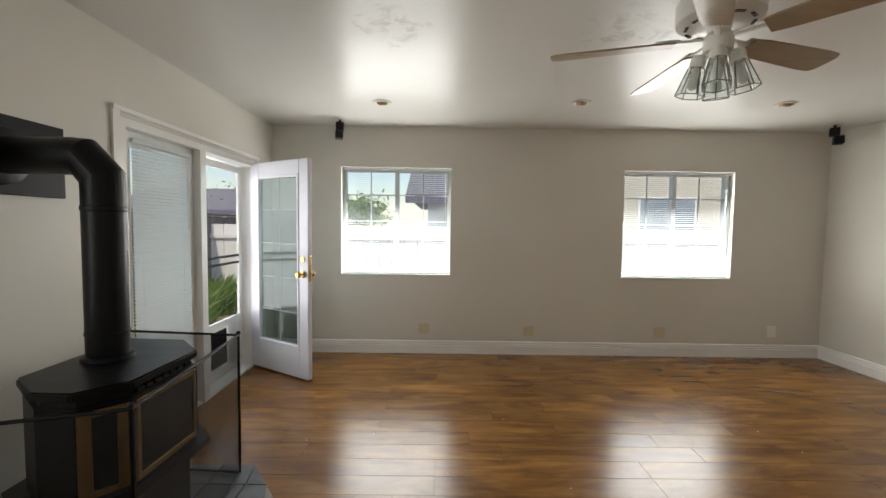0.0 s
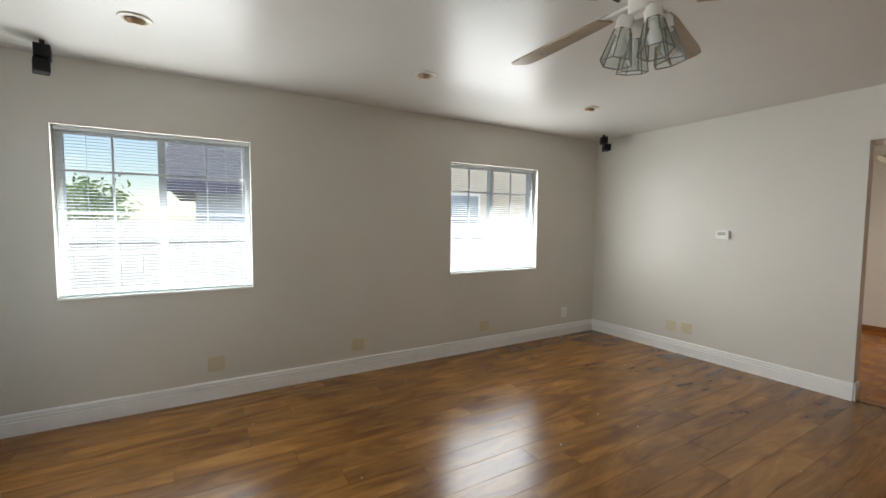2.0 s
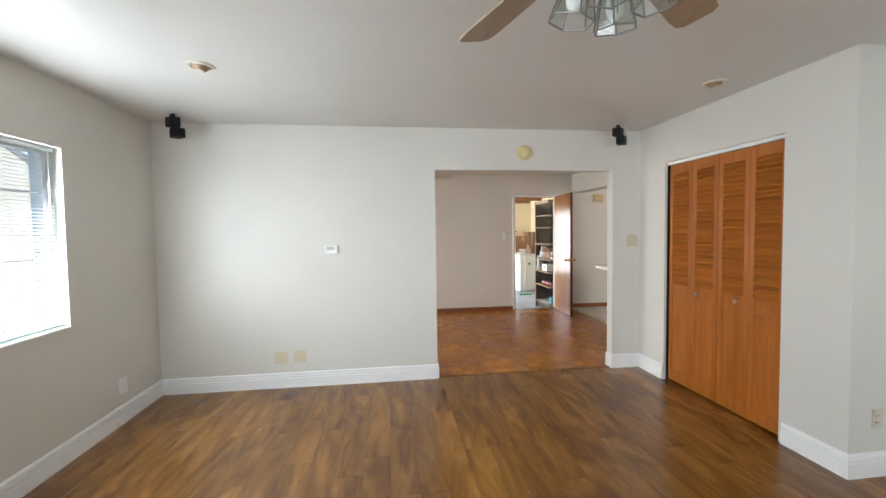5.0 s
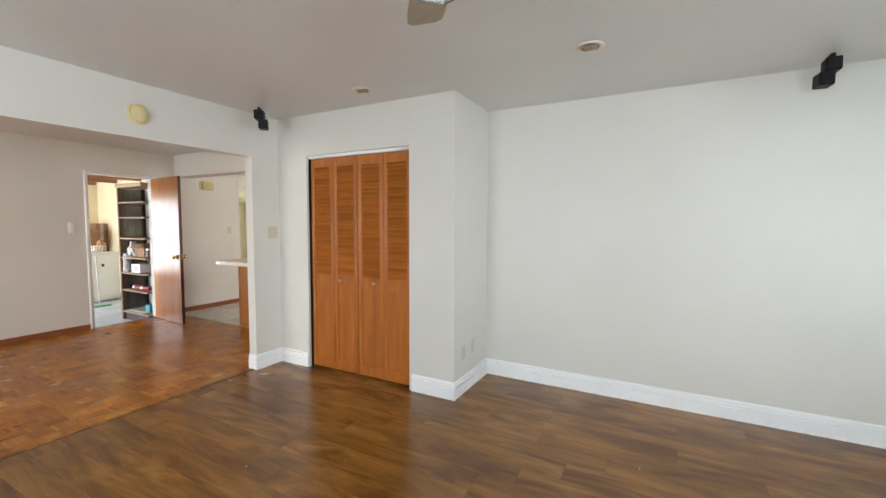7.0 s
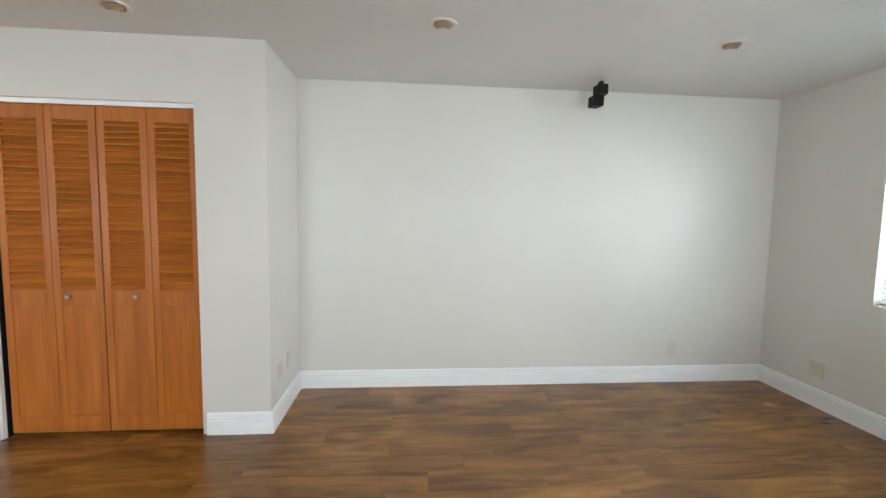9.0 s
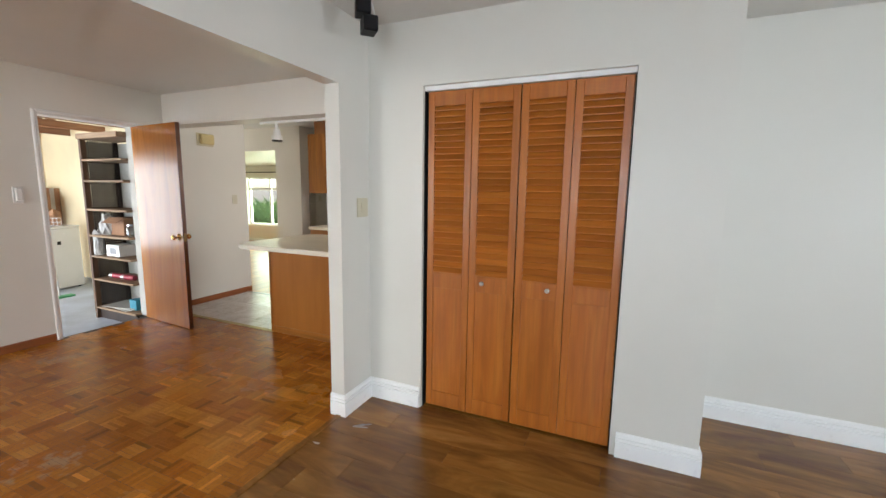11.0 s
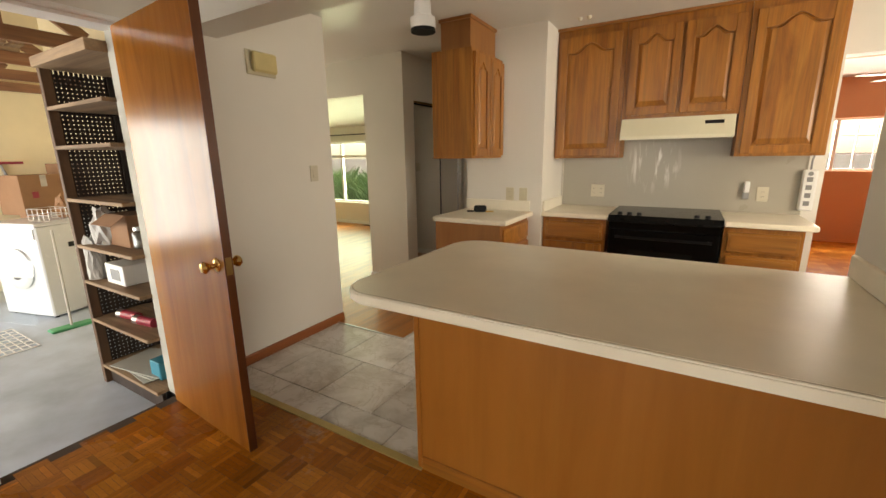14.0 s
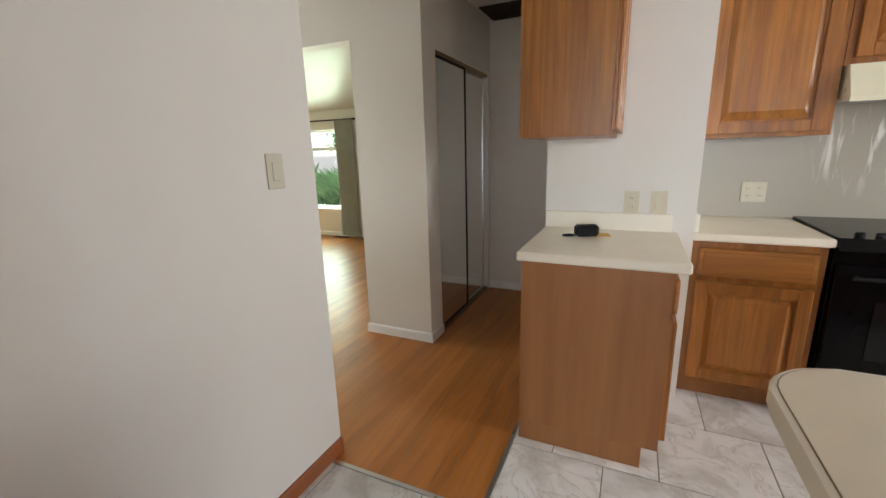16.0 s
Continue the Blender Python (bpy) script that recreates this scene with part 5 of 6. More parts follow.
part("test_button", turn(lathe(B(), [(0.01, 0.047), (0.01, 0.052)], (0.025, 0.0, 0), 12), pose(0, 0, 0, 90)), IVORY, sm)


def speaker(at, rz, off=0.032):
    ob = thing("surround_speaker", "small black twin-cube speaker on a ceiling bracket", "speaker", at, rz, "surround speakers")
    for k, (dx, tw) in enumerate(((0.0, 0), (off, 6))):
        c = part("cube", turn(bx(B(), -0.038, -0.05, -0.078, 0.038, 0.05, 0.0, 0.005), pose(dx, 0, -0.028 - 0.082 * k, 0, 0, tw)), BLACK, ob)
        part("grille", turn(bx(B(), -0.032, -0.054, -0.072, 0.032, -0.0502, -0.006, 0.002), pose(dx, 0, -0.028 - 0.082 * k, 0, 0, tw)), BLACK, c)
    part("bracket", bx(B(), -0.012, -0.02, -0.03, 0.012, 0.03, -0.0003, 0.002), BLACK, ob)
    return ob


speaker((0.21, 5.21, H), 10, -0.008)
speaker((5.10, 5.13, H), -40)
sp = speaker((5.16, 1.20, H), -140)
part("cable", rod(B(), [(0.05, 0.05, -0.01), (0.07, 0.06, -0.08), (0.06, 0.055, -0.14), (0.02, 0.045, -0.15)], 0.005), WHITEP, sp, "white looped speaker cable")
speaker((1.12, 0.38, H), 180, -0.032)

for i, (x, y) in enumerate(((0.72, 4.60), (2.39, 4.52), (4.06, 4.47), (4.03, 1.16), (2.376, 1.16), (0.68, 1.10))):
    cl = thing("recessed_light", "round recessed ceiling light with a tilted eyeball lamp", "ceiling light", (x, y, H), 0, "recessed lights")
    bm = B()
    prof = [(0.078, -0.001), (0.076, -0.007), (0.066, -0.010), (0.054, -0.008), (0.048, -0.002)]
    rings = [[bm.verts.new((r * math.cos(a), r * math.sin(a), z)) for a in [k * math.pi / 16 for k in range(32)]] for r, z in prof]
    for a, b in zip(rings, rings[1:]):
        for k in range(32):
            bm.faces.new((a[k], a[(k + 1) % 32], b[(k + 1) % 32], b[k]))
    part("trim_ring", bm, plain("cream_trim", (0.72, 0.67, 0.57), 0.4, bump=0) if i == 0 else bpy.data.materials["cream_trim"], cl, "", True)
    s = 1 if y > 3 else -1
    part("eyeball", turn(lathe(B(), [(0.032, -0.024), (0.042, -0.014), (0.047, -0.001)], seg=24), pose(0, 0, 0, 14 * s)), EYEB, cl, "dull brass eyeball", True)
    part("bulb_face", turn(cyl(B(), (0, 0, -0.026), (0, 0, -0.0242), 0.024, seg=20), pose(0, 0, 0, 14 * s)), IVORYL, cl)

# ceiling fan with a four-lamp light kit
fan = thing("ceiling_fan", "white five-blade ceiling fan with leaded glass shades, at rest", "ceiling fan", (2.408, 2.838, H + 0.015))
part("canopy", lathe(B(), [(0.045, -0.06), (0.07, -0.03), (0.075, -0.0005)], seg=28), FANW, fan, "", True)
part("motor_housing", lathe(B(), [(0.06, -0.200), (0.13, -0.195), (0.163, -0.176), (0.166, -0.095), (0.13, -0.066), (0.045, -0.058)], seg=36), FANW, fan, "", True)
part("switch_housing", lathe(B(), [(0.026, -0.335), (0.040, -0.330), (0.044, -0.312), (0.056, -0.306), (0.058, -0.245), (0.05, -0.235), (0.042, -0.225), (0.05, -0.200)], seg=28), FANW, fan, "", True)
for k in range(5):
    a = 90 + 72 * k
    m = pose(0, 0, -0.258, 0, 0, a)
    bl = B()
    out = [(0.17, -0.048), (0.24, -0.058), (0.60, -0.072), (0.668, -0.068), (0.69, -0.045), (0.69, 0.045), (0.668, 0.068), (0.60, 0.072), (0.24, 0.058), (0.17, 0.048)]
    prism(bl, out, -0.004, 0.004)
    turn(bl, pose(0, 0, 0, -12))
    turn(bl, m)
    b = part("blade", bl, BLADE, fan, "pale oak veneer blade")
    ir = bx(B(), 0.05, -0.013, -0.006, 0.20, 0.013, 0.006, 0.003)
    bx(ir, 0.15, -0.035, 0.005, 0.25, 0.035, 0.009, 0.002)
    turn(ir, pose(0, 0, 0.008, -12))
    part("blade_iron", turn(ir, m), FANW, b)
for k in range(10):
    part("vent_slot", turn(bx(B(), 0.118, -0.020, -0.1995, 0.130, 0.020, -0.1945), pose(0, 0, 0, 0, 0, 18 + 36 * k)), BLACK, fan)
SHC = (45, 135, 225, 315)
for k, a in enumerate(SHC):
    base = pose(0, 0, -0.312, 0, 0, a + 12) @ pose(0.066, 0, 0.0, 0, 0, 0) @ pose(0, 0, 0, 0, -11, 0)
    arm = part("lamp_arm", rod(B(), [(0.02 * math.cos(radians(a + 12)), 0.02 * math.sin(radians(a + 12)), -0.308), tuple(base @ Vector((0, 0, -0.002)))], 0.010), FANW, fan)
    part("socket_cup", turn(lathe(B(), [(0.030, -0.056), (0.031, -0.012), (0.024, 0.0)], seg=18), base), FANW, arm, "", True)
    bm = B()
    r0, r1, z0, z1 = 0.032, 0.058, -0.052, -0.168
    bars = B()
    for s in range(6):
        a0, a1 = radians(60 * s), radians(60 * s + 60)
        p = [Vector((r0 * math.cos(a0), r0 * math.sin(a0), z0)), Vector((r0 * math.cos(a1), r0 * math.sin(a1), z0)), Vector((r1 * math.cos(a1), r1 * math.sin(a1), z1)), Vector((r1 * math.cos(a0), r1 * math.sin(a0), z1))]
        bm.faces.new([bm.verts.new(q) for q in p])
        rod(bars, [p[0], p[3], p[2]], 0.0024, 5)
        rod(bars, [p[0], p[1]], 0.0024, 5)
    g = part("shade", turn(bm, base), SHADEG, fan, "clear six-sided glass shade")
    g.visible_shadow = False
    part("shade_came", turn(bars, base), LEAD, g, "dull lead seams")
    part("bulb", turn(lathe(B(), [(0.008, -0.145), (0.02, -0.132), (0.024, -0.11), (0.014, -0.08), (0.013, -0.055)], seg=14), base), WHITEP, arm, "", True)
part("pull_chain", rod(B(), [(0.03, -0.03, -0.33), (0.03, -0.03, -0.46)], 0.0018, 5), BRASS, fan)

# second fan, in the dining room
df = thing("ceiling_fan", "white ceiling fan in the dining room", "ceiling fan", (7.05, 3.13, H))
part("motor_housing", lathe(B(), [(0.06, -0.25), (0.11, -0.235), (0.12, -0.17), (0.05, -0.10), (0.06, -0.0005)], seg=28), FANW, df, "", True)
for k in range(5):
    part("blade", turn(turn(bx(B(), 0.10, -0.06, -0.004, 0.60, 0.06, 0.004, 0.003), pose(0, 0, 0, -12)), pose(0, 0, -0.245, 0, 0, 268 + 72 * k)), FANW, df)
part("switch_housing", lathe(B(), [(0.03, -0.33), (0.05, -0.32), (0.05, -0.251)], seg=20), FANW, df, "", True)
for k in range(3):
    m = pose(0, 0, -0.305, 0, 0, 250 + 120 * k) @ pose(0.05, 0, 0, 0, -48, 0)
    part("lamp_shade", turn(lathe(B(), [(0.055, -0.11), (0.045, -0.07), (0.026, -0.03), (0.022, 0.0)], seg=18), m), IVORYL, df, "white flared lamp shade", True)
dr = thing("ceiling_register", "white ceiling air register in the dining room", "vent", (5.95, 2.55, H))
part("frame", bx(B(), -0.2, -0.1, -0.012, 0.2, 0.1, -0.0005, 0.002), TRIMW, dr)
for k in range(5):
    part("slat", bx(B(), -0.17, -0.075 + k * 0.033, -0.017, 0.17, -0.06 + k * 0.033, -0.012), TRIMW, dr)

# ---- stove on its hearth ----
hearth = thing("hearth", "low grey slate tile hearth under the stove", "hearth")
HP = [(W + 0.016, 1.98), (0.16, 1.98), (0.42, 2.24), (0.42, 3.02), (0.22, 3.27), (W + 0.016, 3.27)]
part("bed", prism(B(), HP, 0.0, 0.03), GROUT, hearth)


def inside(x, y):
    return x < 0.41 and 1.99 < y < 3.26 and (x - 0.16) + (1.98 - y) < 0.24 and (x - 0.22) * 0.25 + (y - 3.27) * 0.2 < -0.004


for i in range(5):
    for j in range(7):
        x0, y0 = W + 0.02 + i * 0.2, 1.985 + j * 0.185
        c = [(x0 + 0.004, y0 + 0.004), (x0 + 0.196, y0 + 0.004), (x0 + 0.196, y0 + 0.181), (x0 + 0.004, y0 + 0.181)]
        c = [(min(x, 0.415), min(y, 3.265)) for x, y in c]
        keep = []
        for x, y in c:
            lim = 0.42 - max(0, (2.24 - y)) - max(0, (y - 3.02) * 0.8)
            keep.append((min(x, lim - 0.004), y))
        if keep[1][0] - keep[0][0] > 0.02 and keep[3][1] - keep[0][1] > 0.02:
            part("tile", prism(B(), keep, 0.030, 0.040 + random.uniform(0, 0.003)), SLATE, hearth)

st = thing("stove", "black freestanding stove with bay glass and brass-trimmed door", "stove", (0, 0, 0.043))
TOP = [(-0.27, 2.49), (-0.10, 2.362), (0.04, 2.357), (0.155, 2.477), (0.168, 2.84), (0.012, 3.003), (-0.27, 3.02)]


def inset(pts, k):
    cx, cy = -0.06, 2.70
    return [(cx + (x - cx) * k, cy + (y - cy) * k) for x, y in pts]


bm = prism(B(), TOP, 0.745, 0.778)
bmesh.ops.bevel(bm, geom=list(bm.edges), offset=0.007, segments=2, affect="EDGES")
part("top_plate", bm, STOVE, st, "", True)
part("vent_band", prism(B(), inset(TOP, 0.9), 0.715, 0.745), BLACK, st)
part("firebox", prism(B(), inset(TOP, 0.95), 0.375, 0.715), STOVE, st)
part("ash_lip", prism(B(), inset(TOP, 1.16), 0.350, 0.375), STOVE, st)
part("pedestal", prism(B(), inset(TOP, 0.86), 0.0, 0.345), STOVE, st)


def bay(a, b, z0, z1, name, frame_mat, lab, f=0.024):
    """A framed glass on one face of the stove, between plan points a and b."""
    a, b = Vector(a), Vector(b)
    L = (b - a).length
    d = (b - a).normalized()
    ang = math.degrees(math.atan2(d.y, d.x))
    m = pose(a.x, a.y, 0, 0, 0, ang)
    bm = B()
    for p in ((0.006, z0, f, z1), (L - f, z0, L - 0.006, z1), (f, z0, L - f, z0 + 0.022), (f, z1 - 0.022, L - f, z1)):
        bx(bm, p[0], -0.012, p[1], p[2], 0.0, p[3], 0.002)
    door = part(name, turn(bm, m), frame_mat, st, lab)
    part("glass", turn(bx(B(), f, -0.006, z0 + 0.022, L - f, -0.001, z1 - 0.022), m), DGLASS, door)


F = inset(TOP, 0.952)
bay(F[2], F[3], 0.40, 0.70, "side_door", DULLBRASS, "dull brass framed corner glass", 0.045)
bay(F[3], F[4], 0.40, 0.70, "front_door", DULLBRASS, "brass trimmed front glass")
bay(F[4], F[5], 0.40, 0.70, "side_window", STOVE, "black framed corner glass")
bm = B()
for k in range(7):
    bx(bm, 0.133, 2.51 + k * 0.045, 0.722, 0.150, 2.545 + k * 0.045, 0.738)
part("vent_slots", bm, BLACK, st)
# flue
fl = thing("stove_flue", "black flue pipe with an elbow into a wall plate", "flue pipe", (0, 0, 0.822))
PX, PY, R = -0.125, 2.72, 0.074
part("collar", lathe(B(), [(R + 0.018, 0.0), (R + 0.016, 0.016), (R + 0.004, 0.022)], (PX, PY, 0), 32), STOVE, fl, "", True)
part("lower_pipe", lathe(B(), [(R, 0.02), (R, 0.10), (R + 0.003, 0.104), (R + 0.003, 0.112), (R, 0.116), (R, 0.60), (R + 0.003, 0.604), (R + 0.003, 0.62), (R, 0.624), (R, 0.69)], (PX, PY, 0), 32), STOVE, fl, "", True)
bm = B()
rings = []
for cx, cz, ang in ((PX, 0.69, 0), (PX, 0.735, 22.5), (PX - 0.072, 0.815, 67.5), (PX - 0.115, 0.82, 90), (PX - 0.16, 0.82, 90)):
    m = pose(cx, PY, cz, 0, -ang, 0)
    rings.append([bm.verts.new(m @ Vector((R * math.cos(t) * (1.08 if 0 < ang < 90 else 1.01), R * math.sin(t) * 1.01, 0))) for t in [k * math.pi / 16 for k in range(32)]])
for a, b in zip(rings, rings[1:]):
    for k in range(32):
        bm.faces.new((a[k], a[(k + 1) % 32], b[(k + 1) % 32], b[k]))
part("elbow", bm, STOVE, fl)
part("horizontal_pipe", cyl(B(), (PX - 0.15, PY, 0.82), (W + 0.02, PY, 0.82), R * 0.995, seg=32), STOVE, fl, "", True)
part("wall_plate", bx(B(), W + 0.002, PY - 0.29, 0.665, W + 0.03, PY + 0.29, 0.99, 0.003), STOVE, fl, "square black wall plate")
part("wall_ring", turn(lathe(B(), [(R + 0.045, 0), (R + 0.04, 0.02), (R + 0.004, 0.03)], seg=32), pose(W + 0.03, PY, 0.82, 0, 90, 0)), STOVE, fl, "", True)

gs = thing("fire_guard", "folding black wire-mesh fire guard round the stove", "fire guard", (0, 0, 0.046))
GP = [(-0.5, 3.24), (0.18, 3.18), (0.275, 2.31), (-0.42, 2.08)]
for k, ((ax, ay), (cx, cy)) in enumerate(zip(GP, GP[1:])):
    h = 0.75
    fr = part("panel_frame", rod(B(), [(ax, ay, 0.004), (cx, cy, 0.004), (cx, cy, h), (ax, ay, h), (ax, ay, 0.004)], 0.0065, 8), BLACK, gs)
    bm = B()
    bm.faces.new([bm.verts.new(q) for q in ((ax, ay, 0.01), (cx, cy, 0.01), (cx, cy, h - 0.005), (ax, ay, h - 0.005))])
    part("wire_mesh", bm, WIRE, fr)
for x, y in GP[1:3]:
    part("hinge_knob", ball(B(), (x, y, 0.762), 0.011, 10), BLACK, gs, "", True)

# ---- garage ----
sh = thing("shelf_unit", "tall grimy wooden shelf unit with perforated end panel", "shelf", (8.80, 0.06, -0.12))
part("back_panel", bx(B(), -0.085, 0.0, 0.02, 0.68, 0.008, 2.05), GREYW, sh)
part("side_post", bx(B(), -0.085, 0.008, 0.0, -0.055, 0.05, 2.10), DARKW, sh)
part("front_post", bx(B(), 0.645, 0.33, 0.0, 0.685, 0.385, 2.12, 0.003), POSTW, sh, "brown timber front post")
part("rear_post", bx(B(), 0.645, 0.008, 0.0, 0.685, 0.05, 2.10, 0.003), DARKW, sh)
bm = B()
for k in range(12):
    bx(bm, 0.66, 0.05 + k * 0.0245, 0.0, 0.666, 0.0675 + k * 0.0245, 2.06)
for k in range(75):
    bx(bm, 0.6595, 0.05, 0.02 + k * 0.027, 0.6665, 0.33, 0.0395 + k * 0.027)
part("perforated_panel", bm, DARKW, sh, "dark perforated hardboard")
for i, z in enumerate((0.14, 0.48, 0.75, 0.99, 1.29, 1.61, 1.84, 2.08)):
    part("shelf_board", bx(B(), -0.085, 0.008, z - 0.02, 0.66, 0.385 + (0.03 if i == 7 else 0), z + 0.002 + (0.035 if i == 7 else 0), 0.003), SHELFW, sh)
part("plinth", bx(B(), -0.06, 0.33, 0.0, 0.645, 0.35, 0.10), DARKW, sh)


def crumpled(name, at, size, material, label, cat, seed):
    rnd = random.Random(seed)
    bm = B()
    bmesh.ops.create_icosphere(bm, subdivisions=3, radius=1)
    for v in bm.verts:
        v.co *= 0.75 + 0.5 * abs(noise.noise(v.co * 2.3 + Vector((seed, 0, 0)))) + rnd.uniform(-0.06, 0.06)
        v.co = Vector((v.co.x * size[0], v.co.y * size[1], max(-0.55, v.co.z) * size[2]))
    lo = min(v.co.z for v in bm.verts)
    for v in bm.verts:
        v.co.z -= lo
    return single(name, bm, material, label, cat, at)


crumpled("paper_bag", (9.28, 0.33, 0.872), (0.09, 0.09, 0.17), PAPER, "crumpled grey plastic bag on the shelf", "bag", 3)
crumpled("paper_bag", (9.40, 0.38, 0.632), (0.05, 0.06, 0.2), PAPER, "crumpled pale bag hanging off the shelf", "bag", 5)
b1 = thing("cardboard_box", "brown cardboard box on the middle shelf", "box", (9.10, 0.22, 0.873))
part("carton", bx(B(), -0.13, -0.12, 0, 0.13, 0.12, 0.20, 0.003), CARD, b1)
part("flap", turn(bx(B(), -0.13, 0, 0, 0.13, 0.1, 0.003), pose(0, 0.12, 0.2, -35)), CARD, b1)
b2 = thing("appliance_box", "small white appliance box with a grey label", "box", (9.13, 0.30, 0.633))
part("carton", bx(B(), -0.12, -0.09, 0, 0.12, 0.09, 0.13, 0.004), WHITEP, b2)
part("printed_panel", bx(B(), -0.07, 0.09, 0.03, 0.05, 0.0915, 0.1), bpy.data.materials["socket_grey"], b2)
for k, (x, c) in enumerate(((9.20, REDP), (8.98, REDP))):
    fo = thing("foil_roll", "roll wrapped in red and silver foil", "roll", (x, 0.33, 0.363), 8, "foil rolls")
    part("roll", cyl(B(), (-0.09, 0, 0.03), (0.05, 0, 0.03), 0.03, seg=18), c, fo, "", True)
    part("silver_end", cyl(B(), (0.05, 0, 0.03), (0.10, 0, 0.03), 0.029, seg=18), STEEL, fo, "", True)
single("storage_tin", bx(B(), -0.06, -0.08, 0, 0.06, 0.08, 0.12, 0.004), TEAL, "teal storage tin on the lower shelf", "tin", (8.90, 0.28, 0.023))
sb = thing("sheet_stack", "stack of grey boards and papers on the bottom shelf", "boards", (9.12, 0.26, 0.023))
for k in range(3):
    part("sheet", turn(bx(B(), -0.24, -0.13, 0.007 * k, 0.24, 0.15, 0.006 + 0.007 * k), pose(0, 0, 0, 0, 0, (-6, 4, 9)[k])), GREYW, sb)
jar = thing("jar", "clear jar at the shelf's end", "jar", (8.93, 0.30, 0.873))
part("jar_body", lathe(B(), [(0.035, 0), (0.037, 0.09), (0.025, 0.11)], seg=18), SHADEG, jar, "", True)
part("lid", lathe(B(), [(0.027, 0.11), (0.027, 0.13)], seg=18), STEEL, jar)

wm = thing("washing_machine", "white front-loading washing machine in the garage", "washer", (11.50, -0.42, -0.12), 16)
part("cabinet", bx(B(), 0, 0, 0.02, 0.66, 0.60, 0.92, 0.012), APPW, wm)
part("top_panel", bx(B(), -0.004, -0.004, 0.92, 0.664, 0.604, 0.95, 0.008), APPW, wm)
dr2 = part("door_ring", turn(lathe(B(), [(0.20, 0), (0.205, 0.02), (0.18, 0.035), (0.15, 0.038)], seg=32), pose(0.33, 0.60, 0.50, -90)), APPW, wm, "", True)
part("door_glass", turn(lathe(B(), [(0.149, 0.01), (0.12, 0.036), (0.05, 0.045)], seg=32), pose(0.33, 0.60, 0.50, -90)), DGLASS, dr2, "", True)
part("control_panel", bx(B(), 0.02, 0.60, 0.80, 0.64, 0.612, 0.90, 0.004), WHITEP, wm)
part("badge", bx(B(), -0.006, 0.30, 0.68, -0.0005, 0.35, 0.73), BLACK, wm)
for x in (0.05, 0.61):
    for y in (0.05, 0.55):
        part("foot", cyl(B(), (x, y, 0), (x, y, 0.022), 0.02, seg=10), BLACK, wm)
bk = thing("wire_basket", "wire basket with a brown bag on the washing machine", "basket", (11.52, -0.03, 0.832), 16)
bm = B()
for z in (0.006, 0.06, 0.12):
    rod(bm, [(-0.14, -0.1, z), (0.14, -0.1, z), (0.14, 0.1, z), (-0.14, 0.1, z), (-0.14, -0.1, z)], 0.003, 5)
for x in (-0.14, -0.07, 0, 0.07, 0.14):
    for y in (-0.1, 0.1):
        rod(bm, [(x, y, 0.004), (x, y, 0.12)], 0.003, 5)
part("wire_frame", bm, STEEL, bk)
crumpled("clothes_bag", (11.65, -0.19, 0.832), (0.09, 0.08, 0.17), CARD, "brown bag standing on the washing machine", "bag", 8)
for (x, y, z, w, d, h, rz) in ((12.62, -0.24, 0.82, 0.40, 0.46, 0.44, 14), (12.68, -0.30, 0.40, 0.34, 0.30, 0.42, 10), (12.68, -0.30, -0.12, 0.42, 0.38, 0.52, 8), (12.85, -0.62, -0.12, 0.34, 0.22, 1.50, 4)):
    cb = thing("cardboard_box", "brown cardboard carton in a stack", "box", (x, y, z), rz, "carton stack")
    part("carton", bx(B(), -w / 2, -d / 2, 0, w / 2, d / 2, h, 0.004), CARD, cb)
    part("tape", bx(B(), -w / 2 - 0.001, -0.03, h * 0.7, -w / 2, 0.03, h), PAPER, cb)
    part("printed_mark", bx(B(), -w / 2 - 0.001, 0.07, h * 0.42, -w / 2, 0.13, h * 0.58), REDP, cb, "faded red printed mark")
mp = thing("mop", "green flat mop leaning on the washing machine", "mop", (10.92, 0.16, -0.12))
part("mop_head", bx(B(), -0.06, -0.16, 0, 0.06, 0.16, 0.025, 0.008), GREEN, mp)
part("handle", rod(B(), [(0, 0, 0.02), (0.33, -0.10, 0.88)], 0.010), PAPER, mp, "pale metal handle")
sq = thing("squeegee", "squeegee with a red head hung on the far wall", "squeegee", (13.09, -0.12, 0.76), 90)
part("handle", rod(B(), [(-0.16, 0.012, 0), (0.0, 0.012, 0.62)], 0.014), bpy.data.materials["socket_grey"], sq)
part("head", bx(B(), -0.2, 0.0, 0.62, 0.2, 0.03, 0.65), REDP, sq, "red rubber head")
rk = thing("floor_rack", "white wire rack lying on the garage floor", "rack", (10.65, 0.46, -0.119))
bm = B()
for k in range(9):
    rod(bm, [(0, k * 0.05, 0.005), (0.7, k * 0.05, 0.005)], 0.005, 5)
for k in range(8):
    rod(bm, [(k * 0.1, 0, 0.009), (k * 0.1, 0.4, 0.009)], 0.005, 5)
part("wires", bm, WHITEP, rk)
cs = thing("clear_sheet", "clear acrylic sheet leaning on the washing machine", "plastic sheet", (11.50, 0.38, -0.119), 16)
sheet = part("sheet", turn(bx(B(), -0.25, -0.003, 0, 0.25, 0.003, 0.62), pose(0, 0, 0, 8)), GLASS, cs)
sheet.visible_shadow = False
lg = thing("wall_ledge", "orange-brown timber ledge fixed to the garage wall", "ledge", (13.099, -0.30, 0.42))
part("board", bx(B(), -0.14, -0.42, 0, 0, 0.36, 0.05, 0.004), RAFTER, lg)
part("batten", bx(B(), -0.03, -0.42, -0.09, 0, 0.36, -0.0005), RAFTER, lg)
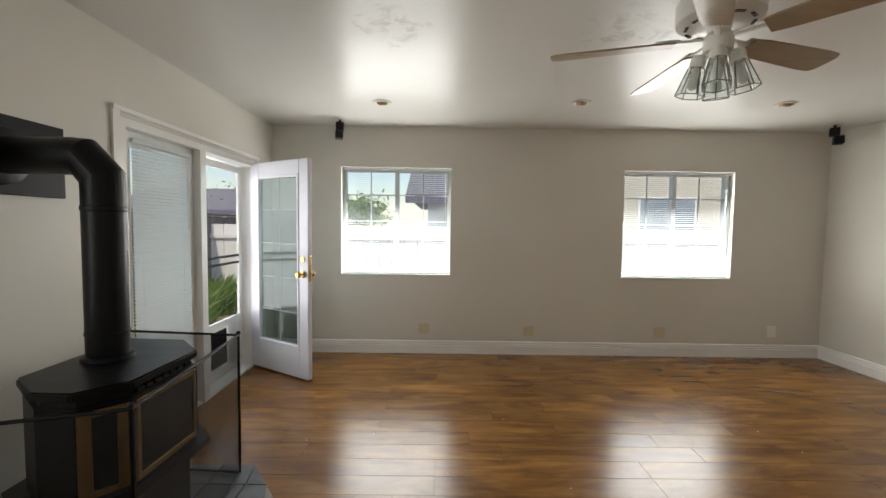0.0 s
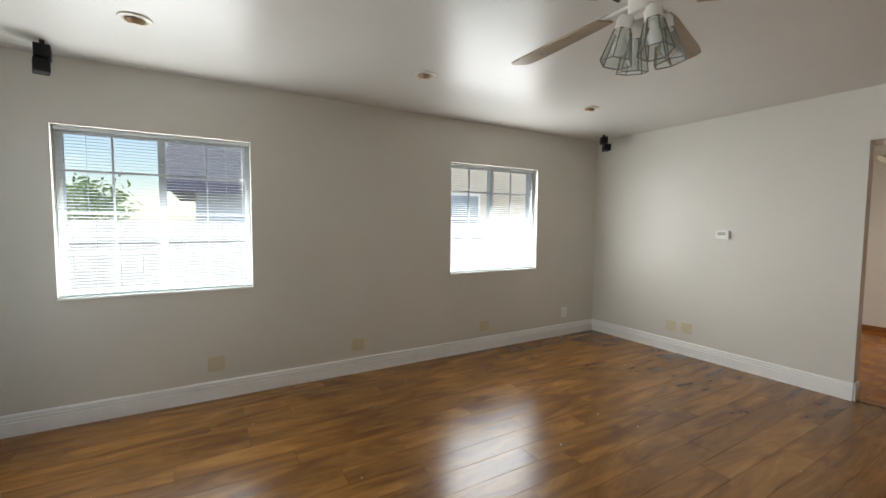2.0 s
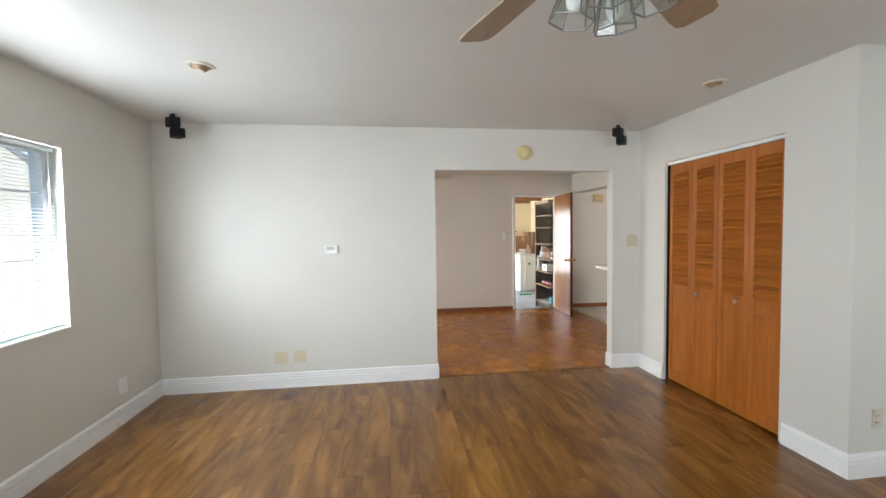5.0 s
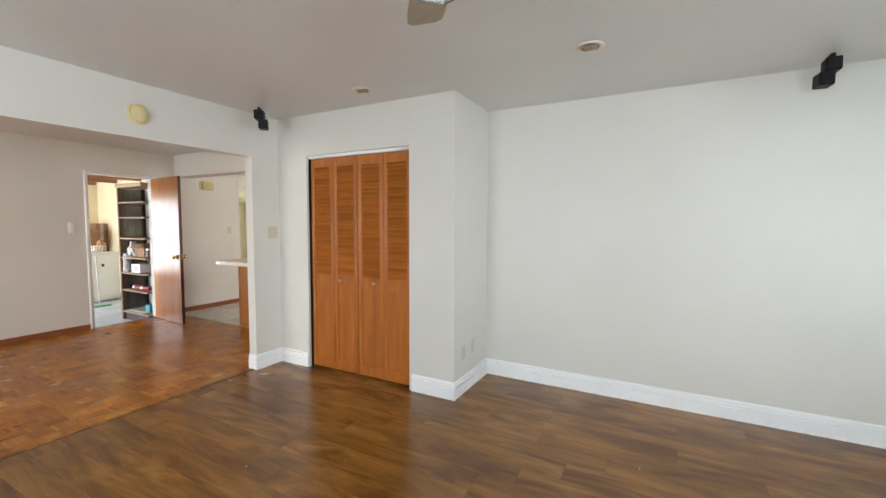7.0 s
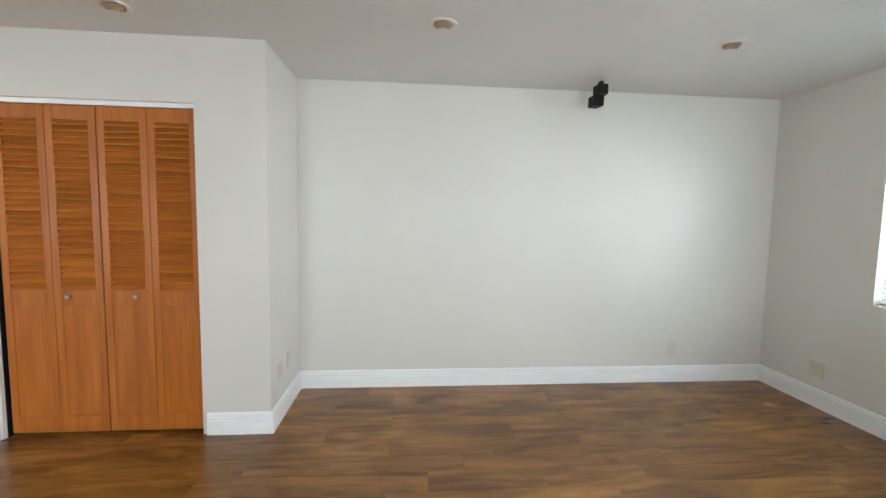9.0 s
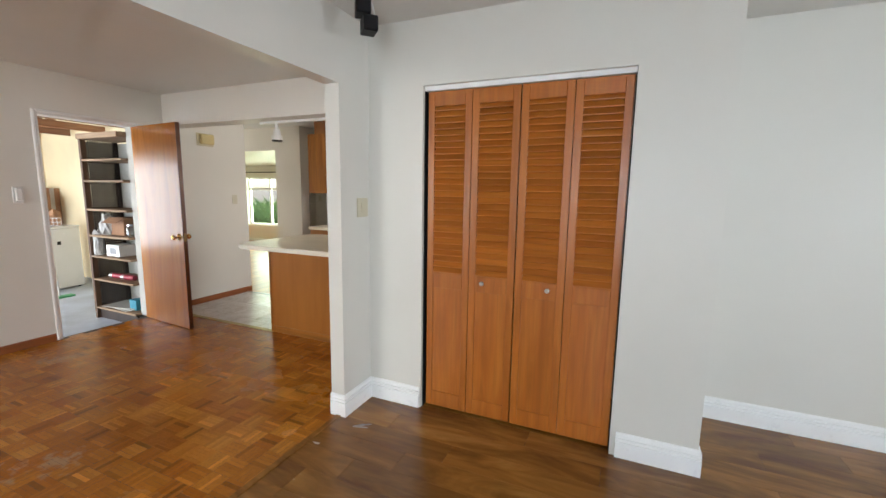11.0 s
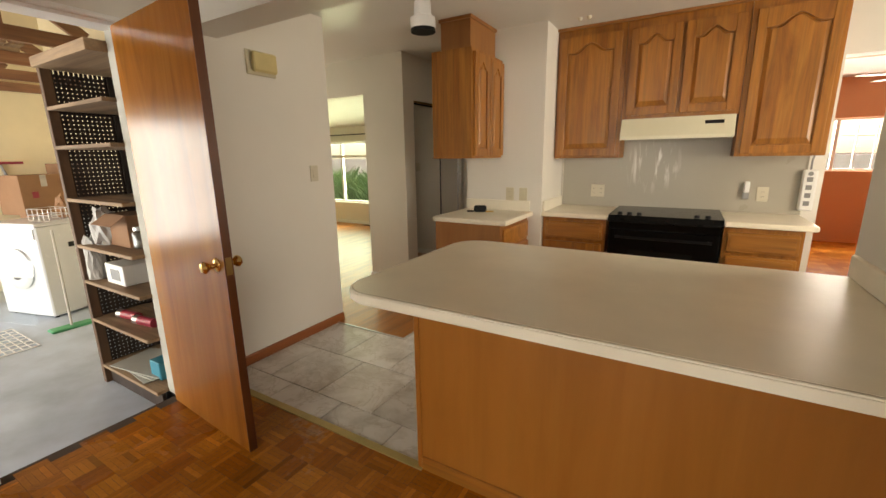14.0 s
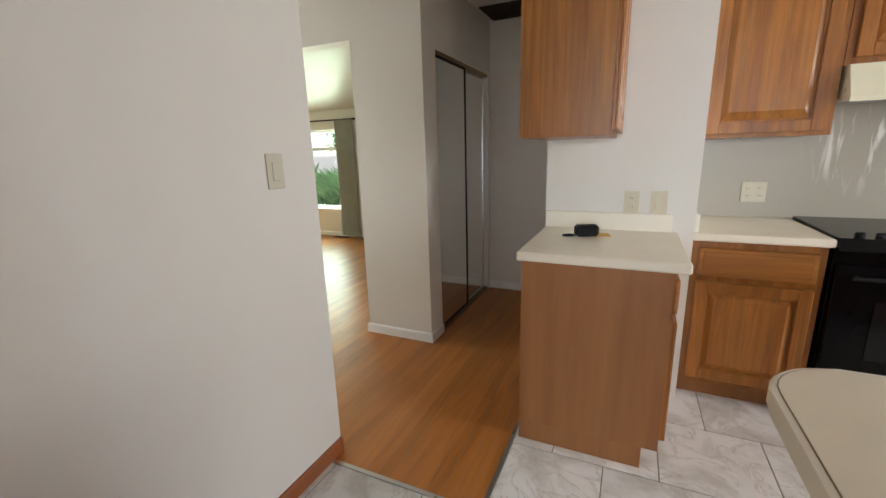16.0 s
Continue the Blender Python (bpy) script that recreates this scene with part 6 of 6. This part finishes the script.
eb = thing("junction_box", "small grey electrical box on the garage wall", "junction box", (13.099, 0.12, 1.42))
part("box", bx(B(), -0.05, -0.06, 0, 0, 0.06, 0.11, 0.004), STEEL, eb)
part("conduit", cyl(B(), (-0.02, 0, 0.11), (-0.02, 0, 0.9), 0.011, seg=8), STEEL, eb)
ln = thing("shop_light", "white fluorescent shop light hung from the rafters", "ceiling lamp", (11.9, 0.42, 1.72))
part("reflector", bx(B(), -0.6, -0.09, 0, 0.6, 0.09, 0.05, 0.01), WHITEP, ln)
for y in (-0.07, 0.07):
    part("strap", rod(B(), [(0.2, y, 0.045), (0.2, y * 3.2, 0.52)], 0.010), STEEL, ln)
for i in range(5):
    x = 9.25 + i * 0.95
    rt = thing("roof_truss", "rough sawn timber roof truss over the garage", "truss", (x, 0, 2.22), 0, "garage trusses")
    part("bottom_chord", bx(B(), -0.02, -0.7, 0, 0.02, 6.2, 0.10), RAFTER, rt)
    for a, b in (((-0.1, 0.1), (1.2, 1.05)), ((1.2, 1.05), (2.2, 0.1)), ((2.2, 0.1), (3.2, 1.05)), ((3.2, 1.05), (4.4, 0.1)), ((0.4, 0.1), (0.4, 0.62))):
        bm = B()
        d = Vector((0, b[0] - a[0], b[1] - a[1]))
        bx(bm, -0.018, 0, -0.045, 0.018, d.length, 0.045)
        part("web", turn(bm, pose(0, a[0], a[1], math.degrees(math.atan2(d.z, d.y)))), RAFTER, rt)
cr2 = thing("wood_crate", "slatted wooden crate laid over the rafters", "crate", (11.55, 0.28, 2.325), 0)
for k in range(5):
    part("slat", bx(B(), -0.55, -0.25 + k * 0.11, 0.03, 0.55, -0.17 + k * 0.11, 0.05), SHELFW, cr2)
for x in (-0.42, 0.40):
    part("batten", bx(B(), x, -0.25, 0, x + 0.04, 0.27, 0.03), SHELFW, cr2)

# ---- outdoors ----


def tree(at, height, spread, seed, material, label):
    rnd = random.Random(seed)
    ob = thing("tree", label, "tree", at)
    bm = B()
    cyl(bm, (0, 0, 0), (0, 0, height * 0.5), 0.16, 0.09, 9)
    tips = []
    for k in range(8):
        a, e = rnd.uniform(0, 6.28), rnd.uniform(0.3, 1.1)
        r = spread * rnd.uniform(0.4, 0.8)
        p = (r * math.cos(a), r * math.sin(a), height * (0.45 + 0.45 * rnd.random()))
        cyl(bm, (0, 0, height * rnd.uniform(0.3, 0.48)), p, 0.06, 0.015, 6)
        tips.append(Vector(p))
    part("trunk", bm, BARK, ob)
    n = 4200
    co, fa = [], []
    for k in range(n):
        c = rnd.choice(tips) + Vector((rnd.gauss(0, 0.3), rnd.gauss(0, 0.3), rnd.gauss(0, 0.24))) * spread * 0.62
        u = Vector((rnd.gauss(0, 1), rnd.gauss(0, 1), rnd.gauss(0, 1))).normalized()
        w = u.cross(Vector((rnd.gauss(0, 1), rnd.gauss(0, 1), rnd.gauss(0, 1)))).normalized()
        s = rnd.uniform(0.05, 0.13)
        i = len(co)
        co += [c - u * s, c + w * s * 0.5, c + u * s, c - w * s * 0.5]
        fa.append((i, i + 1, i + 2, i + 3))
    me = bpy.data.meshes.new("crown")
    me.from_pydata(co, [], fa)
    me.materials.append(material)
    cr_ = new("crown", me)
    cr_.parent = ob
    tagged(cr_, "leafy crown", kind="stuff")
    return ob


def bush(at, size, seed, material, label):
    rnd = random.Random(seed)
    co, fa = [], []
    for k in range(900):
        a = rnd.uniform(0, 6.28)
        root = Vector((rnd.gauss(0, size * 0.3), rnd.gauss(0, size * 0.3), 0))
        up = Vector((math.cos(a) * 0.5, math.sin(a) * 0.5, rnd.uniform(0.3, 1.4))).normalized()
        L = size * rnd.uniform(0.4, 1.1)
        side = up.cross(Vector((rnd.gauss(0, 1), rnd.gauss(0, 1), 0.1))).normalized() * 0.012
        i = len(co)
        m = root + up * L * 0.55
        co += [root - side, root + side, m + side * 1.5, root + up * L + Vector((math.cos(a), math.sin(a), -0.4)) * L * 0.15, m - side * 1.5]
        fa.append((i, i + 1, i + 2, i + 3, i + 4))
    me = bpy.data.meshes.new("bush")
    me.from_pydata(co, [], fa)
    me.materials.append(material)
    ob = new("bush", me)
    ob.matrix_basis = pose(*at)
    return tagged(ob, label, "bush")


fence = thing("board_fence", "weathered grey wooden board fence in the side yard", "fence", (-3.45, 0, -0.26))
FB = mesh_of(bx(B(), -0.011, -0.07, 0.02, 0.011, 0.07, 1.78), "fence_board", FENCEW)
for k in range(84):
    shared("board", FB, fence, pose(0, 2.4 + k * 0.147, random.uniform(-0.02, 0.01), 0, random.uniform(-0.5, 0.5), 0))
for z in (0.35, 1.4):
    part("rail", bx(B(), -0.055, 2.3, z, -0.012, 14.8, z + 0.09), FENCEW, fence)
part("cap", bx(B(), -0.05, 2.3, 1.80, 0.05, 14.8, 1.835), FENCEW, fence)
for i, (x, y, s) in enumerate(((-2.9, 7.2, 0.75), (-3.0, 8.6, 0.8), (-2.7, 6.2, 0.55), (-2.9, 9.8, 0.7))):
    bush((x, y, -0.26), s, 20 + i, LEAF2, "clump of long green strap leaves by the fence")
tree((-9.0, 22, -0.26), 3.3, 2.0, 31, LEAF2, "leafy green tree beyond the fence")
tree((-7.0, 27, -0.26), 3.6, 2.2, 32, LEAF2, "leafy green tree behind the neighbour's roof")
tree((-1.6, 14.5, -0.26), 2.7, 1.4, 33, LEAF2, "leafy green tree beyond the yard")
tree((7.8, 25, -0.26), 8.0, 3.4, 34, LEAF2, "tall green tree behind the neighbour's house")
tree((-10.5, 5.0, -0.26), 3.4, 2.2, 35, LEAF2, "leafy green tree west of the yard")
for i, (x, y) in enumerate(((11.2, -12.0), (14.0, -13.5), (17.0, -11.0), (12.6, -17.0), (20.0, -16.0))):
    tree((x, y - 4.0, -0.26), 5.2, 3.2, 40 + i, LEAF2, "leafy green tree in the front garden")
for i, (x, y, s) in enumerate(((13.6, -9.4, 1.1), (15.8, -10.8, 1.3), (18.0, -11.4, 1.2), (20.2, -12.4, 1.5), (14.8, -13.2, 1.4), (17.2, -14.2, 1.6))):
    bush((x, y, -0.26), s, 60 + i, LEAF2, "rounded green shrub in the front garden")
lawn = single("front_lawn", bx(B(), 5, -30, -0.26, 40, -6.2, -0.24), LEAF2, "green lawn in front of the house", "lawn", kind="stuff")


def house(at, w, d, h, rise, label, wallm, eave=0.5):
    ob = thing("neighbour_house", label, "house", at)
    part("wall", bx(B(), 0, 0, 0, w, d, h), wallm, ob)
    bm = B()
    for x in (-eave, w + eave):
        for y, z in ((-eave, h - 0.12), (d / 2, h + rise), (d + eave, h - 0.12)):
            bm.verts.new((x, y, z))
    v = list(bm.verts)
    for f in ((0, 1, 4, 3), (1, 2, 5, 4), (0, 3, 5, 2), (0, 2, 1), (3, 4, 5)):
        bm.faces.new([v[i] for i in f])
    part("roof", bm, ROOFM, ob)
    part("fascia", bx(B(), -eave, -eave - 0.03, h - 0.28, w + eave, -eave, h - 0.08), FASCIA, ob)
    for k in range(3):
        x = w * (0.18 + 0.3 * k)
        wn_ = part("window", bx(B(), x, -0.03, h * 0.42, x + 1.3, 0.0, h * 0.85), VINYL, ob)
        part("pane", bx(B(), x + 0.06, -0.036, h * 0.45, x + 1.24, -0.031, h * 0.82), PANEB, wn_)
    return ob


nh = house((0.9, 11.0, -0.26), 12.5, 7.0, 2.45, 1.75, "neighbour's pale blue house with a grey shingle roof", SIDING)
gb = part("gable", turn(prism(B(), [(3.6, 0), (9.4, 0), (9.4, 2.9), (6.5, 4.3), (3.6, 2.9)], 0.0, 2.6), pose(0, 1.6, 0, 90)), STUCCO, nh, "pale stucco gable")
bm = B()
for a, b in (((3.2, 2.72), (6.5, 4.33)), ((6.5, 4.33), (9.8, 2.72))):
    prism(bm, [a, b, (b[0], b[1] + 0.14), (a[0], a[1] + 0.14)], -0.35, 2.6)
part("gable_roof", turn(bm, pose(0, 1.6, 0, 90)), ROOFM, nh)
gw = part("window", bx(B(), 4.6, -1.03, 1.55, 5.9, -1.0, 2.35), VINYL, nh)
part("pane", bx(B(), 4.66, -1.036, 1.61, 5.84, -1.031, 2.29), PANEB, gw)
house((-13.0, 19.0, -0.26), 8.5, 6.0, 2.3, 1.1, "low neighbouring house beyond the fence", SIDING)
wf = thing("white_fence", "white painted boundary fence between the gardens", "fence", (0, 9.3, -0.26))
for k in range(66):
    part("board", bx(B(), -3.4 + k * 0.26, 0, 0.04, -3.15 + k * 0.26, 0.03, 1.63), WFENCE, wf)
for z in (0.3, 1.35):
    part("rail", bx(B(), -3.4, -0.04, z, 13.8, 0.0, z + 0.09), WFENCE, wf)
dk = thing("deck_railing", "red-stained wooden deck railing beside the house", "railing", (-2.6, 0, -0.26))
part("top_rail", bx(B(), -0.07, -3.0, 1.08, 0.07, 2.3, 1.12, 0.004), REDW, dk)
part("bottom_rail", bx(B(), -0.03, -3.0, 0.30, 0.03, 2.3, 0.37), REDW, dk)
for k in range(40):
    part("baluster", bx(B(), -0.02, -2.98 + k * 0.135, 0.37, 0.02, -2.94 + k * 0.135, 1.08), REDW, dk)
for y in (-2.9, -1.2, 0.5, 2.2):
    part("post", bx(B(), -0.05, y - 0.05, 0.0, 0.05, y + 0.05, 2.45), REDW, dk)
pc = thing("patio_cover", "red shingled patio roof beyond the deck", "roof", (-6.4, 0, 0))
bm = B()
for y in (-5.5, 2.6):
    for x, z in ((0.0, 2.9), (3.2, 2.02), (3.2, 1.94), (0.0, 2.8)):
        bm.verts.new((x, y, z))
v = list(bm.verts)
for f in ((0, 1, 2, 3), (4, 5, 6, 7), (0, 1, 5, 4), (1, 2, 6, 5), (2, 3, 7, 6), (3, 0, 4, 7)):
    bm.faces.new([v[i] for i in f])
part("roof_slab", bm, UMB, pc)
for y in (-5.2, -1.5, 2.3):
    part("post", bx(B(), 2.95, y - 0.05, -0.26, 3.05, y + 0.05, 2.0), WFENCE, pc)

# ---- floor pieces ----
fl_obj = bpy.data.objects["floor_family_room"]
PW, PL = 0.1635, 1.21
cache = {}


def plank(parent, name, x0, x1, y0, y1, t, material, gap=0.0012, lift=0.0):
    key = (name, round(x1 - x0, 3), round(y1 - y0, 3))
    if key not in cache:
        w, d = (x1 - x0) / 2 - gap, (y1 - y0) / 2 - gap
        cache[key] = mesh_of(bx(B(), -w, -d, -t, w, d, 0.0, 0.0005 if name == "plank" else 0.0012), name, material)
    return shared(name, cache[key], parent, pose((x0 + x1) / 2, (y0 + y1) / 2, lift))


random.seed(4)
y, row = S, 0
while y < N - 0.01:
    ye = min(N, y + PW)
    x = W - random.choice((0.0, 0.22, 0.41, 0.63, 0.84, 1.02))
    while x < E + 0.055:
        a, b = max(W, x), min(E + 0.055, x + PL)
        if b - a > 0.02:
            plank(fl_obj, "plank", a, b, y, ye, 0.0035, LAMINATE, 0.0006, random.uniform(-0.0002, 0.0002))
        x += PL
    y, row = ye, row + 1
# closet floor is behind doors; dining parquet: squares of five fingers, turned in turn
pf = bpy.data.objects["floor_dining"]
fingers = {}
for o in (0, 1):
    w, d = (SQ / 2 - 0.0006, SQ / 10 - 0.0005) if o == 0 else (SQ / 10 - 0.0005, SQ / 2 - 0.0006)
    fingers[o] = mesh_of(bx(B(), -w, -d, -0.0035, w, d, 0.0, 0.001), "finger", PARQ)
far = B()
count = 0
ny = int((N - PY0) / SQ) + 1
nx = int((DX - PX0) / SQ) + 1
for j in range(ny):
    for i in range(nx):
        x0, y0 = PX0 + i * SQ, PY0 + j * SQ
        o = (i + j) % 2
        for k in range(5):
            cx, cy = (x0 + SQ / 2, y0 + SQ * (k + 0.5) / 5) if o == 0 else (x0 + SQ * (k + 0.5) / 5, y0 + SQ / 2)
            if cx > DX + 0.03 or cy > N - 0.02:
                continue
            near = 5.7 < x0 < 6.65 and 0.9 < y0 < 1.8
            lift = random.uniform(-0.0004, 0.0004)
            if near and count < 300:
                shared("finger", fingers[o], pf, pose(cx, cy, lift))
                count += 1
            else:
                w, d = (SQ / 2 - 0.0006, SQ / 10 - 0.0005) if o == 0 else (SQ / 10 - 0.0005, SQ / 2 - 0.0006)
                x1, x2, y1, y2 = cx - w, min(cx + w, DX + 0.05), cy - d, cy + d
                far.faces.new([far.verts.new(q) for q in ((x1, y1, lift), (x2, y1, lift), (x2, y2, lift), (x1, y2, lift))])
tagged(part("finger_field", far, PARQI, pf), kind="stuff")

# kitchen tiles in half bond
kf = bpy.data.objects["floor_kitchen"]
TS = 0.43


def tile_piece(x0, x1, y0, y1):
    if x1 - x0 > 0.03 and y1 - y0 > 0.03:
        plank(kf, "tile", x0, x1, y0, y1, 0.006, TILE, 0.0025, random.uniform(-0.0004, 0.0004))


for j in range(-5, 3):
    y0, y1 = -0.92 + (j + 0) * TS - 0.0, -0.92 + (j + 1) * TS
    y0, y1 = max(y0, -2.64), min(y1, 0.135)
    x = 7.47 - 12 * TS + (TS * 0.5 if j % 2 == 0 else 0)
    while x < 8.6:
        a, b = max(x, 3.9), min(x + TS, DX)
        if y1 <= -0.90:
            b = min(b, 7.87)
        tile_piece(a, b, y0, y1)
        x += TS
structure("threshold_kitchen", bx(B(), 6.99, 0.118, -0.001, DX, 0.162, 0.006, 0.002), plain("worn_brass_edging", (0.46, 0.36, 0.14), 0.42, 0.5, 0.15))
bm = bx(B(), 7.868, -0.935, -0.001, DX, -0.915, 0.005, 0.001)
bx(bm, 7.862, -1.40, -0.001, 7.882, -0.935, 0.005, 0.001)
structure("trim_tile_edge", bm, STEEL)

# hall strip boards
hb = B()
random.seed(9)
x = 7.885
while x < 14.0:
    y = -0.937 if x < DX + 0.1 else -1.002
    while y > -5.14:
        e = y - random.uniform(0.5, 1.3)
        e = max(e, -5.14)
        if x < 8.66 or x > 8.9 or y > -2.1:
            lo = max(e, -3.45) if x < 8.7 else e
            if lo < y:
                hb.faces.new([hb.verts.new(q) for q in ((x, lo + 0.0006, 0), (x + 0.0562, lo + 0.0006, 0), (x + 0.0562, y - 0.0006, 0), (x, y - 0.0006, 0))])
        y = e
    x += 0.0575
tagged(part("strip_board", hb, STRIP, bpy.data.objects["floor_front_room"]), kind="stuff")
bits = B()
random.seed(12)
for k in range(70):
    x, y = random.uniform(0.2, 5.0), random.uniform(1.0, 5.2)
    s = random.uniform(0.002, 0.006)
    bx(bits, x, y, 0.0006, x + s, y + s * random.uniform(0.5, 2), 0.0006 + s * 0.5)
smears = B()
random.seed(21)
for cx, cy, size, turned, n in ((5.21, 1.19, 0.10, 25, 3), (5.36, 1.45, 0.04, 10, 2), (7.37, 2.31, 0.13, 60, 3), (7.32, 2.15, 0.10, 50, 2), (7.58, 2.48, 0.10, 40, 2), (7.09, 2.38, 0.07, 70, 2)):
    for k in range(n):
        a, L = radians(turned + random.uniform(-14, 14)), size * random.uniform(0.6, 1.2)
        ox, oy, wd = cx + random.uniform(-0.03, 0.03), cy + random.uniform(-0.03, 0.03), random.uniform(0.006, 0.014)
        ring = []
        for i in range(14):
            t = 2 * math.pi * i / 14
            u, v = L / 2 * math.cos(t), wd * math.sin(t) * random.uniform(0.4, 1.2)
            ring.append((ox + u * math.cos(a) - v * math.sin(a), oy + u * math.sin(a) + v * math.cos(a)))
        prism(smears, ring, 0.0008, 0.0014)
single("paint_smears", smears, plain("dried_pale_paint", (0.55, 0.47, 0.38), 0.6, var=0.2, scale=30), "dried pale paint smears on the wooden floors", "paint marks", kind="stuff")
single("floor_debris", bits, PAPER, "small crumbs and chips scattered on the floor", "debris", kind="stuff")
